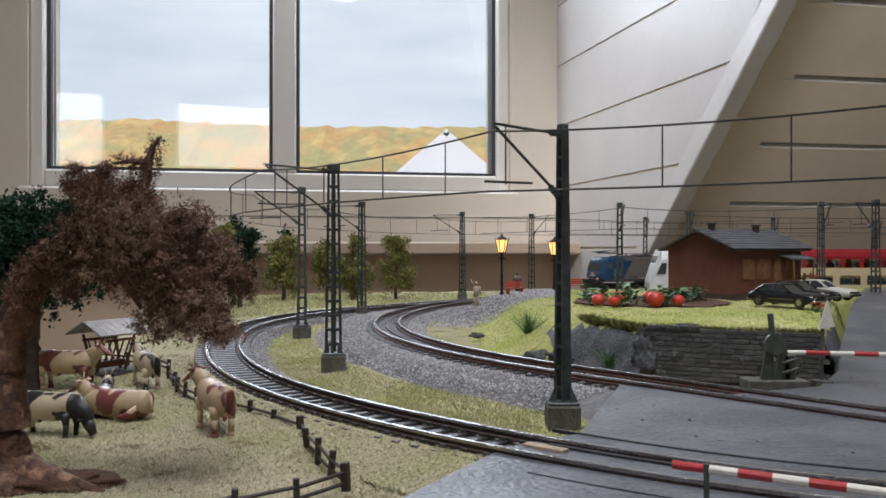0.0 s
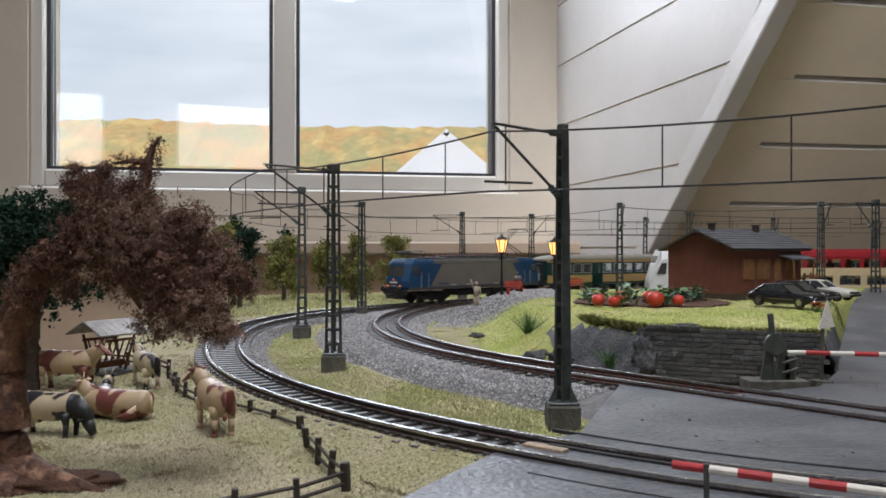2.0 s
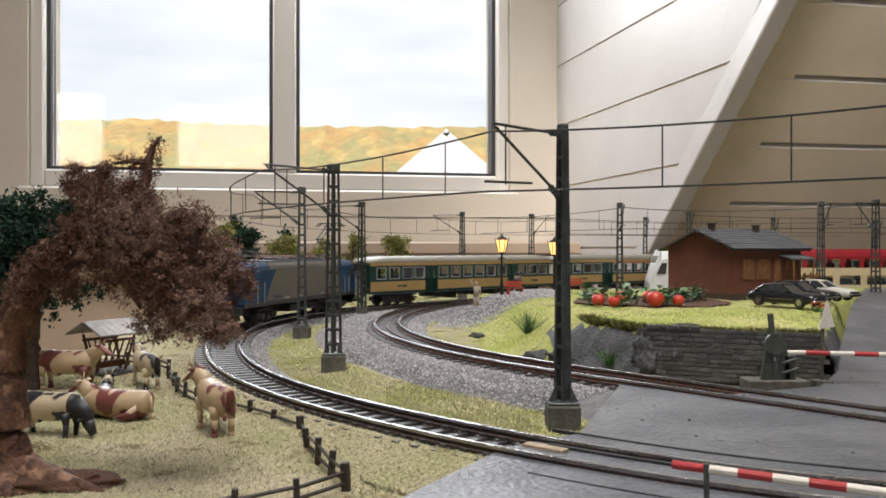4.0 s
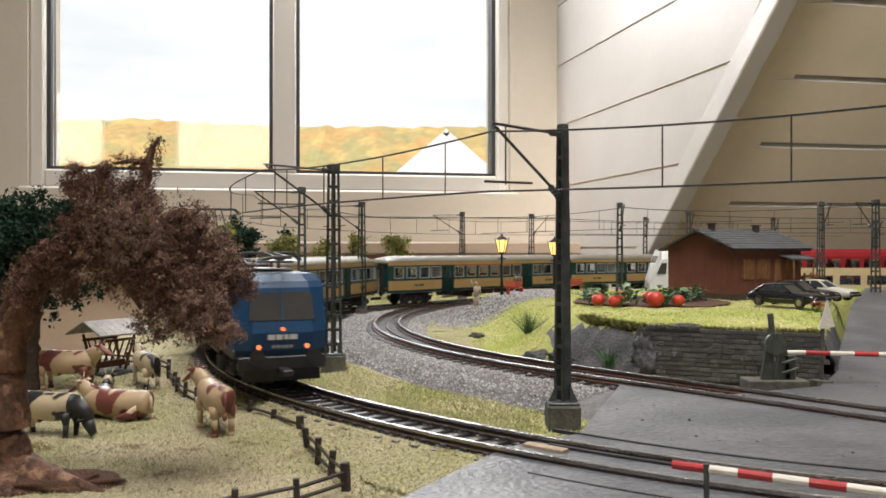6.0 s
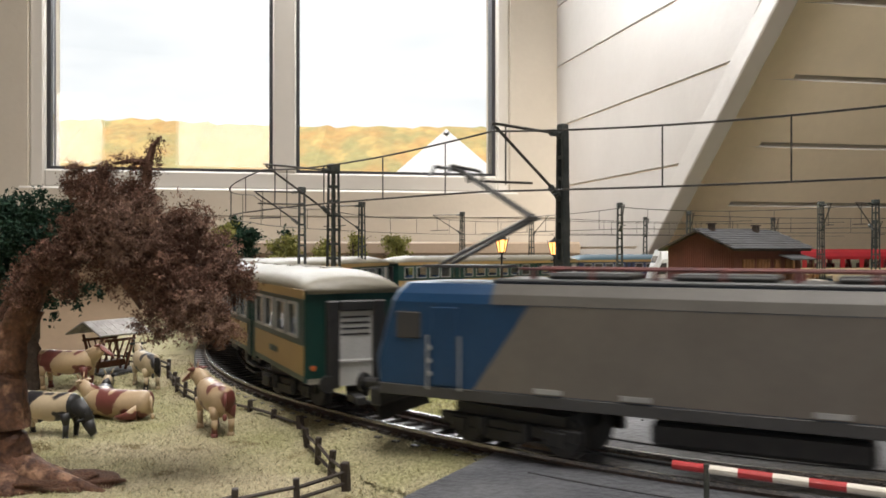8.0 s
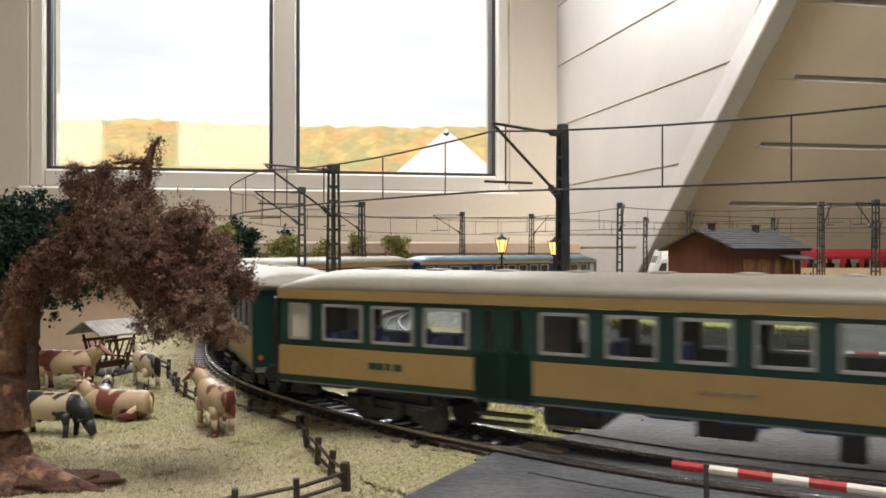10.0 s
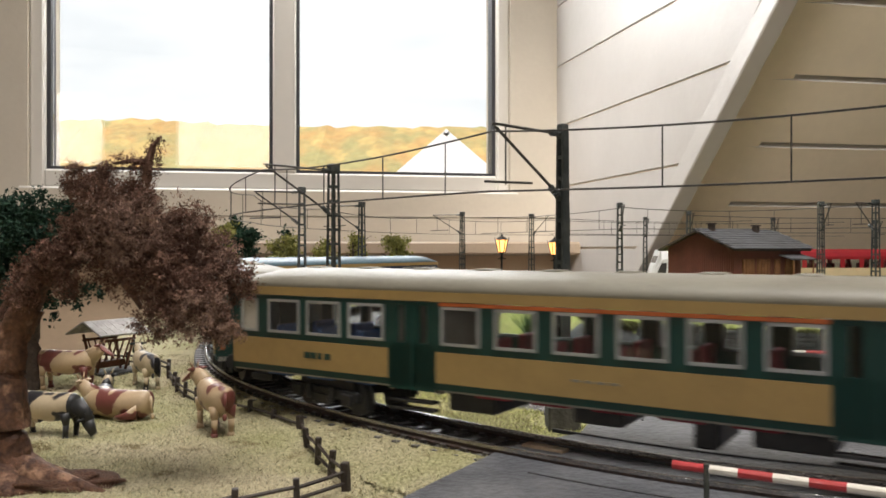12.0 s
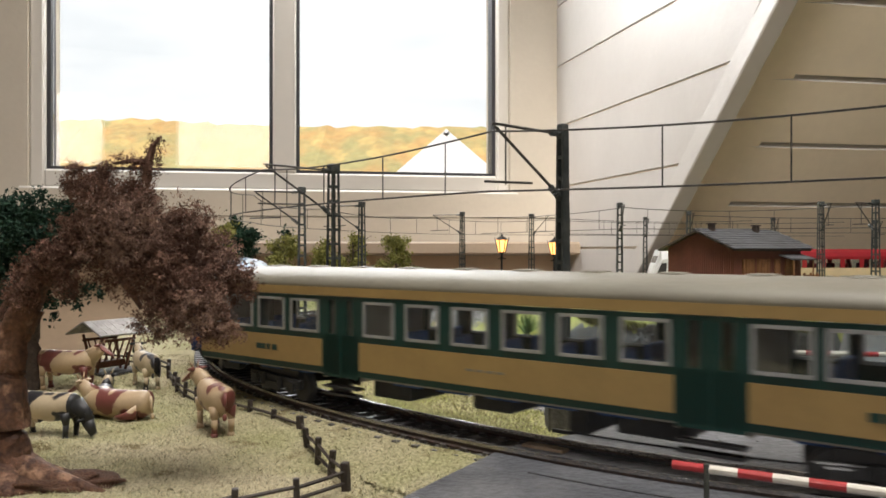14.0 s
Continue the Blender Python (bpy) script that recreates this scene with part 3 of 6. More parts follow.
def wire_span(a, b, bulge=(0, 0), droppers=3, sag=0.004, zt=0.0985, zb=0.0795, r=0.00034, at=None):
    """Messenger and contact wire with droppers between two points."""
    t = thing("catenary_wire", "thin bronze contact and messenger wires with droppers", "overhead wire", group="overhead wires")

    def p(u, z, s):
        q = 4 * u * (1 - u)
        return Vector((a[0] + (b[0] - a[0]) * u + bulge[0] * q, a[1] + (b[1] - a[1]) * u + bulge[1] * q, z - s * q))
    n = 14
    for name, z, s in (("messenger_wire", zt, sag), ("contact_wire", zb, 0.0)):
        bm = nb()
        loops = []
        for i in range(n + 1):
            c = p(i / n, z, s)
            d = (p(min(1, (i + 1) / n), z, s) - p(max(0, (i - 1) / n), z, s)).normalized()
            q = d.to_track_quat("Z", "Y").to_matrix()
            loops.append([bm.verts.new(c + q @ Vector((math.cos(k * 1.2566), math.sin(k * 1.2566), 0)) * r) for k in range(5)])
        for u0, u1 in zip(loops[:-1], loops[1:]):
            for k in range(5):
                bm.faces.new((u0[k], u0[(k + 1) % 5], u1[(k + 1) % 5], u1[k]))
        part(name, bm, WIRE, t)
    for u in at or [(i + 0.6) / (droppers + 0.2) for i in range(droppers)]:
        part("dropper", rod(nb(), p(u, zt, sag), p(u, zb, 0), r * .75, None, 5), WIRE, t)
    return t


ends = [m[3] for m in MASTS]
wire_span((0.0155, 0.2545), (0.135, 0.19), (0, 0.008), 2, 0.001, at=[.41, .665])
wire_span(ends[0], ends[1], (-0.004, -0.004), 4, 0.004, at=[.13, .34, .60, .82])
wire_span(ends[1], ends[2], (-0.016, -0.002), 4, 0.003)
wire_span(ends[2], ends[3], (-0.012, 0.0), 3, 0.003)
wire_span(ends[3], ends[4], (-0.01, 0.01), 4, 0.003)
wire_span(ends[4], (0.125, 1.02), (0, 0.01), 4, 0.003)
wire_span(ends[5], (0.40, 1.04), (0, 0.01), 6, 0.003)
wire_span((0.125, 1.02), (0.55, 1.10), (0, 0.01), 7, 0.003)
wire_span((0.045, 0.93), (0.162, 0.716), (0.0, 0), 4, 0.003)
wire_span((0.162, 0.716), (0.352, 0.685), (0, 0.02), 5, 0.003)
wire_span((0.352, 0.685), (0.6, 0.62), (0, 0), 4, 0.003)
wire_span((0.277, 0.885), (0.63, 0.90), (0, 0), 5, 0.003)

# ---- the train ----
BLUE = mat("loco_blue", (0.006, 0.044, 0.112), (0.005, 0.038, 0.098), 0.42, scale=60, fine=500, bump=0.05, dist=0.0001)
GREY = mat("loco_warm_grey", (0.145, 0.130, 0.110), (0.13, 0.116, 0.099), 0.5, scale=60, fine=500, bump=0.05, dist=0.0001)
ROOFSIDE = mat("loco_roof_side_umber", (0.10, 0.092, 0.08), (0.085, 0.078, 0.068), 0.5, scale=60, fine=500, bump=0.05, dist=0.0001)
GREYDARK = mat("underframe_grey", (0.055, 0.055, 0.055), (0.045, 0.045, 0.045), 0.5, scale=90, bump=0.08, dist=0.0001)
BLACK = mat("running_gear_black", (0.012, 0.012, 0.013), (0.02, 0.02, 0.02), 0.5, scale=200, bump=0.1, dist=0.0001)
DKGLASS = mat("tinted_window", (0.05, 0.05, 0.05), (0.06, 0.055, 0.05), 0.12, scale=100, bump=0.0)
ROOFRED = mat("roof_insulator_red", (0.16, 0.05, 0.045), (0.1, 0.04, 0.04), 0.5, scale=300)
WHITE = mat("white_lettering", (0.62, 0.63, 0.63), (0.58, 0.58, 0.58), 0.5, bump=0.0)
HEADLAMP = glow("warm_signal_lamp", (1.0, 0.20, 0.06), 1.3)
GREEN = mat("coach_green", (0.004, 0.038, 0.031), (0.004, 0.032, 0.026), 0.38, scale=60, fine=500, bump=0.05, dist=0.0001)
CREAM = mat("coach_cream", (0.33, 0.218, 0.082), (0.30, 0.198, 0.075), 0.45, scale=60, fine=500, bump=0.05, dist=0.0001)
ROOFG = mat("coach_roof_grey", (0.19, 0.175, 0.135), (0.165, 0.15, 0.115), 0.5, scale=40, fine=600, bump=0.08, dist=0.0002)
FRAMEG = mat("window_frame_alu", (0.42, 0.43, 0.43), (0.38, 0.39, 0.39), 0.35, 0.5, bump=0.03)
SEATBLUE = mat("seat_blue", (0.03, 0.09, 0.24), (0.025, 0.07, 0.2), 0.6, bump=0.05)
SEATRED = mat("seat_red", (0.24, 0.02, 0.035), (0.2, 0.018, 0.03), 0.6, bump=0.05)
SHUTTER = mat("end_shutter_grey", (0.40, 0.40, 0.39), (0.35, 0.35, 0.34), 0.5, bump=0.03)
INNER = mat("coach_inner_beige", (0.30, 0.28, 0.24), None, 0.7, bump=0.03)
FROST = mat("frosted_pane", (0.55, 0.52, 0.46), (0.5, 0.47, 0.42), 0.35, bump=0.02)
ORANGE = mat("class_stripe_orange", (0.42, 0.10, 0.025), None, 0.45, bump=0.02)
NIGHTBLUE = mat("coach_night_blue", (0.015, 0.03, 0.09), (0.012, 0.025, 0.075), 0.4, bump=0.05)
ROOFBLUE = mat("coach_roof_blue", (0.09, 0.155, 0.2), (0.08, 0.135, 0.175), 0.4, scale=40, bump=0.06)
PURPLE = mat("coach_stripe_plum", (0.10, 0.018, 0.045), None, 0.45, bump=0.03)
CPANE = glass("coach_pane", (0.9, 0.95, 0.95))


def ring_hull(bm, rings, c=0.004):
    """Stacked eight-sided plans (z, half length, half width), corners cut by c."""
    loops = []
    for z, L, W in rings:
        k = min(c, W * .6)
        pts = [(L, -W + k * 1.4), (L, W - k * 1.4), (L - k, W), (-L + k, W), (-L, W - k * 1.4), (-L, -W + k * 1.4), (-L + k, -W), (L - k, -W)]
        loops.append([bm.verts.new((x, y, z)) for x, y in pts])
    for a, b in zip(loops[:-1], loops[1:]):
        for j in range(8):
            bm.faces.new((a[j], a[(j + 1) % 8], b[(j + 1) % 8], b[j]))
    bm.faces.new(loops[0][::-1]), bm.faces.new(loops[-1])
    return bm


def wheel_data():
    bm = nb()
    rod(bm, (0, -.0011, 0), (0, .0011, 0), .0053, None, 20)
    rod(bm, (0, .0011, 0), (0, .0017, 0), .0060, None, 20)
    return bm


def bogie(name, parent, x, wheelbase, length):
    """A bogie with two axles; its own space has z = 0 at the rail."""
    bm = nb()
    for sy in (-1, 1):
        box(bm, -length / 2, length / 2, sy * .0118 - .0011, sy * .0118 + .0011, .0048, .0082, .0004)
        for sx in (-1, 1):
            box(bm, sx * wheelbase / 2 - .0028, sx * wheelbase / 2 + .0028, sy * .0132 - .0006, sy * .0132 + .0006, .0035, .0075, .0004)
            rod(bm, (sx * wheelbase / 2 * .45, sy * .0135, .004), (sx * wheelbase / 2 * .45, sy * .0135, .0085), .0013, None, 8)
        box(bm, -.006, .006, sy * .013 - .0006, sy * .013 + .0006, .0028, .006, .0003)
    box(bm, -length / 2 * .8, length / 2 * .8, -.011, .011, .0065, .0109)
    b = part(name, bm, BLACK, parent)
    b.matrix_basis = pose(x, 0, 0)
    for sx in (-1, 1):
        for sy in (-1, 1):
            w = part("wheel", wheel_data(), GREYDARK, b, "dark steel wheel")
            w.matrix_basis = pose(sx * wheelbase / 2, sy * .0078, .0053, 0, 0, 180 if sy > 0 else 0)
    return b


def make_loco():
    t = thing("electric_locomotive", "blue and grey model electric locomotive with raised pantograph", "locomotive")
    rings = [(.0106, .1005, .0162), (.0138, .1020, .0172), (.0200, .1025, .0172), (.0362, .0975, .0172), (.0385, .0962, .0165), (.0412, .0938, .0146)]
    part("body", ring_hull(nb(), rings, .0045), BLUE, t)
    # grey flank panels, wider at the foot, and the shoulder above
    for sy in (-1, 1):
        y = sy * .01745
        part("side_panel", slab(nb(), [(-.069, y, .0138), (.069, y, .0138), (.0535, y, .0360), (-.0535, y, .0360)][::-sy], .0004), GREY, t)
        s1, s2, s3 = (.0172, .0362), (.0165, .0385), (.0146, .0412)
        for (ya, za), (yb, zb) in ((s1, s2), (s2, s3)):
            part("roof_shoulder", slab(nb(), [(-.064, sy * (ya + .0003), za), (.064, sy * (ya + .0003), za), (.064, sy * (yb + .0003), zb + .0002), (-.064, sy * (yb + .0003), zb + .0002)][::-sy], .0004), ROOFSIDE, t)
        part("sill_strip", box(nb(), -.098, .098, sy * .0169 - .0006, sy * .0169 + .0006, .0106, .0136, .0002), GREYDARK, t, "dark grey sill strip")
        for sx in (-1, 1):
            part("cab_side_window", box(nb(), sx * .0885 - .0038, sx * .0885 + .0038, sy * .0174 - .0003, sy * .0174 + .0003, .0262, .0335, .0003), DKGLASS, t, "tinted cab side window")
            part("cab_door", box(nb(), sx * .0775 - .0038, sx * .0775 + .0038, sy * .0173 - .0003, sy * .0173 + .0003, .0140, .0350, .0002), BLUE, t)
            for o in (-.0048, .0048):
                part("grab_rail", rod(nb(), (sx * .0775 + o, sy * .0181, .013), (sx * .0775 + o, sy * .0181, .0275), .0003, None, 6), FRAMEG, t, "thin grey grab rail")
            for z in (.0165, .0200, .0235):
                part("door_hinge", box(nb(), sx * .0820 - .0007, sx * .0820 + .0007, sy * .0178 - .0004, sy * .0178 + .0004, z, z + .0012, .0002), FRAMEG, t, "small grey door hinge")
        bm = nb()
        for i, w in enumerate((.002, .0016, .0016, .002)):
            box(bm, .046 + i * .003, .046 + i * .003 + w, sy * .01755 - .0001, sy * .01755 + .0001, .0156, .0174)
        part("marking", bm, BLUE, t, "blue marking bars")
        for x in (-.052, -.03, .012, .034):
            part("vent", box(nb(), x, x + .007, sy * .0176 - .0002, sy * .0176 + .0002, .0142, .0154), FRAMEG, t, "pale plate near the sill")
    for sx in (-1, 1):
        # sloping end: windscreen, lamps, emblem, buffers
        def fr(y, z, o=.0002):
            x = np.interp(z, [r[0] for r in rings], [r[1] for r in rings]) + o
            return (sx * x, y, z)
        part("windscreen", slab(nb(), [fr(-.0120, .0245), fr(.0120, .0245), fr(.0112, .0345), fr(-.0112, .0345)][::sx], .0004), DKGLASS, t, "tinted windscreen")
        part("windscreen_post", slab(nb(), [fr(-.0003, .0245, .0004), fr(.0003, .0245, .0004), fr(.0003, .0345, .0004), fr(-.0003, .0345, .0004)][::sx], .0003), BLUE, t)
        for y, z, r in ((-.0088, .0150, .0008), (.0088, .0150, .0008), (0.0, .0213, .0007)):
            x = fr(y, z)[0]
            lampm = HEADLAMP if sx > 0 else DKGLASS
            part("headlamp", rod(nb(), (x - sx * .0003, y, z), (x + sx * .0003, y, z), r, None, 12), lampm, t, "glowing orange end lamp" if sx > 0 else "dark end lamp")
        bm = nb()
        for i, (y0, w) in enumerate(((-.0056, .0026), (-.0026, .0024), (.0002, .0018), (.0024, .0028))):
            slab(bm, [fr(y0, .0176, .0004), fr(y0 + w, .0176, .0004), fr(y0 + w, .0194, .0004), fr(y0, .0194, .0004)][::sx], .0002)
        part("emblem", bm, WHITE, t, "white emblem bars")
        bm = nb()
        for i in range(5):
            slab(bm, [fr(-.004 + i * .0016, .0145, .0004), fr(-.0029 + i * .0016, .0145, .0004), fr(-.0029 + i * .0016, .0156, .0004), fr(-.004 + i * .0016, .0156, .0004)][::sx], .0002)
        part("number_bars", bm, FRAMEG, t, "grey bars of a number")
        part("buffer_beam", box(nb(), sx * .0985, sx * .1022, -.0160, .0160, .0065, .0115, .0004), BLACK, t)
        for y in (-.0101, .0101):
            bm = nb()
            rod(bm, (sx * .102, y, .0118), (sx * .107, y, .0118), .0016, None, 10)
            rod(bm, (sx * .107, y, .0118), (sx * .1083, y, .0118), .0028, None, 14)
            part("buffer", bm, BLACK, t)
        part("snow_plough", slab(nb(), [(sx * .0995, -.0145, .0022), (sx * .0995, .0145, .0022), (sx * .1015, .0140, .0072), (sx * .1015, -.0140, .0072)][::sx], .0006), BLACK, t)
        part("coupling", box(nb(), sx * .100, sx * .111, -.002, .002, .005, .0075, .0004), BLACK, t)
    part("roof_deck", box(nb(), -.066, .066, -.0115, .0115, .0413, .0426, .0004), GREYDARK, t, "dark grey roof deck")
    for x0, x1 in ((-.052, -.03), (-.02, .004), (.016, .034)):
        part("roof_hatch", box(nb(), x0, x1, -.008, .008, .0426, .0442, .0006), GREYDARK, t)
    for y in (-.0075, .0075):
        part("roof_bus_bar", rod(nb(), (-.06, y, .0452), (.06, y, .0452), .0004, None, 6), ROOFRED, t, "reddish roof cable")
    for x in (-.056, -.04, -.024, -.008, .008, .024, .04, .056):
        for y in (-.0075, .0075):
            part("roof_insulator", rod(nb(), (x, y, .0424), (x, y, .0452), .0010, .0006, 8), ROOFRED, t, "reddish roof insulator")

    def panto(x, up):
        p = nb()
        box(p, x - .012, x + .012, -.0065, .0065, .0452, .0460)
        zk, zt = (.0590, .0735) if up else (.0475, .0490)
        kx = x + (.019 if up else .022)
        ht = x - .004
        for y in (-.0035, .0035):
            rod(p, (x - .008, y, .046), (kx, y * .7, zk), .0006, None, 6)
            rod(p, (kx, y * .7, zk), (ht, y * .5, zt), .0005, None, 6)
        rod(p, (kx, -.0035, zk), (kx, .0035, zk), .0006, None, 6)
        for o in (-.0025, .0025):
            rod(p, (ht + o, -.0095, zt), (ht + o, .0095, zt), .0005, None, 6)
            for sy in (-1, 1):
                rod(p, (ht + o, sy * .0095, zt), (ht + o, sy * .0125, zt - .0028), .0005, None, 6)
        rod(p, (ht - .0025, 0, zt), (ht + .0025, 0, zt), .0005, None, 6)
        part("pantograph", p, GREYDARK, t, "raised pantograph" if up else "folded pantograph")
    panto(-.078, True)
    panto(.078, False)
    part("tank", box(nb(), -.024, .024, -.0135, .0135, .0032, .0092, .001), BLACK, t)
    for o in t.children:
        o.matrix_basis = pose(0, 0, .0027) @ o.matrix_basis
    return t, [bogie("bogie", t, .0595, .030, .044), bogie("bogie", t, -.0595, .030, .044)]


FRONTX, REARX = [.0765, .0921, .1090], [-.0790, -.0965, -.1140]
MIDX = [.0089, .0267, .0445]
DOORX = {1: .0605, -1: -.0617}


def make_coach(kind):
    night = kind == "night"
    label = {"second": "green and cream model passenger coach with blue seats", "first": "green and cream model passenger coach with red seats amidships",
             "night": "dark blue model passenger coach with blue roof"}[kind]
    t = thing("passenger_coach", label, "coach")
    shell, band, roofm = (NIGHTBLUE, PURPLE, ROOFBLUE) if night else (GREEN, CREAM, ROOFG)
    H = .1385
    W = .0163
    wx = [(s * x, .0132) for x in MIDX for s in (-1, 1)] + [(x, .0134) for x in FRONTX] + [(x, .0144) for x in REARX] + [(.1250, .0118), (-.1300, .0082)] + [(DOORX[s] + o, .0030) for s in (-1, 1) for o in (-.0040, .0040)]
    wx.sort()
    z0, z1 = .0252, .0364
    for sy in (-1, 1):
        ya, yb = sorted((sy * W, sy * (W - .0009)))
        bm = box(nb(), -H, H, ya, yb, .0122, z0)
        box(bm, -H, H, ya, yb, z1, .0376)
        e = -H
        for x, w in wx:
            box(bm, e, x - w / 2, ya, yb, z0, z1)
            e = x + w / 2
        box(bm, e, H, ya, yb, z0, z1)
        part("side_wall", bm, shell, t)
        yo = sy * (W + .0002)
        for x0, x1 in ((-H + .0005, DOORX[-1] - .0088), (DOORX[-1] + .0088, DOORX[1] - .0088), (DOORX[1] + .0088, H - .0005)):
            part("lower_band", box(nb(), x0, x1, yo - .0002, yo + .0002, .0142, .0232), band, t, "" if night else "cream lower band")
        part("upper_band", box(nb(), -H, H, yo - .0003, yo + .0003, .0378, .0406), CREAM, t, "cream band under the roof")
        if kind == "first":
            part("class_stripe", box(nb(), -.0515, .0515, yo - .0004, yo + .0004, .0366, .0376), ORANGE, t, "orange first-class stripe")
        for x, w in wx:
            door = w < .004
            frosted = x < -.125
            if not door:
                bm = nb()
                for a in ((x - w / 2, x + w / 2, z0, z0 + .0008), (x - w / 2, x + w / 2, z1 - .0008, z1), (x - w / 2, x - w / 2 + .0008, z0, z1), (x + w / 2 - .0008, x + w / 2, z0, z1)):
                    box(bm, a[0], a[1], yo - .0004, yo + .0003, a[2], a[3])
                f = part("window_frame", bm, FRAMEG, t, "grey metal window frame")
            bm = box(nb(), x - w / 2, x + w / 2, sy * (W - .0007), sy * (W - .0004), z0, z1)
            p = part("pane", bm, FROST if frosted else (DKGLASS if night else CPANE), t, "frosted pale pane" if frosted else "")
            p.visible_shadow = frosted or night
        for s in (-1, 1):
            bm = box(nb(), DOORX[s] - .0082, DOORX[s] + .0082, sy * (W - .0006) - .0006, sy * (W - .0006) + .0006, .0112, .0250)
            box(bm, DOORX[s] - .0003, DOORX[s] + .0003, sy * W, sy * (W + .0004), .0112, .0364)
            part("door", bm, shell, t)
            part("step", box(nb(), DOORX[s] - .008, DOORX[s] + .008, sy * .0135, sy * .0168, .0052, .0060), BLACK, t)
            part("step", box(nb(), DOORX[s] - .008, DOORX[s] + .008, sy * .0135, sy * .0168, .0076, .0083), BLACK, t)
        for s in (-1, 1):
            bm = nb()
            for i, w in enumerate((.0026, .0022, .0016, .0026)):
                box(bm, s * .099 - .0055 + i * .0029, s * .099 - .0055 + i * .0029 + w, yo + sy * .0003 - .0001, yo + sy * .0003 + .0001, .0177, .0197)
            part("emblem", bm, shell, t, "dark emblem bars on the band")
        bm = nb()
        for i in range(4):
            box(bm, -.01 + i * .0035, -.0075 + i * .0035, yo + sy * .0003 - .0001, yo + sy * .0003 + .0001, .0184, .0191)
        part("marking", bm, ROOFG, t, "faint marking bars")
    # roof: rounded section, drawn down at the ends
    bm = nb()
    rings = []
    for i in range(41):
        x = -H - .001 + (2 * H + .002) * i / 40
        e = max(0.0, (abs(x) - (H - .020)) / .021)
        d = 1 - 0.62 * e ** 2.0
        rings.append([bm.verts.new((x, (W + .0005) * math.cos(a) * (1 - .06 * e * e), .0400 + (.0068 * max(0, math.sin(a)) ** .8) * d)) for a in [math.pi * j / 14 for j in range(15)]])
        rings[-1] += [bm.verts.new((x, -(W - .002), .0393)), bm.verts.new((x, W - .002, .0393))]
    for a, b in zip(rings[:-1], rings[1:]):
        for j in range(17):
            bm.faces.new((a[j], a[(j + 1) % 17], b[(j + 1) % 17], b[j]))
    bm.faces.new(rings[0]), bm.faces.new(rings[-1][::-1])
    part("roof", bm, roofm, t, smooth=True)
    for i in range(11):
        x = -.1125 + i * .0225
        part("roof_vent", box(nb(), x - .003, x + .003, -.0035, .0035, .0464, .0472, .0004), roofm, t)
    for s in (-1, 1):
        bm = nb()
        box(bm, s * (H - .0010), s * H, -W, -.0058, .0120, .0404)
        box(bm, s * (H - .0010), s * H, .0058, W, .0120, .0404)
        box(bm, s * (H - .0010), s * H, -.0058, .0058, .0345, .0404)
        box(bm, s * (H - .0010), s * H, -.0058, .0058, .0108, .0125)
        part("end_wall", bm, shell, t)
        bm = nb()
        for y0, y1, a0, a1 in ((-.0098, -.0055, .0100, .0372), (.0055, .0098, .0100, .0372), (-.0055, .0055, .0338, .0372)):
            box(bm, s * (H - .0002), s * (H + .0018), y0, y1, a0, a1, .0005)
        part("gangway", bm, BLACK, t, "black rubber gangway bellows")
        bm = box(nb(), s * (H - .0006), s * (H + .0004), -.0058, .0058, .0105, .0340)
        part("end_door", bm, SHUTTER, t, "pale grey end shutter")
        for i in range(4):
            part("shutter_slit", box(nb(), s * (H + .0003), s * (H + .0006), -.0045, .0045, .0262 + i * .0018, .0268 + i * .0018), BLACK, t)
        part("shutter_fold", box(nb(), s * (H + .0002), s * (H + .0010), -.0056, .0056, .0176, .0186, .0002), SHUTTER, t)
        for y in (-.0101, .0101):
            bm = nb()
            rod(bm, (s * H, y, .0118), (s * (H + .003), y, .0118), .0014, None, 10)
            rod(bm, (s * (H + .003), y, .0118), (s * (H + .004), y, .0118), .0027, None, 12)
            part("buffer", bm, BLACK, t)
            part("tail_lamp", rod(nb(), (s * H, y * 1.35, .0165), (s * (H + .0005), y * 1.35, .0165), .0009, None, 10), ORANGE, t, "small red tail lamp")
        part("coupling", box(nb(), s * (H - .004), s * (H + .0065), -.0018, .0018, .0052, .0078, .0003), BLACK, t)
    part("coach_floor", box(nb(), -H, H, -W + .001, W - .001, .0115, .0132), INNER if not night else BLACK, t)
    part("inner_ceiling", box(nb(), -H, H, -W + .001, W - .001, .0392, .0399), INNER, t)
    if not night:
        for s in (-1, 1):
            for o in (-.0085, .0085):
                part("partition", box(nb(), DOORX[s] + o - .0004, DOORX[s] + o + .0004, -W + .001, W - .001, .0105, .0392), INNER, t)
        for x in [s * v for v in (0.0, .0178, .0356) for s in (-1, 1)][1:] + [s * v for v in (.0840, .1006, .1190) for s in (-1, 1)]:
            red = kind == "first" and abs(x) < .052
            for y in (-.0088, .0088):
                bm = box(nb(), x - .0012, x + .0012, y - .005, y + .005, .0105, .0275, .0005)
                box(bm, x - .0058, x + .0058, y - .005, y + .005, .0105, .0185, .0005)
                part("seat", bm, SEATRED if red else SEATBLUE, t, "red seat bench" if red else "blue seat bench")
    bm = nb()
    for x0, x1, a in ((-.052, -.036, .0055), (-.012, .002, .0065), (.020, .026, .0040), (.034, .052, .0060)):
        box(bm, x0, x1, -.011, .011, a, .0110, .0005)
    part("underfloor_box", bm, BLACK, t)
    return t, [bogie("bogie", t, .0975, .0287, .038), bogie("bogie", t, -.0975, .0287, .038)]


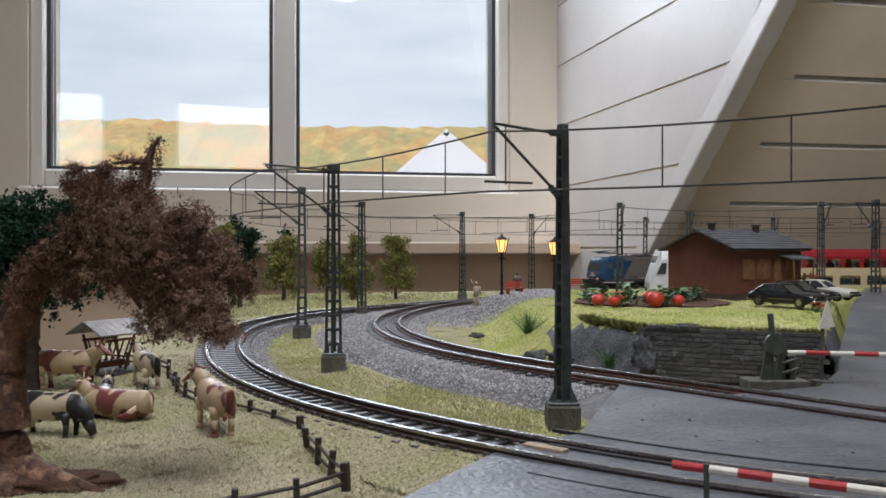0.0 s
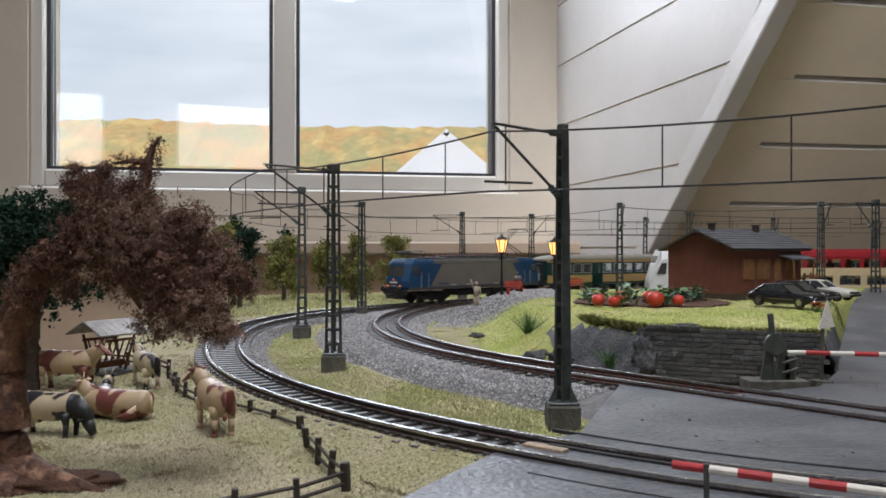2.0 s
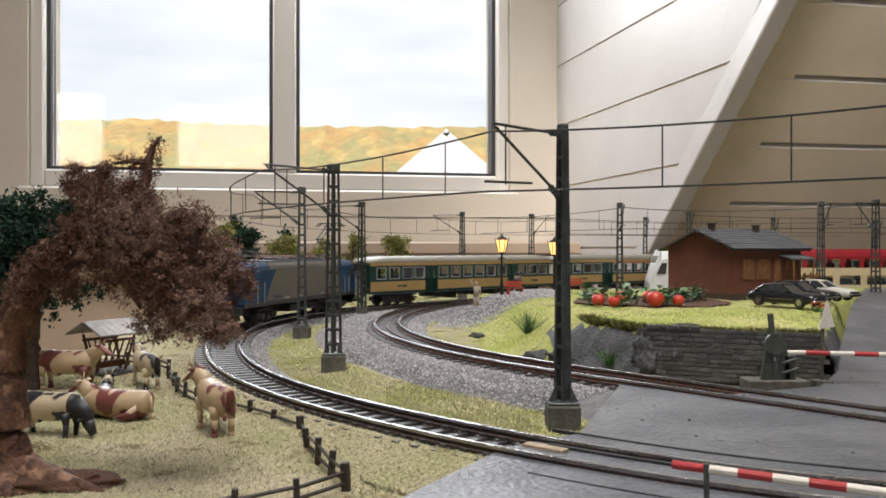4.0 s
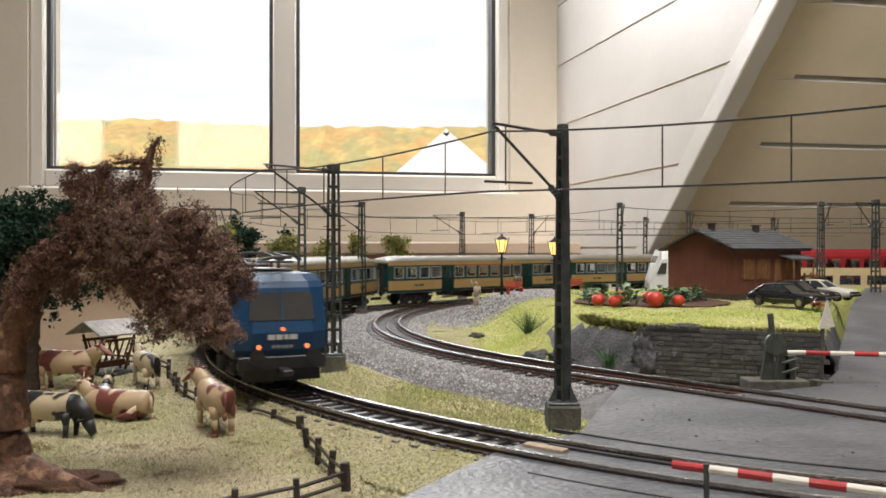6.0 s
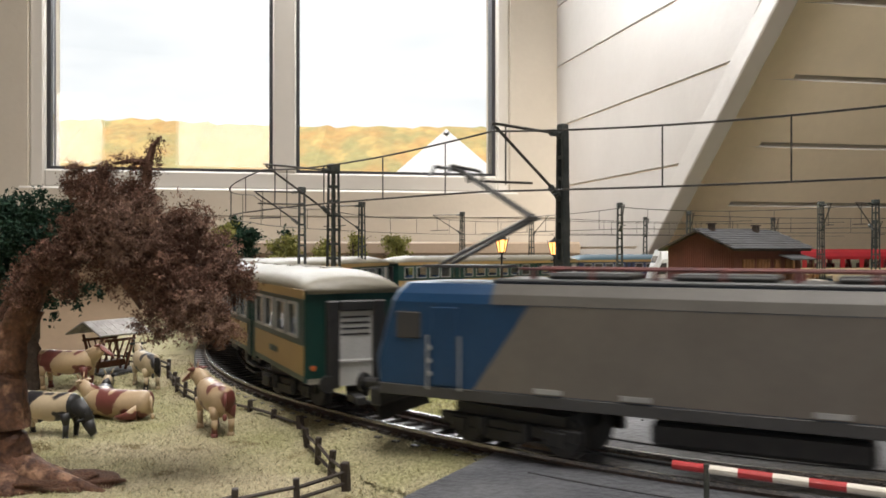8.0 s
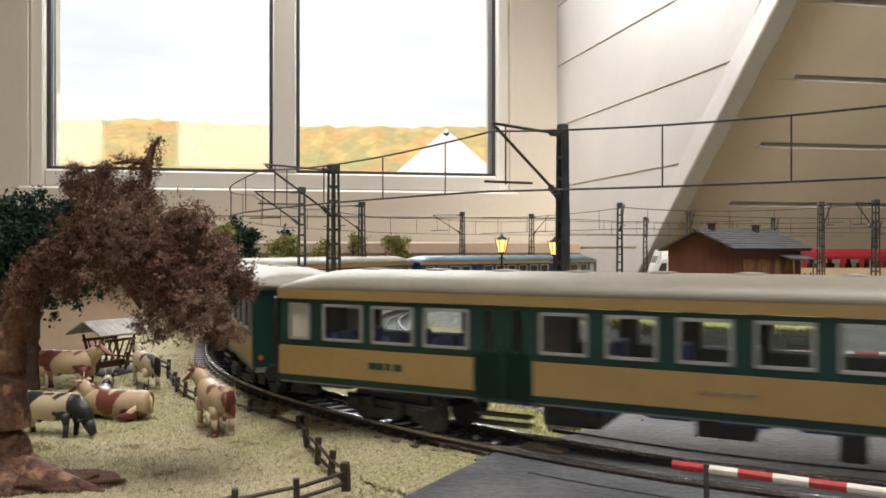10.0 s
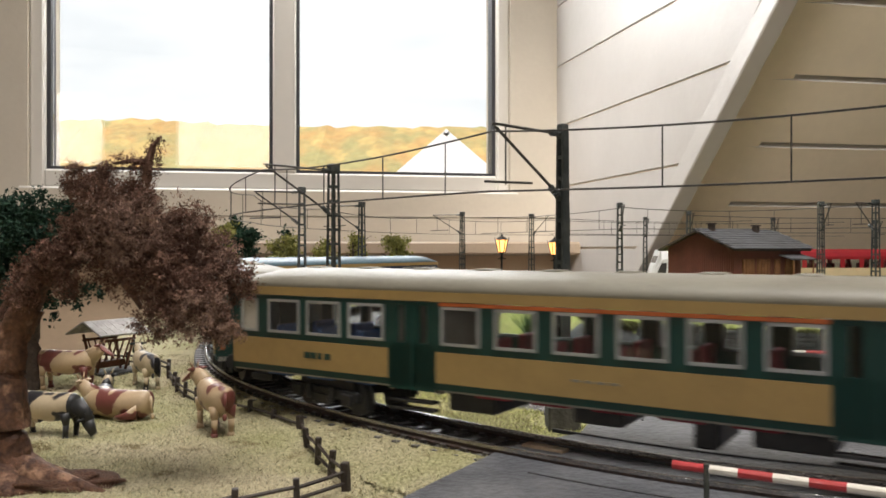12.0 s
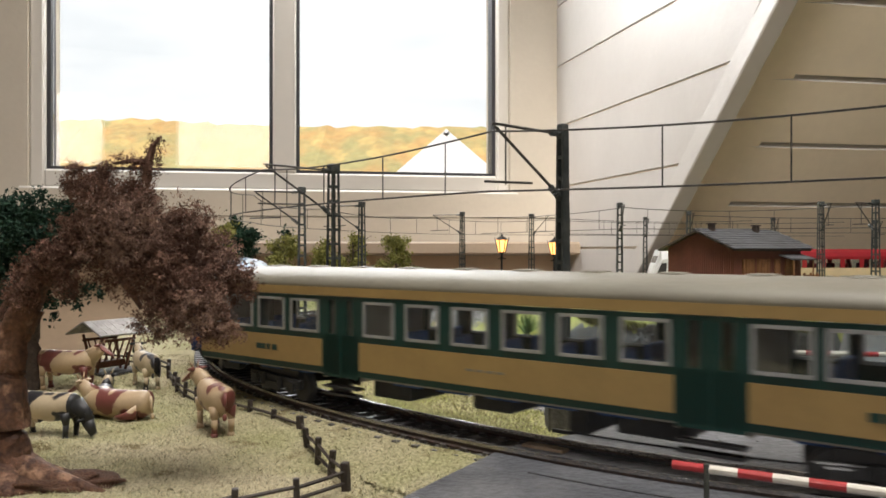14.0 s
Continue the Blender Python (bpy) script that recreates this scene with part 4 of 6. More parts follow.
TRAIN = []
lead = 0.0
for kind in ("loco", "second", "first", "second", "night"):
    if kind == "loco":
        ob, bogies = make_loco()
        TRAIN.append((ob, bogies, 0.1085, 0.0595))
        lead = 0.217
    else:
        ob, bogies = make_coach(kind)
        TRAIN.append((ob, bogies, lead + 0.1478, 0.0975))
        lead += 0.2835
# how far the loco's front has come along the line
RUN_T = [0.0, 0.5, 1.0, 1.5, 2.0, 2.5, 3.0, 4.0, 5.3, 6.0, 6.5, 7.3, 7.9, 8.2, 9.2, 10.3, 10.9, 12.5, 13.0, 13.5, 14.0]
RUN_S = [2.095, 2.181, 2.263, 2.338, 2.407, 2.474, 2.540, 2.673, 2.842, 2.9325, 3.000, 3.1075, 3.1885, 3.2280, 3.3565, 3.4915, 3.5683, 3.7680, 3.8325, 3.8945, 3.9560]


def run(t):
    """Smooth run through the table above."""
    i = max(0, min(len(RUN_T) - 2, int(np.searchsorted(RUN_T, t, "right")) - 1))
    sl = [(RUN_S[min(j + 1, len(RUN_S) - 1)] - RUN_S[max(j - 1, 0)]) / (RUN_T[min(j + 1, len(RUN_T) - 1)] - RUN_T[max(j - 1, 0)]) for j in (i, i + 1)]
    h = RUN_T[i + 1] - RUN_T[i]
    u = (t - RUN_T[i]) / h
    return (2 * u ** 3 - 3 * u ** 2 + 1) * RUN_S[i] + (u ** 3 - 2 * u ** 2 + u) * h * sl[0] + (3 * u ** 2 - 2 * u ** 3) * RUN_S[i + 1] + (u ** 3 - u ** 2) * h * sl[1]


def motions():
    times = [i * 0.2 for i in range(71)]
    for ob, bogies, back, half in TRAIN:
        rows, turns = [], ([], [])
        for t in times:
            s = run(t) - back
            xf, yf, hf = on(LINE1, s + half)
            xr, yr, hr = on(LINE1, s - half)
            h = math.atan2(yf - yr, xf - xr)
            rows.append((t, pose((xf + xr) / 2, (yf + yr) / 2, RAIL, 0, 0, math.degrees(h))))
            for k, (b, hb) in enumerate(zip(bogies, (hf, hr))):
                a = (hb - h + math.pi) % (2 * math.pi) - math.pi
                turns[k].append((t, pose((half, -half)[k], 0, 0, 0, 0, math.degrees(a))))
        walk(ob, rows)
        for b, r in zip(bogies, turns):
            walk(b, r)

# ---- road and crossing ----


def wavy(pts, step=0.012, amp=0.0007):
    out = []
    for (x0, y0), (x1, y1) in zip(pts, pts[1:] + pts[:1]):
        n = max(1, int(math.hypot(x1 - x0, y1 - y0) / step))
        for i in range(n):
            u = i / n
            x, y = x0 + (x1 - x0) * u, y0 + (y1 - y0) * u
            out.append((x + amp * noise.noise((x * 90, y * 90, 1)), y + amp * noise.noise((x * 90, y * 90, 5))))
    return out


RZ = 0.0062
bm = prism(nb(), wavy([(-0.05, 0.10), (-0.011, 0.174), (0.0165, 0.2215), (0.041, 0.240), (0.0723, 0.327), (0.100, 0.300), (0.151, 0.322), (0.178, 0.362), (0.75, 0.362), (0.75, 0.03), (-0.05, 0.03)]), -0.002, RZ)
n = 14
for i in range(n):
    def edge(u):
        y = 0.362 + u * 0.42
        z = RZ + (HT + 0.0004 - RZ) * min(1, u / 0.35) ** 1.2 - 0.004 * max(0, u - 0.75)
        return (0.176 + u * 0.235, y, z), (0.75, y, z)
    (a, b), (c, d) = edge(i / n), edge((i + 1) / n)
    q = [bm.verts.new(v) for v in (a, b, d, c)]
    bm.faces.new(q)
setting("road", bm, ASPHALT, "dark grey asphalt road over the level crossing", "road")
TAR = mat("tar_seam", (0.03, 0.03, 0.031), None, 0.6, bump=0.1)
bm = nb()
sweep(bm, LINE1, 3.025, 3.3, [(.0245, .0055), (.0245, .0066), (.0236, .0066), (.0236, .0055)], 0.006)
sweep(bm, LINE1, 3.045, 3.2, [(-.0205, .0055), (-.0205, .00645), (-.0209, .00645), (-.0209, .0055)], 0.006)
for o in (.0062,):
    sweep(bm, LINE1, 3.035, 3.3, [(o + .0006, .0055), (o + .0006, .0069), (o - .0006, .0069), (o - .0006, .0055)], 0.006)
setting("trim_road_seam", bm, TAR, "dark seams along the crossing slabs", "seam")
PLANK = mat("crossing_plank", (0.34, 0.26, 0.17), (0.27, 0.2, 0.13), 0.7, scale=300, bump=0.15)
bm = nb()
PX, PY = 0.0275, 0.2215
po, ps = gap_to(LINE1, PX, PY)
sweep(bm, LINE1, ps - .0065, ps + .0065, [(po + .0022, .0050), (po + .0018, .0069), (po - .0018, .0069), (po - .0022, .0050)], 0.002)
tagged(link("crossing_plank", bm, PLANK), "short brown wooden plank between the rails", "plank")
bm = nb()
for i in range(60):
    x, y = random.uniform(0.03, 0.2), random.uniform(0.2, 0.36)
    r = random.uniform(0.00015, 0.0004)
    if abs(gap_to(LINE1, x, y)[0]) > 0.013:
        box(bm, x - r, x + r, y - r, y + r, RZ - .0003, RZ + r, 0, None)
setting("road_grit", bm, TAR, "scattered dark grit on the road", "grit", "stuff")

# ---- retaining wall ----
WA, WB = Vector((0.0968, 0.3835, 0)), Vector((0.1665, 0.3515, 0))
wdir = (WB - WA).normalized()
wnor = Vector((wdir.y, -wdir.x, 0))
wl = (WB - WA).length
wm = Matrix(((wdir.x, -wnor.x, 0, WA.x), (wdir.y, -wnor.y, 0, WA.y), (0, 0, 1, 0), (0, 0, 0, 1)))
rw = thing("retaining_wall", "low grey quarry-stone retaining wall below the yard", "stone wall", kind="structure")
part("core", box(nb(), -.004, wl, 0.0002, .006, -.002, .0232, 0, wm), MORTAR, rw)
stones = []
for k in range(5):
    bm = box(nb(), -.5, .5, -.5, .5, -.5, .5, .09)
    for v in bm.verts:
        v.co += Vector([random.uniform(-.05, .05) for _ in range(3)])
    ob = part("stone", bm, WALLSTONE, rw)
    stones.append(ob.data)
    ob.matrix_basis = wm @ Matrix.Translation((.003 + .005 * k, 0, .0245)) @ Matrix.Diagonal((.0042, .0028, .0016, 1))
z, row = 0.0, 0
while z < 0.0228:
    h = random.uniform(.0019, .0027)
    x = random.uniform(-.003, 0)
    while x < wl - .002:
        w = random.uniform(.0032, .0068)
        ob = new("stone", stones[random.randrange(5)])
        ob.parent = rw
        ob.matrix_basis = wm @ Matrix.Translation((x + w / 2, random.uniform(-.0002, .0003), z + h / 2)) @ Matrix.Diagonal((w - .0004, .0016, h - .0004, 1))
        x += w
    z += h
    row += 1


def boulder(cx, cy, cz, rx, ry, rz, label):
    bm = nb()
    bmesh.ops.create_icosphere(bm, subdivisions=4, radius=1)
    for v in bm.verts:
        p = v.co.copy()
        k = 0.92 + 0.5 * noise.noise(p * 1.1 + Vector((cx * 99, 0, 0))) - 0.42 * abs(noise.noise(p * 2.3 + Vector((0, cx * 50, 0)))) + 0.16 * noise.noise(p * 6) + 0.07 * noise.noise(p * 14)
        v.co = Vector((p.x * rx * k, p.y * ry * k, p.z * rz * k))
    ob = link("boulder", bm, ROCK, None, True)
    ob.matrix_basis = pose(cx, cy, cz)
    return tagged(ob, label, "rock")


boulder(0.0975, 0.3855, 0.0105, 0.0070, 0.007, 0.0135, "large dark grey boulder at the end of the wall")
boulder(0.1140, 0.3845, 0.0205, 0.017, 0.007, 0.0050, "flat dark rock slab on top of the wall")
boulder(0.050, 0.437, 0.002, 0.010, 0.006, 0.0045, "grey rock at the foot of the grass slope")
boulder(0.063, 0.418, 0.004, 0.008, 0.005, 0.006, "grey rock at the foot of the grass slope")
boulder(0.022, 0.540, 0.0035, 0.006, 0.004, 0.0022, "flat grey rock in the grass slope")

# ---- shed ----
BRICKRED = mat("redbrown_boards", (0.165, 0.056, 0.038), (0.135, 0.046, 0.032), 0.65, scale=90, fine=900, bump=0.12, dist=0.0002)
SLATE = mat("roof_slate", (0.075, 0.078, 0.084), (0.11, 0.112, 0.12), 0.6, scale=200, fine=1000, bump=0.15, rand=0.22)
BROWNWOOD = mat("brown_shutter_wood", (0.26, 0.12, 0.05), (0.19, 0.085, 0.035), 0.6, scale=200, fine=1200, bump=0.2)
DARKWOOD = mat("dark_plinth", (0.045, 0.03, 0.025), (0.06, 0.045, 0.035), 0.7, bump=0.15)
shed = thing("shed", "red-brown boarded shed with grey slate gable roof", "shed")
GW, GL, GHT, GPK = .0620, .0860, .0395, .0525
u = Vector((.833, .553, 0)).normalized()      # along the shed
v_ = Vector((-.553, .833, 0))                 # across its gable
sc = Vector((.2185, .604, .0238))
shed.matrix_basis = Matrix(((u.x, v_.x, 0, sc.x), (u.y, v_.y, 0, sc.y), (0, 0, 1, sc.z), (0, 0, 0, 1)))
part("plinth", box(nb(), -.0004, GL + .0004, -.0004, GW + .0004, -.006, .0035), DARKWOOD, shed, "dark wooden plinth")
bm = prism(nb(), [(0.0, 0.0), (GL, 0.0), (GL, GW), (0.0, GW)], .0035, GHT)
slab(bm, [(0, 0, GHT), (0, GW, GHT), (0, GW / 2, GPK - .001)], -.0006)
slab(bm, [(GL, 0, GHT), (GL, GW, GHT), (GL, GW / 2, GPK - .001)], .0006)
part("wall", bm, BRICKRED, shed)
nbd = 30
for i in range(nbd):
    y = GW * (i + .5) / nbd
    top = GHT + (GPK - GHT - .002) * (1 - abs(y - GW / 2) / (GW / 2))
    part("board", box(nb(), -.0005, 0, y - GW / nbd * .42, y + GW / nbd * .42, .0036, top), BRICKRED, shed)
for i in range(36):
    x = GL * (i + .5) / 36
    part("board", box(nb(), x - GL / 36 * .42, x + GL / 36 * .42, -.0005, 0, .0036, GHT), BRICKRED, shed)
for sy, y_e, y_r in ((-1, -.006, GW / 2), (1, GW + .006, GW / 2)):
    ze = GHT - .0022
    bm = slab(nb(), [(-.006, y_e, ze), (GL + .006, y_e, ze), (GL + .006, y_r, GPK), (-.006, y_r, GPK)][::(-sy)], .0014)
    roof = part("roof", bm, DARKWOOD, shed, "roof plane covered in grey slates")
    if sy < 0:
        e0, e1 = Vector((-.0062, y_e, ze)), Vector((-.0062, y_r, GPK))
        nrm = (e1 - e0).cross(Vector((1, 0, 0))).normalized()
        if nrm.z < 0:
            nrm = -nrm
        slate_me = None
        for r in range(8):
            for k in range(17):
                if slate_me is None:
                    ob = part("slate", box(nb(), 0, .0060, 0, .0052, 0, .0005), SLATE, roof)
                    slate_me = ob.data
                else:
                    ob = new("slate", slate_me)
                    ob.parent = roof
                d = (e1 - e0).normalized()
                o = e0 + d * ((e1 - e0).length * r / 8.0 * .995) + nrm * .0006 + Vector((k * .0061 + (.003 if r % 2 else 0) - .001, 0, 0))
                ob.matrix_basis = Matrix(((1, d.x, nrm.x, o.x), (0, d.y, nrm.y, o.y), (0, d.z, nrm.z, o.z), (0, 0, 0, 1))) @ Matrix.Rotation(radians(-4.5), 4, "X")
part("ridge", rod(nb(), (-.0065, GW / 2, GPK + .0003), (GL + .0065, GW / 2, GPK + .0003), .0012, None, 8), SLATE, shed)
for x, y in ((.012, GW * .47), (.066, GW * .44)):
    zr = GPK - abs(y - GW / 2) / (GW / 2) * (GPK - GHT) - .001
    ch = part("chimney", box(nb(), x - .0022, x + .0022, y - .0022, y + .0022, zr, zr + .0065, .0003), DARKWOOD, shed, "small dark chimney with cap")
    part("chimney_cap", box(nb(), x - .0030, x + .0030, y - .0030, y + .0030, zr + .0065, zr + .0075, .0002), DARKWOOD, ch)
for x0, x1, z0, z1 in ((.010, .024, .014, .030), (.028, .044, .014, .030), (.050, .057, .012, .030), (.064, .076, .006, .030)):
    sh = part("shutter", box(nb(), x0, x1, -.0012, -.0004, z0, z1, .0002), BROWNWOOD, shed, "brown wooden shutter")
    for k in range(4):
        xx = x0 + (x1 - x0) * (k + .5) / 4
        part("slat", box(nb(), xx - (x1 - x0) / 10, xx + (x1 - x0) / 10, -.0016, -.0011, z0 + .0008, z1 - .0008), BROWNWOOD, sh)
part("canopy", slab(nb(), [(.056, -.001, .0335), (.086, -.001, .0335), (.086, -.014, .0300), (.056, -.014, .0300)][::-1], .0012), SLATE, shed, "small slate door canopy")
for x in (.058, .084):
    part("canopy_post", rod(nb(), (x, -.0125, -.002), (x, -.0125, .0302), .0007, None, 6), BROWNWOOD, shed)
bm = nb()
for k in range(3):
    box(bm, .096, .116, .002, .0028, .004 + k * .005, .0065 + k * .005)
for x in (.097, .106, .115):
    box(bm, x - .0007, x + .0007, .0026, .004, -.002, .018)
part("plank_fence", bm, BROWNWOOD, shed, "brown plank fence beside the shed")

# ---- cars ----
CARBLACK = mat("car_black", (0.012, 0.013, 0.015), (0.016, 0.017, 0.019), 0.18, bump=0.0)
CARWHITE = mat("car_white", (0.55, 0.53, 0.47), (0.5, 0.48, 0.43), 0.3, bump=0.02)
CHROME = mat("chrome_trim", (0.6, 0.6, 0.6), None, 0.2, 1.0, bump=0.0)
CARGLASS = mat("car_glass", (0.03, 0.033, 0.036), (0.05, 0.053, 0.055), 0.05, bump=0.0)


def make_car(m, paint, label):
    t = thing("car", label, "car", m, "cars in the yard")
    # lower body: rounded sections (x, foot, shoulder, half width)
    secs = [(-.0243, .0050, .0080, .0070), (-.0236, .0036, .0094, .0086), (-.0195, .0026, .0100, .0093), (-.010, .0022, .0101, .0096), (.002, .0022, .0099, .0096), (.010, .0022, .0095, .0095), (.018, .0025, .0088, .0093), (.0228, .0034, .0079, .0086), (.0243, .0046, .0068, .0072)]
    bm = nb()
    loops = []
    for x, zb, zt, w in secs:
        h = zt - zb
        half = [(w * .93, zb), (w, zb + h * .28), (w * .99, zb + h * .62), (w * .93, zb + h * .86), (w * .78, zt), (w * .35, zt + .0003)]
        loops.append([bm.verts.new((x, y, z)) for y, z in half] + [bm.verts.new((x, -y, z)) for y, z in half[::-1]])
    for a, b in zip(loops[:-1], loops[1:]):
        for k in range(12):
            bm.faces.new((a[k], a[(k + 1) % 12], b[(k + 1) % 12], b[k]))
    bm.faces.new(loops[0]), bm.faces.new(loops[-1][::-1])
    part("body", bm, paint, t, smooth=True)
    lo = [(-.0185, .0082, .0099), (.0085, .0083, .0095)]
    hi = [(-.0105, .0064, .0143), (.0005, .0066, .0145)]
    bm = nb()
    ring = lambda p, q: [bm.verts.new(v) for v in ((p[0], -p[1], p[2]), (q[0], -q[1], q[2]), (q[0], q[1], q[2]), (p[0], p[1], p[2]))]
    a, b = ring(*lo), ring(*hi)
    bm.faces.new(a[::-1]), bm.faces.new(b)
    for k in range(4):
        bm.faces.new((a[k], a[(k + 1) % 4], b[(k + 1) % 4], b[k]))
    part("glasshouse", bm, CARGLASS, t, "tinted car windows")
    bm = nb()
    rr = []
    for x, w, z in ((-.0118, .0060, .0140), (-.0095, .0066, .0147), (-.0045, .0068, .0150), (.0000, .0067, .0148), (.0014, .0062, .0142)):
        rr.append([bm.verts.new((x, y, zz)) for y, zz in ((-w, z - .0006), (-w * .8, z), (0, z + .0003), (w * .8, z), (w, z - .0006), (0, z - .0010))])
    for p, q in zip(rr[:-1], rr[1:]):
        for k in range(6):
            bm.faces.new((p[k], p[(k + 1) % 6], q[(k + 1) % 6], q[k]))
    bm.faces.new(rr[0]), bm.faces.new(rr[-1][::-1])
    part("roof", bm, paint, t, smooth=True)
    for x0, x1, r_ in ((-.0112, -.0180, .0010), (-.0050, -.0048, .0005), (.0008, .0084, .0006)):
        for sy in (-1, 1):
            part("pillar", rod(nb(), (x0, sy * .0064, .0142), (x1, sy * .0083, .0097), r_, None, 6), paint, t)
    for x in (-.0150, .0152):
        for sy in (-1, 1):
            w = part("wheel", rod(nb(), (x, sy * .0072, .0034), (x, sy * .0097, .0034), .0034, None, 18), BLACK, t, "black tyre")
            part("rim", rod(nb(), (x, sy * .0095, .0034), (x, sy * .0099, .0034), .0021, None, 14), CHROME, w, "silver rim")
    for sy in (-1, 1):
        part("headlight", box(nb(), .0232, .0246, sy * .0058 - .0016, sy * .0058 + .0016, .0057, .0070, .0002), CHROME, t, "bright headlight")
        part("tail_light", box(nb(), -.0247, -.0238, sy * .0058 - .0015, sy * .0058 + .0015, .0063, .0077, .0002), ORANGE, t)
        part("wing_mirror", box(nb(), .0060, .0070, sy * .0098 - .0008, sy * .0098 + .0008, .0098, .0106, .0002), paint, t)
        part("side_trim", box(nb(), -.0100, .0110, sy * .0096 - .0002, sy * .0096 + .0002, .0050, .0054), CHROME, t)
    part("bumper", box(nb(), .0236, .0253, -.0084, .0084, .0036, .0050, .0004), BLACK if paint is CARWHITE else CHROME, t)
    part("rear_bumper", box(nb(), -.0253, -.0236, -.0084, .0084, .0038, .0052, .0004), BLACK if paint is CARWHITE else CHROME, t)
    part("grille", box(nb(), .0236, .0247, -.0040, .0040, .0056, .0069), BLACK, t)
    return t


make_car(pose(.2262, .528, .0238, 0, 0, -58), CARBLACK, "black coupe parked on the asphalt yard")
make_car(pose(.2540, .572, .0238, 0, 0, -55), CARBLACK, "black saloon parked between two cars")
make_car(pose(.2790, .592, .0238, 0, 0, -50), CARWHITE, "cream white hatchback parked by the shed")

# ---- vegetable bed ----
TOMATO = mat("tomato_red", (0.50, 0.035, 0.02), (0.42, 0.05, 0.02), 0.35, scale=200, fine=600, bump=0.05)
LEAFM = mat("vine_leaf", (0.06, 0.13, 0.05), (0.13, 0.21, 0.10), 0.5, scale=300, bump=0.1, rand=0.3)
SOIL = mat("brown_soil", (0.10, 0.045, 0.025), (0.07, 0.035, 0.02), 0.95, scale=200, fine=1500, bump=0.4, dist=0.001)
bm = nb()
cols = []
for i in range(25):
    a = 2 * math.pi * i / 24
    cols.append((0.150 + .055 * math.cos(a) * (1 + .1 * noise.noise((a, 0, 0))), 0.580 + .050 * math.sin(a)))
prism(bm, [c for c in cols[:-1]], HT - .004, lambda x, y: hill(x, y) + .0012 + .0008 * noise.noise((x * 300, y * 300, 0)))
setting("soil_bed", bm, SOIL, "brown soil of the vegetable bed", "soil")


def leaf(bm, p, d, size, width=0.55):
    """One folded leaf from p towards d."""
    d = Vector(d).normalized()
    side = d.cross(Vector((0, 0, 1)))
    side = side.normalized() if side.length > .01 else Vector((1, 0, 0))
    p = Vector(p)
    up = side.cross(d)
    pts = [p, p + d * size * .45 + side * size * width * .5 + up * size * .12, p + d * size - up * size * .1, p + d * size * .45 - side * size * width * .5 + up * size * .12, p + d * size * .5]
    v = [bm.verts.new(q) for q in pts]
    bm.faces.new((v[0], v[1], v[4])), bm.faces.new((v[1], v[2], v[4])), bm.faces.new((v[2], v[3], v[4])), bm.faces.new((v[3], v[0], v[4]))


for x, y, r in ((.1035, .535, .0044), (.1130, .530, .0041), (.1225, .556, .0048), (.1085, .562, .0044), (.1400, .529, .0058), (.1425, .556, .0050), (.1560, .532, .0041)):
    zz = hill(x, y) + .0010
    tm = thing("tomato", "ripe red oversized tomato lying in the vegetable bed", "tomato", pose(x, y, zz), "tomatoes")
    bm = nb()
    ball(bm, (0, 0, r * .88), r, 1, 1, .9, 18, 12)
    for v in bm.verts:
        a = math.atan2(v.co.y, v.co.x)
        k = 1 + .03 * math.cos(5 * a)
        v.co.x, v.co.y = v.co.x * k, v.co.y * k
    part("fruit", bm, TOMATO, tm, smooth=True)
    bm = nb()
    for k in range(5):
        a = k * 1.257 + x * 900
        leaf(bm, (0, 0, r * 1.74), (math.cos(a), math.sin(a), -.1), r * .6, .4)
    part("calyx", bm, LEAFM, tm, "green calyx")
for k, (x, y) in enumerate([(.100, .55), (.107, .58), (.118, .535), (.122, .60), (.130, .54), (.135, .585), (.148, .535), (.147, .575), (.152, .548), (.160, .57), (.168, .565), (.176, .575), (.185, .585), (.19, .60), (.165, .60), (.110, .61), (.14, .61)]):
    pl = thing("vine_plant", "dark green leafy vine in the vegetable bed", "plant", pose(x, y, hill(x, y) + .0008), "vine plants")
    bm = nb()
    for j in range(20):
        a = random.uniform(0, 6.28)
        z = random.uniform(.001, .0090)
        leaf(bm, (random.uniform(-.004, .004), random.uniform(-.004, .004), z), (math.cos(a), math.sin(a), random.uniform(-.2, .9)), random.uniform(.0045, .0080), .75)
    part("foliage", bm, LEAFM, pl)
    bm = nb()
    for j in range(3):
        rod(bm, (0, 0, -.001), (random.uniform(-.004, .004), random.uniform(-.004, .004), .006), .0003, None, 5)
    part("stem", bm, LEAFM, pl)

# ---- crossing gear ----
REDP = mat("barrier_red", (0.42, 0.03, 0.035), (0.36, 0.03, 0.03), 0.4, bump=0.03)
WHITEP = mat("barrier_white", (0.68, 0.64, 0.56), (0.62, 0.58, 0.5), 0.45, scale=200, bump=0.05)
GREENG = mat("gear_greygreen", (0.045, 0.05, 0.04), (0.07, 0.075, 0.06), 0.5, scale=250, bump=0.1)


def barrier(a, b, r, label, first_red=True, bands=10):
    t = thing("barrier_pole", label, "barrier", group="level crossing barriers")
    a, b = Vector(a), Vector(b)
    for i in range(bands):
        part("band", rod(nb(), a + (b - a) * i / bands, a + (b - a) * (i + 1) / bands, r, None, 10), (REDP, WHITEP)[(i + (0 if first_red else 1)) % 2], t, ("red band", "white band")[(i + (0 if first_red else 1)) % 2])
    return t


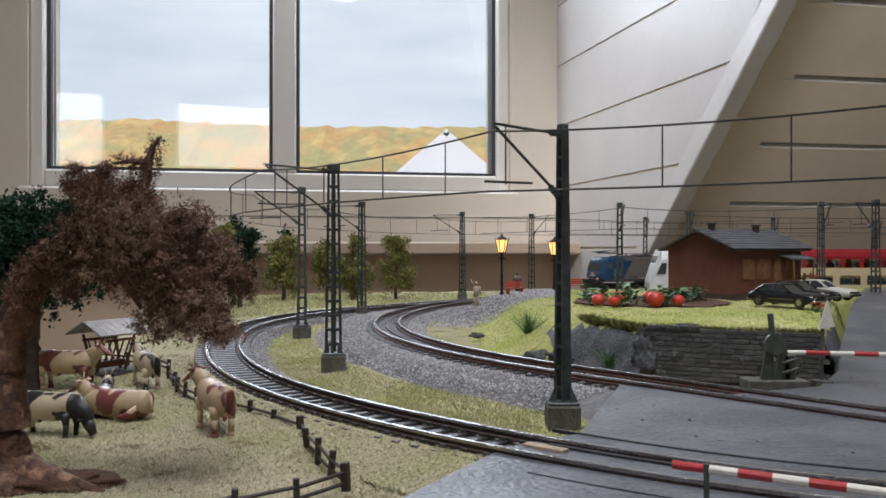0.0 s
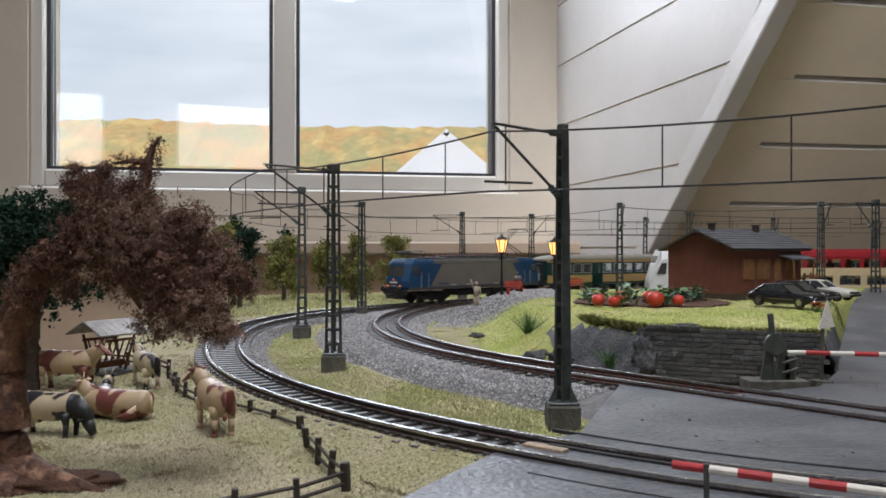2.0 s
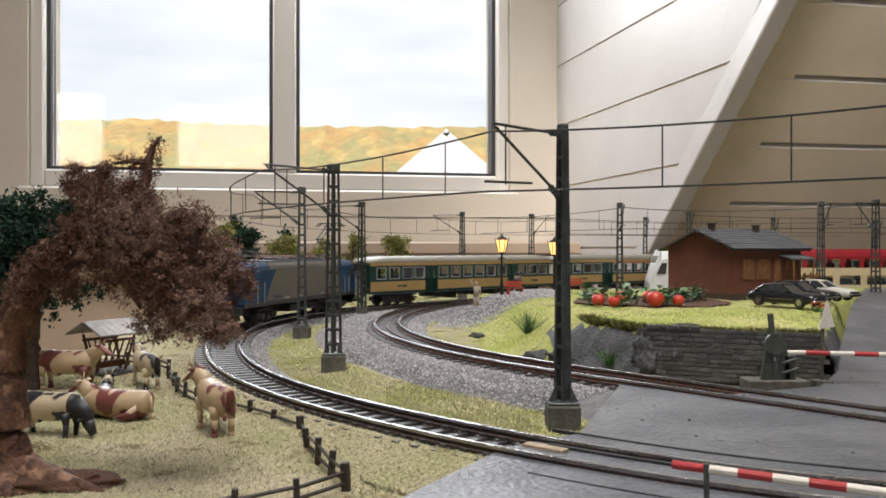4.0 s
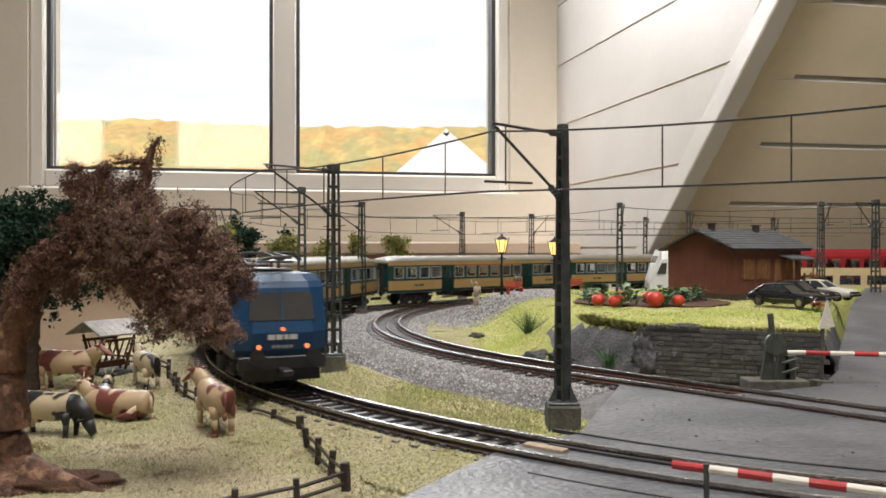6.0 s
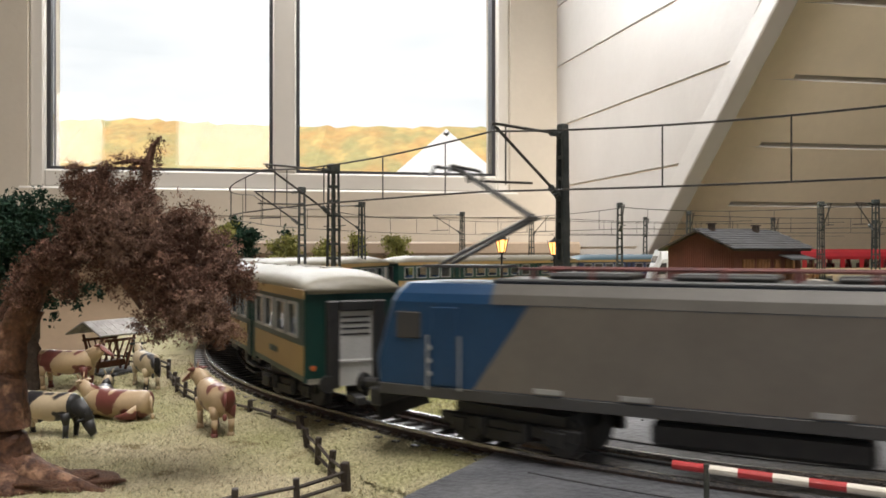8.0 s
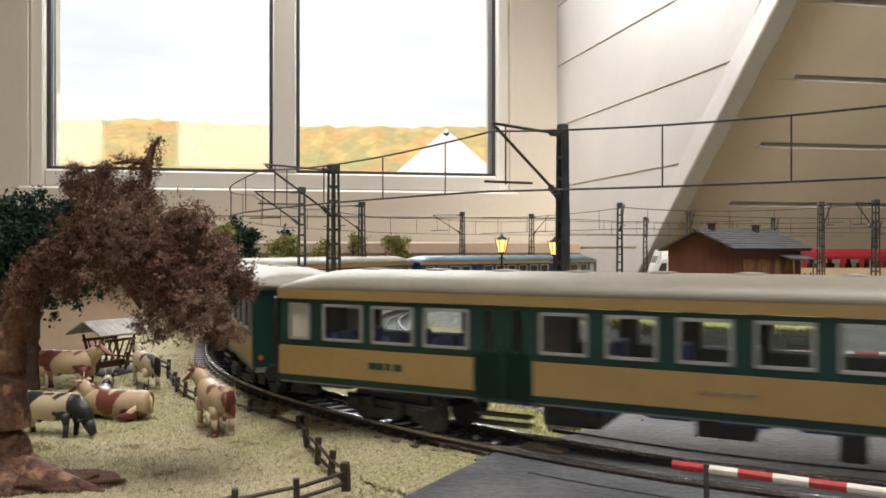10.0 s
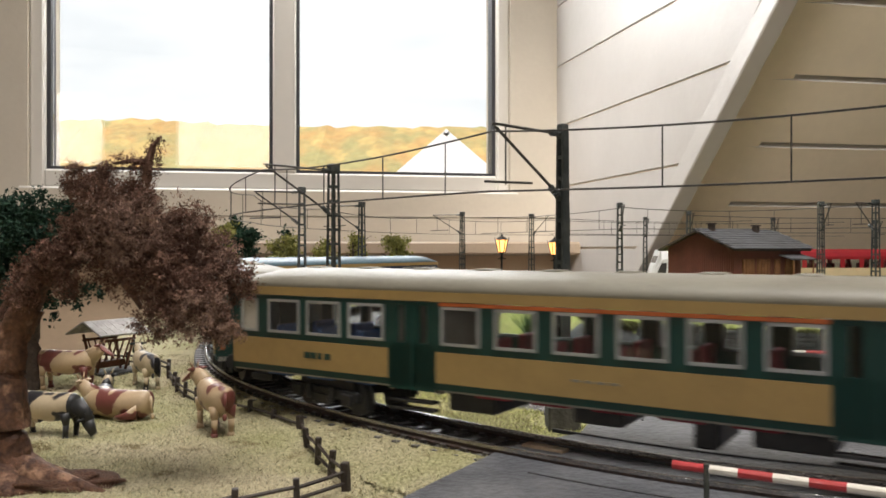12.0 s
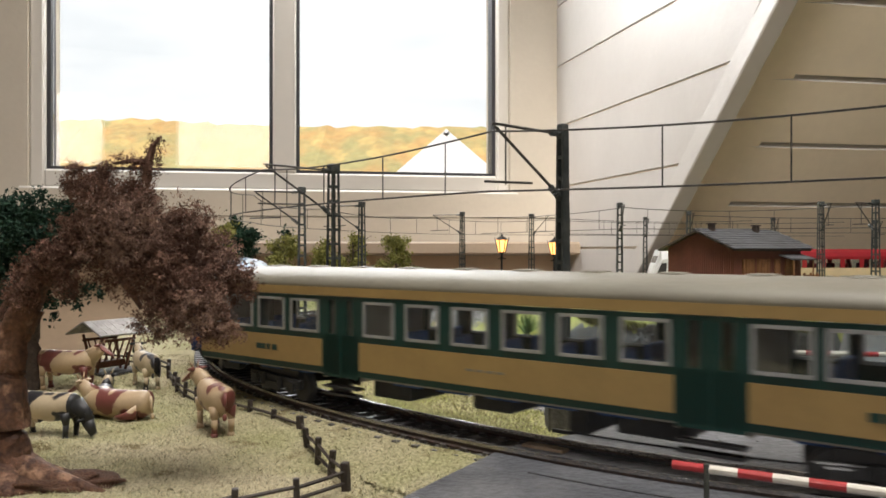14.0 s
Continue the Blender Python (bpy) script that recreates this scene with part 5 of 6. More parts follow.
bp = barrier((.0478, .1670, .0163), (.132, .1180, .0163), .00095, "red and white striped barrier pole beside the road", True, 15)
bm = rod(nb(), (.0535, .1630, .0), (.0535, .1630, .0175), .0006, None, 8)
box(bm, .0515, .0555, .1615, .1645, -.001, .0015 + RZ, .0002)
part("post", bm, GREENG, bp, "grey-green rest post")
barrier((.1390, .330, .0188), (.255, .3230, .0170), .00100, "red and white striped barrier pole across the road", False, 12)
gear = thing("barrier_drive", "grey-green barrier drive with round counterweight", "barrier drive", pose(.1360, .3300, RZ - .0005))
part("base", box(nb(), -.012, .012, -.006, .006, -.006, .0022, .0004), CONCRETE, gear, "grey concrete base")
for x in (-.003, .003):
    part("stand", slab(nb(), [(x - .0035, -.003, .002), (x + .0025, -.003, .002), (x + .0009, -.003, .0190), (x - .0009, -.003, .0190)], .0012), GREENG, gear)
part("counterweight", rod(nb(), (-.0012, -.0050, .0170), (-.0012, -.0032, .0170), .0043, None, 24), GREENG, gear, "round counterweight disc")
part("lever", box(nb(), -.0011, .0011, -.0045, -.0032, .018, .0295, .0002, Matrix.Rotation(radians(-6), 4, "Y")), GREENG, gear)
part("crank_box", box(nb(), .003, .008, -.003, .003, .002, .0125, .0005), GREENG, gear)
for z in (.005, .009):
    part("link_rod", rod(nb(), (.002, -.0036, z), (.0085, -.0036, z + .002), .0006, None, 6), GREENG, gear)
sign = thing("warning_sign", "pale triangular sign on a thin grey post", "sign", pose(.1565, .3320, RZ - .0005))
part("post", rod(nb(), (0, 0, -.002), (.0006, 0, .0290), .00085, None, 8), CONCRETE, sign)
part("foot", box(nb(), -.0035, .0035, -.003, .003, -.004, .0015, .0003), CONCRETE, sign)
part("sign_plate", slab(nb(), [(-.0018, -.0013, .0225), (.0050, -.0013, .0235), (.0020, -.0013, .0345)], .0005), WHITEP, sign, "pale triangular plate")

# ---- street lamps ----
LAMPIRON = mat("lamp_iron", (0.02, 0.02, 0.02), (0.035, 0.03, 0.028), 0.4, 0.5, bump=0.05)
LAMPGLOW = glow("lamp_glass_glow", (1.0, 0.47, 0.13), 2.2)


def make_lamp(x, y, h):
    z = hill(x, y)
    t = thing("street_lamp", "black cast-iron street lamp with glowing lantern", "street lamp", pose(x, y, z), "street lamps")
    bm = rod(nb(), (0, 0, -.003), (0, 0, .004), .0024, .0018, 10)
    rod(bm, (0, 0, .004), (0, 0, h - .0185), .0013, .0009, 8)
    for zz in (.012, .018, h - .023):
        rod(bm, (0, 0, zz), (0, 0, zz + .0012), .0016, None, 10)
    rod(bm, (-.0038, 0, h - .0235), (.0038, 0, h - .0235), .0005, None, 6)
    part("post", bm, LAMPIRON, t)
    bm = nb()
    rod(bm, (0, 0, h - .0175), (0, 0, h - .0055), .0032, .0060, 6)
    lan = part("lantern", bm, LAMPGLOW, t, "glowing warm lantern glass")
    bm = nb()
    for k in range(6):
        a = k * math.pi / 3
        rod(bm, (.0033 * math.cos(a), .0033 * math.sin(a), h - .0175), (.0062 * math.cos(a), .0062 * math.sin(a), h - .0053), .0005, None, 5)
    rod(bm, (0, 0, h - .0195), (0, 0, h - .0173), .0012, .0035, 10)
    part("lantern_frame", bm, LAMPIRON, lan)
    bm = rod(nb(), (0, 0, h - .0054), (0, 0, h - .0022), .0071, .0026, 6)
    rod(bm, (0, 0, h - .0022), (0, 0, h + .0006), .0016, .0004, 8)
    for k in range(6):
        a = k * math.pi / 3
        rod(bm, (.0066 * math.cos(a), .0066 * math.sin(a), h - .0056), (.0068 * math.cos(a), .0068 * math.sin(a), h - .0028), .0006, .0002, 5)
    part("lantern_roof", bm, LAMPIRON, t)


for px_, top, y in ((888, 413, .773), (981, 418, .800)):
    x = (px_ - 784) / 1420 * y
    make_lamp(x, y, EYE + (440 - top) * y / 1420 - hill(x, y))

# ---- small painted figures and benches ----
FIGW = mat("figure_pale", (0.42, 0.34, 0.24), (0.33, 0.27, 0.2), 0.6, scale=300, bump=0.05)
FIGD = mat("figure_dark", (0.05, 0.06, 0.075), (0.16, 0.10, 0.07), 0.6, scale=150, mixlo=.5, mixhi=.56, bump=0.05)
BENCHRED = mat("bench_red", (0.42, 0.06, 0.03), (0.36, 0.05, 0.03), 0.5, bump=0.05)


def figure(x, y, material, label, raised=False, k=1.0):
    bm = nb()
    for s in (-1, 1):
        rod(bm, (s * .0012, 0, 0), (s * .0010, 0, .0095), .0011, .0014, 8)
        rod(bm, (s * .0026, 0, .0165), (s * .0036, 0, .0105) if not (raised and s < 0) else (-.0048, 0, .0225), .0009, .0007, 8)
    rod(bm, (0, 0, .009), (0, 0, .0168), .0021, .0026, 10)
    ball(bm, (0, 0, .0192), .0015, 1, 1, 1.15, 10, 8)
    bmesh.ops.transform(bm, matrix=Matrix.Scale(k, 4), verts=bm.verts)
    ob = link("figurine", bm, material, None, True)
    ob.matrix_basis = pose(x, y, hill(x, y) - .0002)
    return tagged(ob, label, "figurine")


figure(.0305, .735, FIGW, "pale plastic figurine with one arm raised", True, 1.12)
figure(.0720, .775, FIGD, "dark plastic figurine standing beside a red bench", False, 0.95)


def bench(x, y, rz):
    t = thing("bench", "small red park bench on grey gravel", "bench", pose(x, y, hill(x, y), 0, 0, rz), "red benches")
    for k in range(3):
        part("seat_slat", box(nb(), -.0085, .0085, -.003 + k * .0022, -.0012 + k * .0022, .0050, .0056), BENCHRED, t)
        part("back_slat", box(nb(), -.0085, .0085, .0036, .0042, .0064 + k * .0019, .0079 + k * .0019), BENCHRED, t)
    for s in (-1, 1):
        part("leg", box(nb(), s * .0065 - .0005, s * .0065 + .0005, -.003, .0042, -.0005, .0050), BENCHRED, t)


bench(.0668, .745, 15)
bench(.1305, .790, 10)

# ---- the red and cream railcar at the back ----
RCRED = mat("railcar_red", (0.30, 0.012, 0.02), (0.26, 0.012, 0.02), 0.35, bump=0.03)
RCCREAM = mat("railcar_cream", (0.60, 0.48, 0.30), (0.56, 0.45, 0.28), 0.4, bump=0.03)
RCWHITE = mat("railcar_white", (0.66, 0.66, 0.66), (0.62, 0.62, 0.62), 0.35, bump=0.03)
Y3, Z3 = .96, RAIL


def railcar(x0, x1, nose):
    t = thing("railcar", "parked red and cream double-deck model railcar", "railcar", pose(0, Y3, Z3), "railcars")
    W = .0163
    for sy in (-1, 1):
        ya, yb = sorted((sy * W, sy * (W - .001)))
        for za, zb in ((.006, .0115), (.0225, .0315), (.0415, .0430)):
            part("side_panel", box(nb(), x0, x1, ya, yb, za, zb), RCCREAM, t)
    for s, z0, z1, n in ((1, .0315, .0415, 13), (2, .0115, .0225, 9)):
        k = 0
        w = (x1 - x0) / n
        for i in range(n):
            a, b = x0 + i * w, x0 + (i + 1) * w
            for sy in (-1, 1):
                y0, y1 = sorted((sy * W, sy * (W - .001)))
                bm = box(nb(), a, a + w * .12, y0, y1, z0, z1)
                box(bm, b - w * .12, b, y0, y1, z0, z1)
                part("pillar", bm, RCCREAM if s == 2 else RCRED, t)
                part("pane", box(nb(), a + w * .12, b - w * .12, sy * (W - .0006) - .0002, sy * (W - .0006) + .0002, z0, z1), CPANE, t)
    bm = nb()
    prof = [(-W, .0415), (-W - .0002, .045), (-W + .002, .0500), (-W + .006, .0535), (W - .006, .0535), (W - .002, .0500), (W + .0002, .045), (W, .0415)]
    A = [bm.verts.new((x0, y, z)) for y, z in prof]
    B = [bm.verts.new((x1, y, z)) for y, z in prof]
    for j in range(8):
        bm.faces.new((A[j], A[(j + 1) % 8], B[(j + 1) % 8], B[j]))
    bm.faces.new(A), bm.faces.new(B[::-1])
    part("roof", bm, RCRED, t, "glossy red roof")
    part("mid_floor", box(nb(), x0, x1, -W + .001, W - .001, .0235, .0250), INNER, t)
    part("underframe", box(nb(), x0 + .01, x1 - .01, -.012, .012, .0025, .0062), BLACK, t)
    for xx in (x0 + .04, x1 - .04):
        bogie("bogie", t, xx, .0287, .038)
    nseat = int((x1 - x0) / .02)
    for i in range(nseat):
        xx = x0 + .012 + i * .02
        part("seat", box(nb(), xx, xx + .003, -.012, .012, .025, .0370, .0005), SEATRED, t, "red seat row")
        part("seat", box(nb(), xx, xx + .003, -.012, .012, .0075, .0185, .0005), SEATBLUE, t, "blue seat row")
    xd = x0 + (x1 - x0) * .45
    for sy in (-1, 1):
        d = part("door", box(nb(), xd - .009, xd + .009, sy * (W + .0002) - .0004, sy * (W + .0002) + .0004, .006, .0260, .0003), RCCREAM, t)
        for o in (-.0042, .0042):
            part("door_window", box(nb(), xd + o - .002, xd + o + .002, sy * (W + .0006) - .0003, sy * (W + .0006) + .0003, .0120, .0240, .0010), FRAMEG, d, "grey oval door window")
    if nose:
        bm = nb()
        secs = [(x0, .0535, .0060), (x0 - .010, .0510, .0050), (x0 - .019, .0330, .0045), (x0 - .024, .0140, .0045)]
        loops = []
        for i, (x, zt, zb) in enumerate(secs):
            w = W - .0012 * i
            loops.append([bm.verts.new(p) for p in ((x, -w, zb), (x, -w, zt * .8), (x, -w * .7, zt), (x, w * .7, zt), (x, w, zt * .8), (x, w, zb))])
        for a, b in zip(loops[:-1], loops[1:]):
            for j in range(6):
                bm.faces.new((a[j], a[(j + 1) % 6], b[(j + 1) % 6], b[j]))
        bm.faces.new(loops[-1])
        part("nose", bm, RCWHITE, t, "white sloping nose")
        for sy in (-1, 1):
            ys = sy * (W + .0004)
            part("nose_stripe", slab(nb(), [(x0 - .0005, ys, .006), (x0 + .010, ys, .006), (x0 + .010, ys, .0425), (x0 - .0005, ys, .0425)][::-sy], .0006), RCRED, t, "red stripe behind the nose")
            part("nose_side_window", slab(nb(), [(x0 - .0165, ys * .97, .0240), (x0 - .0060, ys * .97, .0240), (x0 - .0045, ys * .97, .0370), (x0 - .0105, ys * .97, .0370)][::-sy], .0009), DKGLASS, t, "dark cab side window")
        fr_ = lambda y, u: (x0 - .010 - .0125 * u, y, .0510 - .0360 * u)
        e = Vector((-.0012, 0, .0006))
        part("nose_mask", slab(nb(), [Vector(fr_(-.0135, -.03)) + e, Vector(fr_(.0135, -.03)) + e, Vector(fr_(.0135, 1)) + e, Vector(fr_(-.0135, 1)) + e], .0008), RCWHITE, t, "white front mask")
        e2 = Vector((-.0018, 0, .0009))
        part("windscreen", slab(nb(), [Vector(fr_(-.010, .18)) + e2, Vector(fr_(.010, .18)) + e2, Vector(fr_(.010, .55)) + e2, Vector(fr_(-.010, .55)) + e2], .0005), DKGLASS, t, "dark windscreen")
    return t


railcar(.268, .560, True)
railcar(.568, .860, False)

# ---- pasture fence ----
FENCEW = mat("fence_dark_wood", (0.028, 0.02, 0.017), (0.045, 0.033, 0.027), 0.6, scale=300, fine=1500, bump=0.25)
fence = thing("pasture_fence", "dark brown post and rail fence round the pasture", "fence")
FLINE = [(-0.0590, 0.1700), (-0.0470, 0.1805), (-0.0345, 0.1900), (-0.0243, 0.2020), (-0.0300, 0.2140), (-0.0357, 0.2290), (-0.0410, 0.2425), (-0.0457, 0.2586),
         (-0.0580, 0.2735), (-0.0688, 0.2860), (-0.0830, 0.2990), (-0.0960, 0.3130), (-0.1045, 0.3250), (-0.1120, 0.3380), (-0.1180, 0.3520), (-0.1270, 0.3720), (-0.1350, 0.395), (-0.148, 0.412), (-0.166, 0.423), (-0.184, 0.428)]
for i, (x, y) in enumerate(FLINE):
    h = .0070 + random.uniform(-.0005, .0006) + (.0010 if i in (3, 7) else 0)
    w = .00075 * (1.3 if i in (3, 7) else 1)
    m = pose(x, y, 0, random.uniform(-4, 4), random.uniform(-4, 4), random.uniform(0, 90))
    part("post", box(nb(), -w, w, -w, w, -.003, h, .0002, m), FENCEW, fence)
for (x0, y0), (x1, y1) in zip(FLINE[:-1], FLINE[1:]):
    for z in (.0024, .0050):
        a, b = Vector((x0, y0, z + random.uniform(-.0005, .0005))), Vector((x1, y1, z + random.uniform(-.0005, .0005)))
        part("rail", rod(nb(), a, b, .00050, None, 5), FENCEW, fence)

# ---- cows: one painted figurine each ----


def cow_paint(name, a, b, at, seed):
    """Hide of two colours in hard-edged patches, horn-coloured at the feet and muzzle by its own paint."""
    m = mat(name, a, a, 0.42, scale=110, fine=700, bump=0.05, dist=0.0001, third=b, third_at=at, third_scale=105 + seed, third_detail=1.5, third_soft=0.012)
    return m


COWBR = cow_paint("cow_paint_brown", (0.41, 0.30, 0.185), (0.14, 0.04, 0.032), 0.49, 3)
COWBK = cow_paint("cow_paint_black", (0.41, 0.33, 0.22), (0.014, 0.013, 0.016), 0.49, 17)
COWHEAD = mat("cow_head_brown", (0.16, 0.045, 0.035), (0.2, 0.06, 0.045), 0.45, bump=0.05)


def tube(bm, pts, seg=14, mi=0):
    """A skin through rings (centre, half width across y, half height, tilt of the ring about y)."""
    loops = []
    for (x, y, z), w, h, tilt in pts:
        loop = []
        for j in range(seg):
            a = 2 * math.pi * j / seg
            dz, dy = h * math.sin(a), w * math.cos(a)
            loop.append(bm.verts.new((x + dz * math.sin(tilt), y + dy, z + dz * math.cos(tilt))))
        loops.append(loop)
    for a, b in zip(loops[:-1], loops[1:]):
        for j in range(seg):
            f = bm.faces.new((a[j], a[(j + 1) % seg], b[(j + 1) % seg], b[j]))
            f.material_index = mi
    for loop in (loops[0], loops[-1]):
        bm.faces.new(loop).material_index = mi


def cow(m, paint, label, posture="stand", headdark=True, k=1.0, turn=0.0, dark_front=False):
    bm = nb()
    lie = posture == "lie"
    z = .0052 if lie else .0118
    # trunk from rump to chest
    tube(bm, [((-.0142, 0, z + .0012), .0008, .0012, 0), ((-.0136, 0, z + .0006), .0030, .0040, 0), ((-.0115, 0, z), .0042, .0050, 0), ((-.0060, 0, z - .0004), .0047, .0051, 0),
              ((0, 0, z - .0006), .0051, .0053, 0), ((.0055, 0, z - .0001), .0045, .0050, 0), ((.0092, 0, z + .0004), .0038, .0046, 0), ((.0110, 0, z + .0008), .0025, .0034, 0)])
    # neck and head
    if posture == "graze":
        n0, n1, h1, tip = (.0095, 0, z + .001), (.0140, 0, z - .0020), (.0158, 0, z - .0055), (.0180, 0, z - .0095)
        tilt = .9
    else:
        n0, n1, h1, tip = (.0088, 0, z + .0014), (.0130, 0, z + .0046), (.0150, 0, z + .0060), (.0196, 0, z + .0030)
        tilt = -.6
    tube(bm, [(n0, .0030, .0040, tilt), (n1, .0020, .0027, tilt), (h1, .0019, .0023, tilt)])
    hi = 1 if headdark else 0
    tube(bm, [((h1[0] - .0012, 0, h1[2] + .0006), .0010, .0014, tilt), (h1, .0021, .0023, tilt), (((h1[0] + tip[0]) / 2, 0, (h1[2] + tip[2]) / 2), .0017, .0018, tilt), (tip, .0013, .0013, tilt)], 12, hi)
    for s in (-1, 1):
        rod(bm, (h1[0] - .0008, s * .0016, h1[2] + .0012), (h1[0] - .0012, s * .0042, h1[2] + .0014), .0009, .0003, 6, hi)
        rod(bm, (h1[0] - .0003, s * .0011, h1[2] + .0019), (h1[0] + .0002, s * .0022, h1[2] + .0042), .0005, .0001, 6)
    if lie:
        for s in (-1, 1):
            tube(bm, [((.0085, s * .0030, .0026), .0016, .0020, 0), ((.0120, s * .0036, .0012), .0011, .0011, 0), ((.0150, s * .0034, .0009), .0008, .0008, 0)], 8)
            tube(bm, [((-.0110, s * .0036, .0030), .0020, .0028, 0), ((-.0070, s * .0054, .0014), .0014, .0013, 0), ((-.0035, s * .0056, .0009), .0008, .0008, 0)], 8)
    else:
        for s in (-1, 1):
            for x, lean in ((.0078, .0006), (-.0108, -.0008)):
                rod(bm, (x, s * .0026, z - .002), (x + lean, s * .0027, .0055), .0020, .0011, 10)
                rod(bm, (x + lean, s * .0027, .0058), (x + lean * .3, s * .0027, .0012), .0011, .0009, 10)
                rod(bm, (x + lean * .3, s * .0027, .0012), (x + lean * .3 + .0002, s * .0027, -.0004), .0011, .0013, 8)
        ball(bm, (-.0062, 0, z - .0050), .0022, 1.1, 1, .8, 10, 8)
    rod(bm, (-.0140, 0, z + .0030), (-.0150, .0004, z - .0042 if not lie else .001), .0006, .0004, 6)
    ball(bm, (-.0150, .0004, z - .0050 if not lie else .001), .0008, 1, 1, 1.5, 6, 5, hi)
    bmesh.ops.remove_doubles(bm, verts=bm.verts, dist=1e-6)
    if dark_front:
        for f in bm.faces:
            if f.calc_center_median().x > .0080:
                f.material_index = 1
    for v in bm.verts:      # the neck and head turn to one side
        q = min(1.0, max(0.0, (v.co.x - .0085) / .0055))
        if q and v.co.z > z - .002 and turn:
            o = Matrix.Rotation(turn * q, 4, "Z") @ Vector((v.co.x - .0088, v.co.y, 0))
            v.co.x, v.co.y = .0088 + o.x, o.y
    bmesh.ops.transform(bm, matrix=Matrix.Scale(k, 4), verts=bm.verts)
    for f in bm.faces:
        f.smooth = True
    me_ob = link("cow_figurine", bm, [paint, COWHEAD if paint is COWBR else BLACK])
    me_ob.matrix_basis = m
    return tagged(me_ob, label, "cow figurine", "cows on the pasture")


cow(pose(-.0770, .2700, .0004, 0, 0, 120), COWBR, "brown and white cow figurine standing by the fence", k=1.0, turn=.55)
cow(pose(-.1625, .3500, .0006, 0, 0, -8), COWBR, "brown and white cow figurine standing by the hay rack")
cow(pose(-.1320, .3560, .0006, 0, 0, 125), COWBK, "black and white cow figurine turned to the fence", k=0.92)
cow(pose(-.1180, .2900, .0006, 0, 0, 166), COWBR, "brown and white cow figurine lying in the grass", "lie", False)
cow(pose(-.1285, .2640, -.0008, 0, 0, -16), COWBK, "black and white cow figurine grazing", "graze", k=.90, dark_front=True)
cow(pose(-.1290, .3020, .0006, 0, 0, 100), COWBK, "black cow figurine lying behind another cow", "lie", True, .9)

# ---- hay rack ----
RACKWOOD = mat("rack_brown_wood", (0.17, 0.065, 0.035), (0.12, 0.05, 0.03), 0.6, scale=300, bump=0.2)
RACKROOF = mat("rack_roof_grey", (0.34, 0.32, 0.30), (0.27, 0.25, 0.235), 0.7, scale=200, bump=0.15)
rack = thing("hay_rack", "roofed brown wooden hay rack on a stone slab", "hay rack", pose(-.1655, .398, 0, 0, 0, 60) @ Matrix.Scale(.9, 4))
part("stone_slab", box(nb(), -.012, .018, -.010, .010, -.002, .0012, .0004), WALLSTONE, rack, "flat grey stone slab")
for sx in (-1, 1):
    for sy in (-1, 1):
        part("post", rod(nb(), (sx * .009, sy * .0015, 0), (sx * .010, sy * .0085, .0215), .0008, None, 6), RACKWOOD, rack)
for sy in (-1, 1):
    for k in range(5):
        x = -.008 + k * .004
        part("rack_bar", rod(nb(), (x, sy * .001, .006), (x, sy * .007, .018), .0005, None, 5), RACKWOOD, rack)
    part("cross_beam", rod(nb(), (-.011, sy * .0075, .0185), (.011, sy * .0075, .0185), .0008, None, 6), RACKWOOD, rack)
    roofp = part("roof", slab(nb(), [(-.0165, 0, .0285), (.0165, 0, .0285), (.0165, sy * .0145, .0215), (-.0165, sy * .0145, .0215)][::-sy], .0008), RACKROOF, rack, "pale grey plank roof")
    for k in range(7):
        x = -.0165 + (k + .5) * .033 / 7
        part("plank", slab(nb(), [(x - .0021, 0, .0290), (x + .0021, 0, .0290), (x + .0021, sy * .0148, .0219), (x - .0021, sy * .0148, .0219)][::-sy], .0004), RACKROOF, roofp)
part("trough", box(nb(), -.009, .009, -.0025, .0025, .0035, .0070, .0004), RACKWOOD, rack)

# ---- trees ----
BARK = mat("bark_reddish", (0.13, 0.060, 0.033), (0.065, 0.032, 0.022), 0.85, scale=250, fine=900, bump=0.4, dist=0.001, third=(0.28, 0.16, 0.10), third_at=0.60, third_scale=140)
BARKD = mat("bark_dark", (0.07, 0.05, 0.04), (0.10, 0.075, 0.06), 0.9, scale=200, bump=0.3)
LEAFBR = mat("foliage_brown", (0.115, 0.062, 0.045), (0.17, 0.095, 0.068), 0.9, scale=120, bump=0.0, rand=0.5, spec=0.15)
LEAFPK = mat("foliage_brown_pale", (0.26, 0.165, 0.125), (0.19, 0.115, 0.088), 0.9, scale=120, bump=0.0, rand=0.4, spec=0.15)
LEAFDK = mat("foliage_dark_green", (0.013, 0.033, 0.022), (0.022, 0.05, 0.03), 0.8, scale=120, bump=0.0, rand=0.5, spec=0.2)
LEAFOL = mat("foliage_olive", (0.25, 0.245, 0.075), (0.18, 0.18, 0.055), 0.85, scale=80, bump=0.0, rand=0.45, spec=0.15)


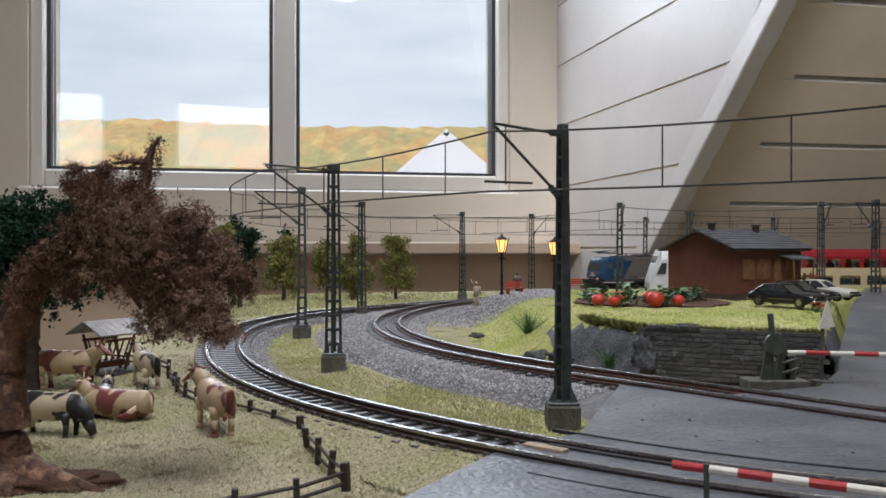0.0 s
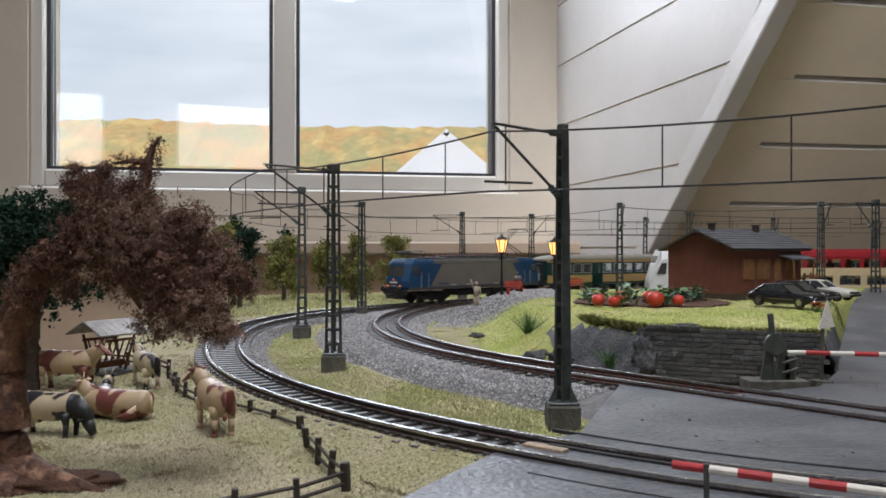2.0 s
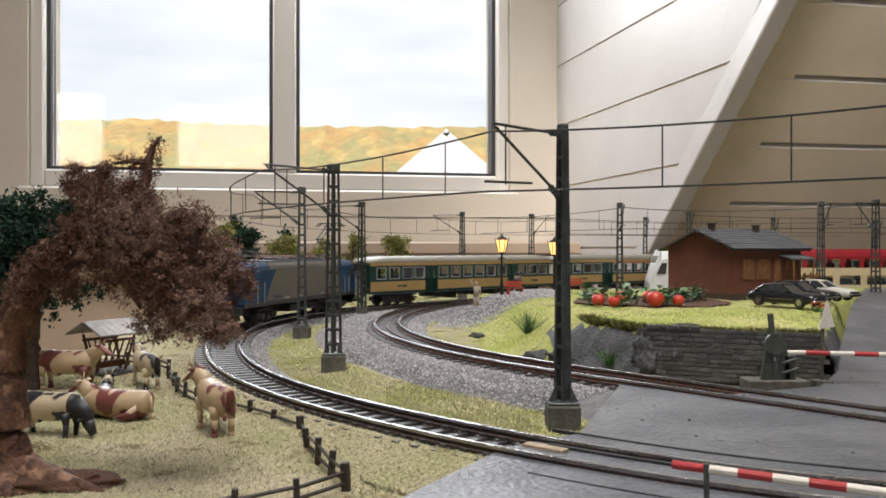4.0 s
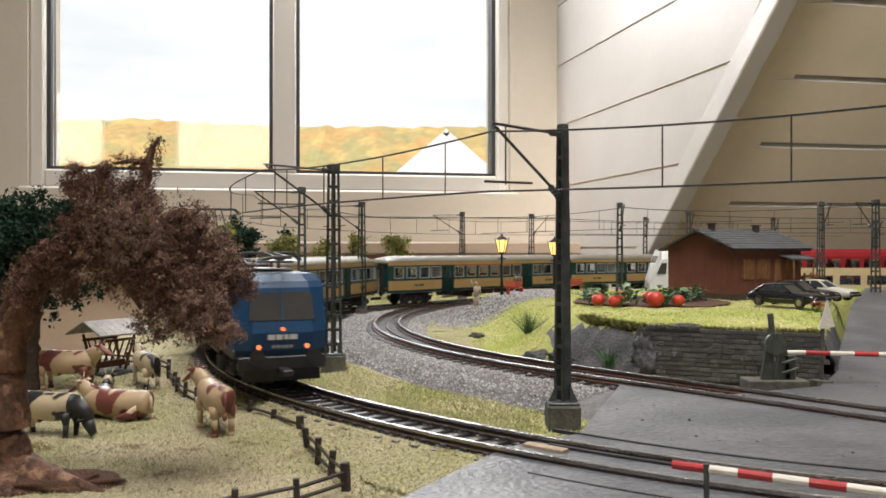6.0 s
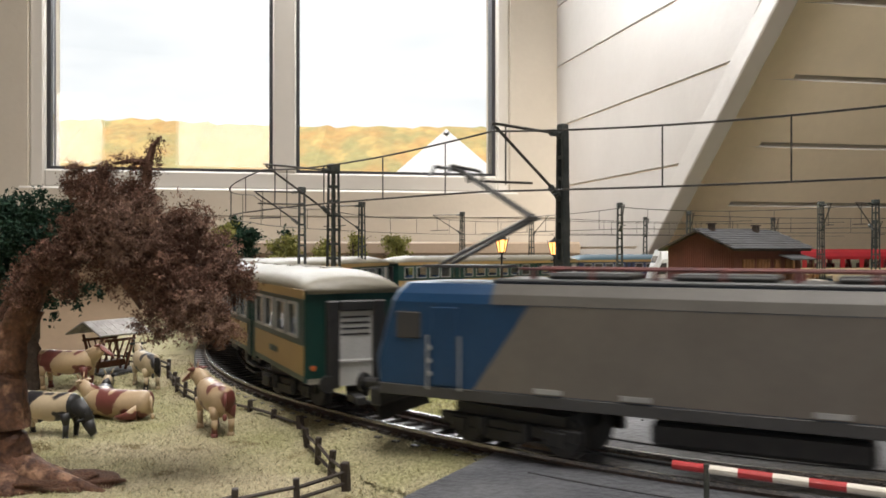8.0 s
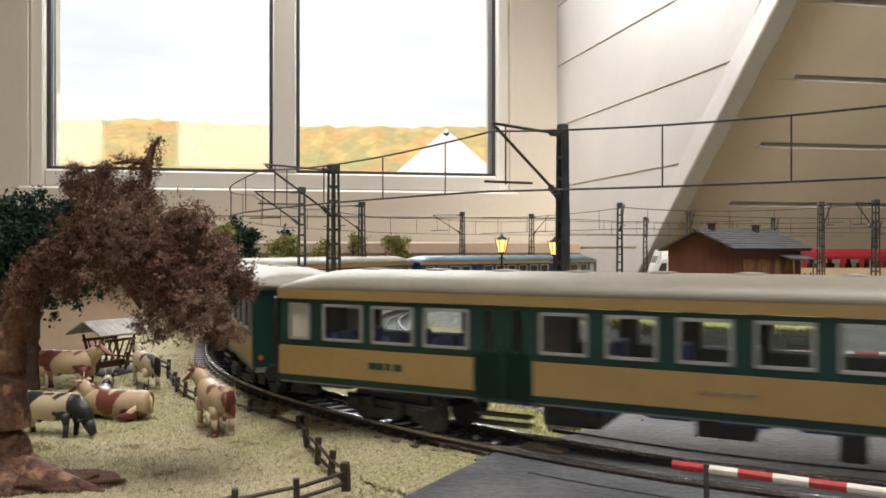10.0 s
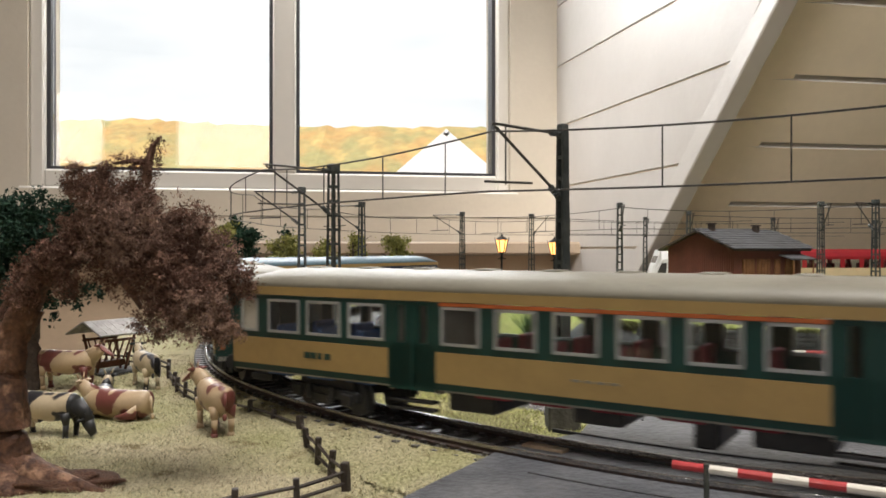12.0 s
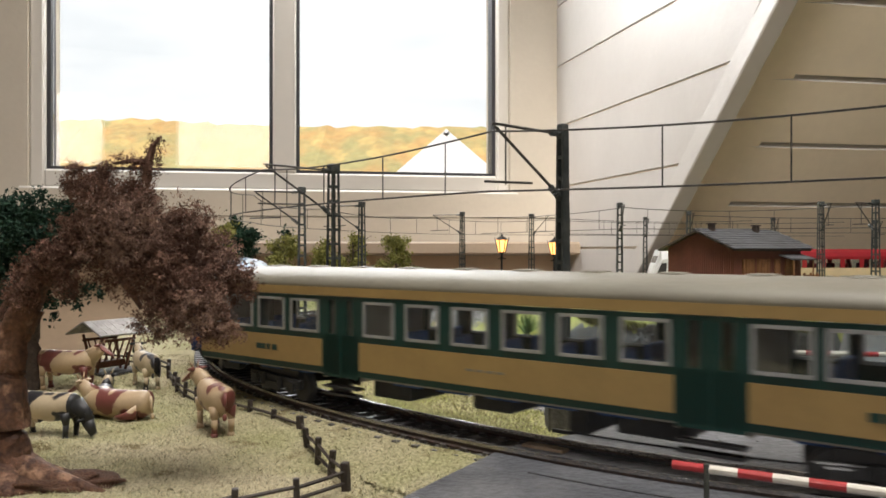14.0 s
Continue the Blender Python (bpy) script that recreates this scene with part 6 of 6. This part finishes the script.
def flakes(name, parent, material, blobs, count, size, label="", fuzz=0.9, seed=1, clump=0.0, long=1.0):
    """A crown: many small folded flakes scattered in a set of lobes (centre, radii)."""
    rng = np.random.default_rng(seed)
    vol = np.array([b[1][0] * b[1][1] * b[1][2] for b in blobs]) ** .75
    pick = rng.choice(len(blobs), count, p=vol / vol.sum())
    d = rng.normal(size=(count, 3))
    d /= np.linalg.norm(d, axis=1)[:, None]
    r = rng.uniform(0.15, 1, count) ** .45 * (1 + .22 * rng.normal(size=count) * fuzz)
    c = np.array([b[0] for b in blobs])[pick] + d * np.array([b[1] for b in blobs])[pick] * r[:, None]
    if clump:
        seats = c[:max(1, count // 45)]
        c = seats[rng.integers(0, len(seats), count)] + rng.normal(size=(count, 3)) * clump * rng.uniform(.4, 1.2, (count, 1))
    a1 = rng.normal(size=(count, 3))
    a1 /= np.linalg.norm(a1, axis=1)[:, None]
    a2 = np.cross(a1, rng.normal(size=(count, 3)))
    a2 /= np.linalg.norm(a2, axis=1)[:, None]
    a3 = np.cross(a1, a2)
    s = (size * rng.uniform(.5, 1.4, count))[:, None]
    v = np.stack([c - a1 * s * long, c + a2 * s * .6 / long + a3 * s * .3, c + a1 * s * long, c - a2 * s * .6 / long + a3 * s * .3, c + a3 * s * .55 / long], 1).reshape(-1, 3)
    k = np.arange(count)[:, None] * 5
    f = np.concatenate([k + np.array([0, 1, 4]), k + np.array([1, 2, 4]), k + np.array([2, 3, 4]), k + np.array([3, 0, 4])])
    me = bpy.data.meshes.new(name)
    me.from_pydata(v.tolist(), [], f.tolist())
    me.materials.append(material)
    ob = new(name, me)
    ob.parent = parent
    return tagged(ob, label)


def limb(bm, pts, seg=10):
    """A knotty tapered limb through (point, radius)."""
    loops = []
    for i, (p, r) in enumerate(pts):
        p = Vector(p)
        d = (Vector(pts[min(i + 1, len(pts) - 1)][0]) - Vector(pts[max(i - 1, 0)][0])).normalized()
        q = d.to_track_quat("Z", "Y").to_matrix()
        loops.append([bm.verts.new(p + q @ Vector((math.cos(a), math.sin(a), 0)) * r * (1 + .18 * noise.noise((math.cos(a) * 2, math.sin(a) * 2, i * .35 + p.x * 40)) + .22 * noise.noise((math.cos(a) * 4.5, math.sin(a) * 4.5, i * .12)))) for a in [2 * math.pi * j / seg for j in range(seg)]])
    for a, b in zip(loops[:-1], loops[1:]):
        for j in range(seg):
            bm.faces.new((a[j], a[(j + 1) % seg], b[(j + 1) % seg], b[j]))
    bm.faces.new(loops[0][::-1]), bm.faces.new(loops[-1])
    return bm


def ease(pts, n=5):
    """Finer points between the given ones."""
    out = []
    for (p, r), (q, s) in zip(pts[:-1], pts[1:]):
        for i in range(n):
            u_ = i / n
            out.append((Vector(p).lerp(Vector(q), u_), r + (s - r) * u_))
    return out + [(Vector(pts[-1][0]), pts[-1][1])]


# gnarled tree with withered brown foliage at the edge of the pasture
TX, TY = -0.1140, 0.2110
old = thing("gnarled_tree", "gnarled tree with withered brown foliage beside the pasture", "tree", pose(TX, TY, 0))
trunk = limb(nb(), ease([((0, 0, -.002), .0088), ((0, 0, .003), .0058), ((.0001, 0, .014), .0043), ((-.0008, .001, .028), .0040), ((.0003, .001, .038), .0040), ((.004, .002, .046), .0036)], 8), 28)
part("trunk", trunk, BARK, old, smooth=True)
for a, ln in ((-.3, .030), (.25, .018), (-1.1, .014), (2.4, .014), (3.6, .012)):
    part("root", limb(nb(), ease([((0, 0, .005), .0045), ((ln * .4 * math.cos(a), ln * .4 * math.sin(a), .0022), .0032), ((ln * math.cos(a), ln * math.sin(a), -.0005), .0010)]), 8), BARK, old, smooth=True)
for pts in ([((.001, .001, .040), .0042), ((.005, .002, .052), .0036), ((.014, .004, .060), .0028), ((.024, .003, .063), .0022), ((.034, .0, .060), .0014), ((.046, -.002, .054), .0007)],
            [((.014, .004, .060), .0024), ((.019, .006, .070), .0017), ((.0225, .005, .079), .0010), ((.0245, .003, .084), .0005)],
            [((.024, .003, .063), .0020), ((.033, .008, .068), .0014), ((.041, .010, .064), .0008)],
            [((.024, .003, .063), .0020), ((.031, -.005, .055), .0013), ((.037, -.006, .046), .0006)]):
    part("branch", limb(nb(), ease(pts, 4), 8), BARK, old, smooth=True)

bm = nb()
bmesh.ops.create_icosphere(bm, subdivisions=4, radius=1)
for v in bm.verts:
    q = v.co.copy()
    k = 1 + .35 * noise.noise(q * 2.0) + .15 * noise.noise(q * 6)
    v.co = Vector((q.x * .021 * k + .008, q.y * .009 * k - .002, q.z * .0030 * k))
mound = link("earth_mound", bm, SOIL, None, True)
mound.matrix_basis = pose(TX, TY, 0)
tagged(mound, "low brown earth mound at the foot of the tree", "earth", "", "structure")


def sight(x, y, d=0.0):  # crown lobes by bearing and height as seen from the eye
    s = (TY + d) / 1420
    return ((x - 784) * s - TX, d, EYE + (440 - y) * s)


def lobe(x, y, r, d=0.0, ry=None):
    s = TY / 1420
    return (sight(x, y, d), (r * s * 1.15, (ry or r) * s * .9, r * s * 1.05))


flakes("crown", old, LEAFBR, [lobe(205, 385, 62), lobe(165, 340, 40), lobe(240, 345, 32), lobe(262, 300, 15), lobe(268, 275, 14), lobe(278, 252, 9), lobe(128, 300, 12), lobe(125, 330, 16), lobe(215, 285, 9), lobe(140, 305, 16), lobe(180, 300, 20), lobe(235, 290, 14), lobe(150, 420, 45), lobe(300, 425, 58, .006),
                               lobe(355, 455, 48, .008), lobe(270, 480, 55, -.004), lobe(340, 530, 50, -.006), lobe(290, 560, 42, -.006), lobe(405, 500, 38, .004), lobe(200, 460, 45), lobe(385, 585, 22, -.008), lobe(100, 462, 34, .004), lobe(50, 505, 30, .004), lobe(20, 550, 26, .003), lobe(120, 500, 26, -.004), lobe(62, 478, 26, -.005), lobe(90, 452, 28, -.005), lobe(30, 525, 22, -.005), lobe(330, 395, 30, .006)],
       90000, .00036, "withered dark brown foliage", 1.0, 3, .0011, 1.5)
flakes("outer_foliage", old, LEAFPK, [lobe(330, 420, 62, .006), lobe(390, 470, 52, .006), lobe(430, 500, 26, .006), lobe(350, 560, 52, -.008), lobe(400, 595, 26, -.008), lobe(230, 410, 66, -.006)],
       26000, .00034, "paler brown foliage tips", 1.0, 4, .0010, 1.5)
# bare dead spur at the top
part("spur", limb(nb(), ease([((sight(258, 320)), .0014), (sight(264, 280), .0010), (sight(272, 255), .0008), (sight(285, 240), .0003)]), 7), LEAFBR, old)
part("spur", limb(nb(), ease([((sight(262, 285)), .0011), (sight(235, 283), .0008), (sight(200, 288), .0003)]), 7), LEAFBR, old)


def tree(x, y, h, blobs, leafm, label, count, size, seed, trunk_r=.0016):
    t = thing("tree", label, "tree", pose(x, y, 0))
    part("trunk", limb(nb(), ease([((0, 0, -.002), trunk_r * 1.6), ((0, 0, h * .25), trunk_r), ((.001, 0, h * .6), trunk_r * .7), ((0, .001, h * .92), trunk_r * .3)]), 8), BARKD, t, smooth=True)
    rnd = random.Random(seed)
    for k in range(7):
        a, z = rnd.uniform(0, 6.28), h * rnd.uniform(.25, .75)
        ln = h * rnd.uniform(.12, .28)
        part("branch", limb(nb(), ease([((0, 0, z), trunk_r * .5), ((ln * math.cos(a), ln * math.sin(a), z + ln * .6), trunk_r * .15)], 3), 6), BARKD, t)
    flakes("crown", t, leafm, blobs, count, size, "", .8, seed, size * 1.9)
    return t


def cluster(seed, n, w, z0, z1, r, taper=0.4):
    rnd = random.Random(seed)
    out = []
    for i in range(n):
        u_ = rnd.random()
        k = w * (1 - taper * abs(u_ - .35) * 1.6)
        a = rnd.uniform(0, 6.28)
        out.append(((k * math.cos(a) * rnd.random() ** .5, k * math.sin(a) * rnd.random() ** .5, z0 + (z1 - z0) * u_), (r * rnd.uniform(.7, 1.3),) * 3))
    return out


tree(-.1800, .352, .090, cluster(5, 36, .029, .036, .078, .0095, .3), LEAFDK, "dense dark green deciduous tree at the edge", 26000, .0009, 5, .003)
tree(-.2150, .850, .098, cluster(6, 20, .018, .035, .090, .0095, .3), LEAFDK, "dark green tree near the window sill", 4000, .0018, 6)
tree(-.2240, .800, .088, cluster(7, 18, .016, .030, .080, .008, .3), LEAFOL, "olive green tree beside a darker tree", 3000, .0016, 7)
tree(-.1900, .955, .086, cluster(8, 24, .019, .014, .078, .0080, .4), LEAFOL, "slender olive green tree at the back", 4500, .0018, 8)
tree(-.1960, .990, .090, cluster(9, 8, .024, .055, .086, .0045, .1), LEAFDK, "sparse dark green tree at the back", 420, .0020, 9)
tree(-.1390, .960, .073, cluster(10, 20, .017, .016, .066, .0075, .4), LEAFOL, "olive green tree at the back", 3600, .0018, 10)
tree(-.1090, .965, .086, cluster(11, 24, .018, .014, .078, .0080, .4), LEAFOL, "slender olive green tree at the back", 4500, .0018, 11)
tree(-.0575, .975, .080, cluster(12, 24, .0215, .018, .074, .0080, .5), LEAFOL, "bushy olive green tree at the back", 4200, .0018, 12)

# ---- tufts ----
TUFT = mat("tuft_green", (0.055, 0.13, 0.035), (0.09, 0.17, 0.06), 0.7, scale=200, bump=0.0, rand=0.3)


def blades(name, pts, heights, width, material, label, category, lean=0.5, seed=1, kind="stuff", parent=None):
    """Many single grass blades standing at pts."""
    rng = np.random.default_rng(seed)
    p = np.asarray(pts)
    n = len(p)
    a = rng.uniform(0, 2 * np.pi, n)
    b = rng.uniform(0, 2 * np.pi, n)
    h = np.asarray(heights)
    w = width * rng.uniform(.6, 1.3, n)
    side = np.stack([np.cos(a) * w, np.sin(a) * w, np.zeros(n)], 1)
    tip = p + np.stack([np.cos(b) * h * lean * rng.random(n), np.sin(b) * h * lean * rng.random(n), h], 1)
    v = np.stack([p - side, p + side, tip], 1).reshape(-1, 3)
    f = np.arange(3 * n).reshape(-1, 3)
    me = bpy.data.meshes.new(name)
    me.from_pydata(v.tolist(), [], f.tolist())
    me.materials.append(material)
    ob = new(name, me)
    ob.parent = parent
    return tagged(ob, label, category, "", kind) if parent is None else tagged(ob, label)


rng = np.random.default_rng(7)
for x, y, hh, n, lab in ((.0520, .487, .0165, 130, "tall green grass tuft on the slope"), (.2300, .492, .0060, 90, "low green tuft with small red flowers"), (.0830, .396, .0101, 150, "olive grass tuft at the foot of the bank")):
    tt = thing("grass_tuft", lab, "grass tuft", pose(x, y, hill(x, y) - .001))
    th = rng.uniform(0, 6.28, n)
    blades("blade_cluster", np.stack([np.cos(th) * .0022 * rng.random(n), np.sin(th) * .0022 * rng.random(n), np.zeros(n)], 1), hh * rng.uniform(.55, 1.1, n), .00028, TUFT, "", "", 1.3, 3, "", tt)
    if hh < .01:
        bm = nb()
        for k in range(26):
            box(bm, *(lambda a, b, c: (a, a + .0009, b, b + .0009, c, c + .0009))(rng.uniform(-.006, .006), rng.uniform(-.003, .003), rng.uniform(.004, .0068)))
        part("flowers", bm, ORANGE, tt, "tiny orange-red flowers")

# ---- loose stuff: stones of the ballast, grass fibres ----


def pebbles(name, pts, size, label, seed):
    rng = np.random.default_rng(seed)
    p = np.asarray(pts)
    n = len(p)
    base = np.array([(1, 0, 0), (-1, 0, 0), (0, 1, 0), (0, -1, 0), (0, 0, 1), (0, 0, -.6)], float)
    s = size * rng.uniform(.5, 1.35, (n, 1, 1)) * rng.uniform(.65, 1.2, (n, 6, 3))
    a = rng.uniform(0, 6.28, n)
    v = base[None] * s
    x, y = v[..., 0].copy(), v[..., 1].copy()
    c, d = np.cos(a)[:, None], np.sin(a)[:, None]
    v[..., 0], v[..., 1] = x * c - y * d, x * d + y * c
    v += rng.normal(size=v.shape) * size * .15
    v = (v + p[:, None]).reshape(-1, 3)
    k = np.arange(n)[:, None] * 6
    f = np.concatenate([k + np.array(t) for t in ((0, 2, 4), (2, 1, 4), (1, 3, 4), (3, 0, 4), (2, 0, 5), (1, 2, 5), (3, 1, 5), (0, 3, 5))])
    me = bpy.data.meshes.new(name)
    me.from_pydata(v.tolist(), [], f.tolist())
    me.materials.append(STONE)
    return tagged(new(name, me), label, "gravel", "", "stuff")


def bed_height(o, inner, outer, fall=.012):
    return float(np.interp(o, [-outer - fall, -outer, -outer * .55 - .006, inner, inner + .012], [-.002, .0026, .0040, .0038, -.002]))


def along_track(line, s0, s1, inner, outer, n, seed, fall=.012):
    rng = np.random.default_rng(seed)
    out = []
    s = rng.uniform(s0, s1, n)
    o = rng.uniform(-outer - fall, inner + .012, n)
    X, Y, T = (np.interp(s, line[:, 0], line[:, i]) for i in (1, 2, 3))
    for xx, yy, tt, oo, ss in zip(X, Y, T, o, s):
        if abs(oo) < .0155 and rng.random() < (.75 if abs(oo) < .013 else .3):
            continue
        if line is LINE2 and 0.675 < ss or line is LINE1 and ss > 3.0:
            continue
        z = bed_height(oo, inner, outer, fall)
        x, y = xx - oo * math.sin(tt), yy + oo * math.cos(tt)
        if z > -.0008:
            out.append((x, y, min(z + .0003, .0040) if abs(oo) < .016 else z + .0004 + .0004 * noise.noise((x * 80, y * 80, 0))))
    return out


pebbles("ballast_stones", along_track(LINE1, 2.05, 3.05, .017, .0138, 26000, 1, .0022), .0005, "fine grey ballast stones along the outer track", 1)
pebbles("ballast_stones", along_track(LINE2, 0.0, 0.70, .02, .042, 46000, 2), .00055, "fine grey ballast stones along the inner track", 2)
yard = []
while len(yard) < 7000:
    x, y = rng.uniform(-.02, .13), rng.uniform(.64, .90)
    if inside(SKIRT, x, y) and x < 0.115 - 0.25 * max(0, 0.72 - y):
        yard.append((x, y, hill(x, y) + .0002))
pebbles("yard_gravel", yard, .0009, "grey gravel of the platform by the lamps", 3)


def within(poly, xs, ys):
    hit = np.zeros(len(xs), bool)
    for (x0, y0), (x1, y1) in zip(poly, poly[1:] + poly[:1]):
        if y0 != y1:
            hit ^= ((y0 > ys) != (y1 > ys)) & (xs < (x1 - x0) * (ys - y0) / (y1 - y0) + x0)
    return hit


def gaps(line, xs, ys):
    """Signed distance of many points from a line, positive to its left."""
    l = line[::4]
    i = ((l[None, :, 1] - xs[:, None]) ** 2 + (l[None, :, 2] - ys[:, None]) ** 2).argmin(1)
    return -np.sin(l[i, 3]) * (xs - l[i, 1]) + np.cos(l[i, 3]) * (ys - l[i, 2])


def grass_points(n, box_, ok, height, seed):
    rng = np.random.default_rng(seed)
    out = []
    while len(out) < n:
        xs, ys = rng.uniform(box_[0], box_[1], 6000), rng.uniform(box_[2], box_[3], 6000)
        m = ok(xs, ys)
        out += [(x, y, height(x, y)) for x, y in zip(xs[m], ys[m])]
    return np.array(out[:n])


def clear_of_tracks(x, y):
    a, b = gaps(LINE1, x, y), gaps(LINE2, x, y)
    return ((a < -.0118) | (a > .024)) & ((b < -.053) | (b > .030))


ROADL = [(-0.05, 0.10), (-0.011, 0.174), (0.0165, 0.2215), (0.041, 0.240), (0.0723, 0.327), (0.100, 0.300), (0.151, 0.322), (0.8, 0.36), (0.8, 0.02), (-0.05, 0.02)]
near = grass_points(75000, (-.176, .03, .12, .46), lambda x, y: within(BOARD, x, y) & clear_of_tracks(x, y) & ~within(ROADL, x, y) & ~within(SKIRT, x, y), lambda x, y: max(rough_ground(x, y), verge(x, y)), 11)
blades("meadow_grass", near - np.array([0, 0, .0004]), np.random.default_rng(1).uniform(.0006, .0016, len(near)), .00020, BLADE_DRY, "short dry yellow-green grass fibres", "grass", 1.9, 21)
mid = grass_points(26000, (-.16, .09, .22, .75), lambda x, y: clear_of_tracks(x, y) & ~within(ROADL, x, y) & ~within(SKIRT, x, y) & (gaps(LINE1, x, y) > 0), rough_ground, 12)
blades("strip_grass", mid - np.array([0, 0, .0004]), np.random.default_rng(2).uniform(.0006, .0017, len(mid)), .00026, BLADE, "short yellow-green grass fibres between the tracks", "grass", 1.9, 22)
far = grass_points(14000, (-.33, .06, .72, 1.12), lambda x, y: within(BOARD, x, y) & clear_of_tracks(x, y) & (gaps(LINE1, x, y) < 0), rough_ground, 13)
blades("back_grass", far, np.random.default_rng(3).uniform(.001, .003, len(far)), .0006, BLADE, "yellow-green grass along the back edge", "grass", 1.1, 23)


def steep(x, y):
    e = .003
    return math.hypot(hill(x + e, y) - hill(x - e, y), hill(x, y + e) - hill(x, y - e)) / (2 * e) > .55 and y < .47 and x > .058


def on_hill(x, y):
    m = within(SKIRT, x, y) & ~((y > 0.66) & (x < 0.115 - 0.25 * np.maximum(0, 0.72 - y))) & ~within(cols[:-1], x, y)
    for i in np.nonzero(m & (y < .48))[0]:
        m[i] = not steep(x[i], y[i])
    return m & ((x < .178) | (y - .372 > (x - .176) * 1.85))


top = grass_points(30000, (-.012, .355, .38, .80), on_hill, hill, 14)
blades("hill_grass", top - np.array([0, 0, .0004]), np.random.default_rng(4).uniform(.0007, .0018, len(top)), .0003, BLADE, "bright yellow-green static grass on the embankment", "grass", 1.8, 24)
lip = grass_points(4500, (.05, .17, .35, .46), lambda x, y: np.array([(-.0025 if p < .098 else .0) < edge_gap(PLATEAU, p, q) < .003 and q < .45 for p, q in zip(x, y)]), hill, 15)
MOSS = mat("moss_olive", (0.15, 0.15, 0.03), (0.10, 0.095, 0.025), 0.9, scale=200, bump=0.0, rand=0.4)
blades("lip_moss", lip, np.random.default_rng(5).uniform(.0015, .0035, len(lip)), .0005, MOSS, "olive moss hanging over the rock edge", "moss", 1.8, 25)


motions()
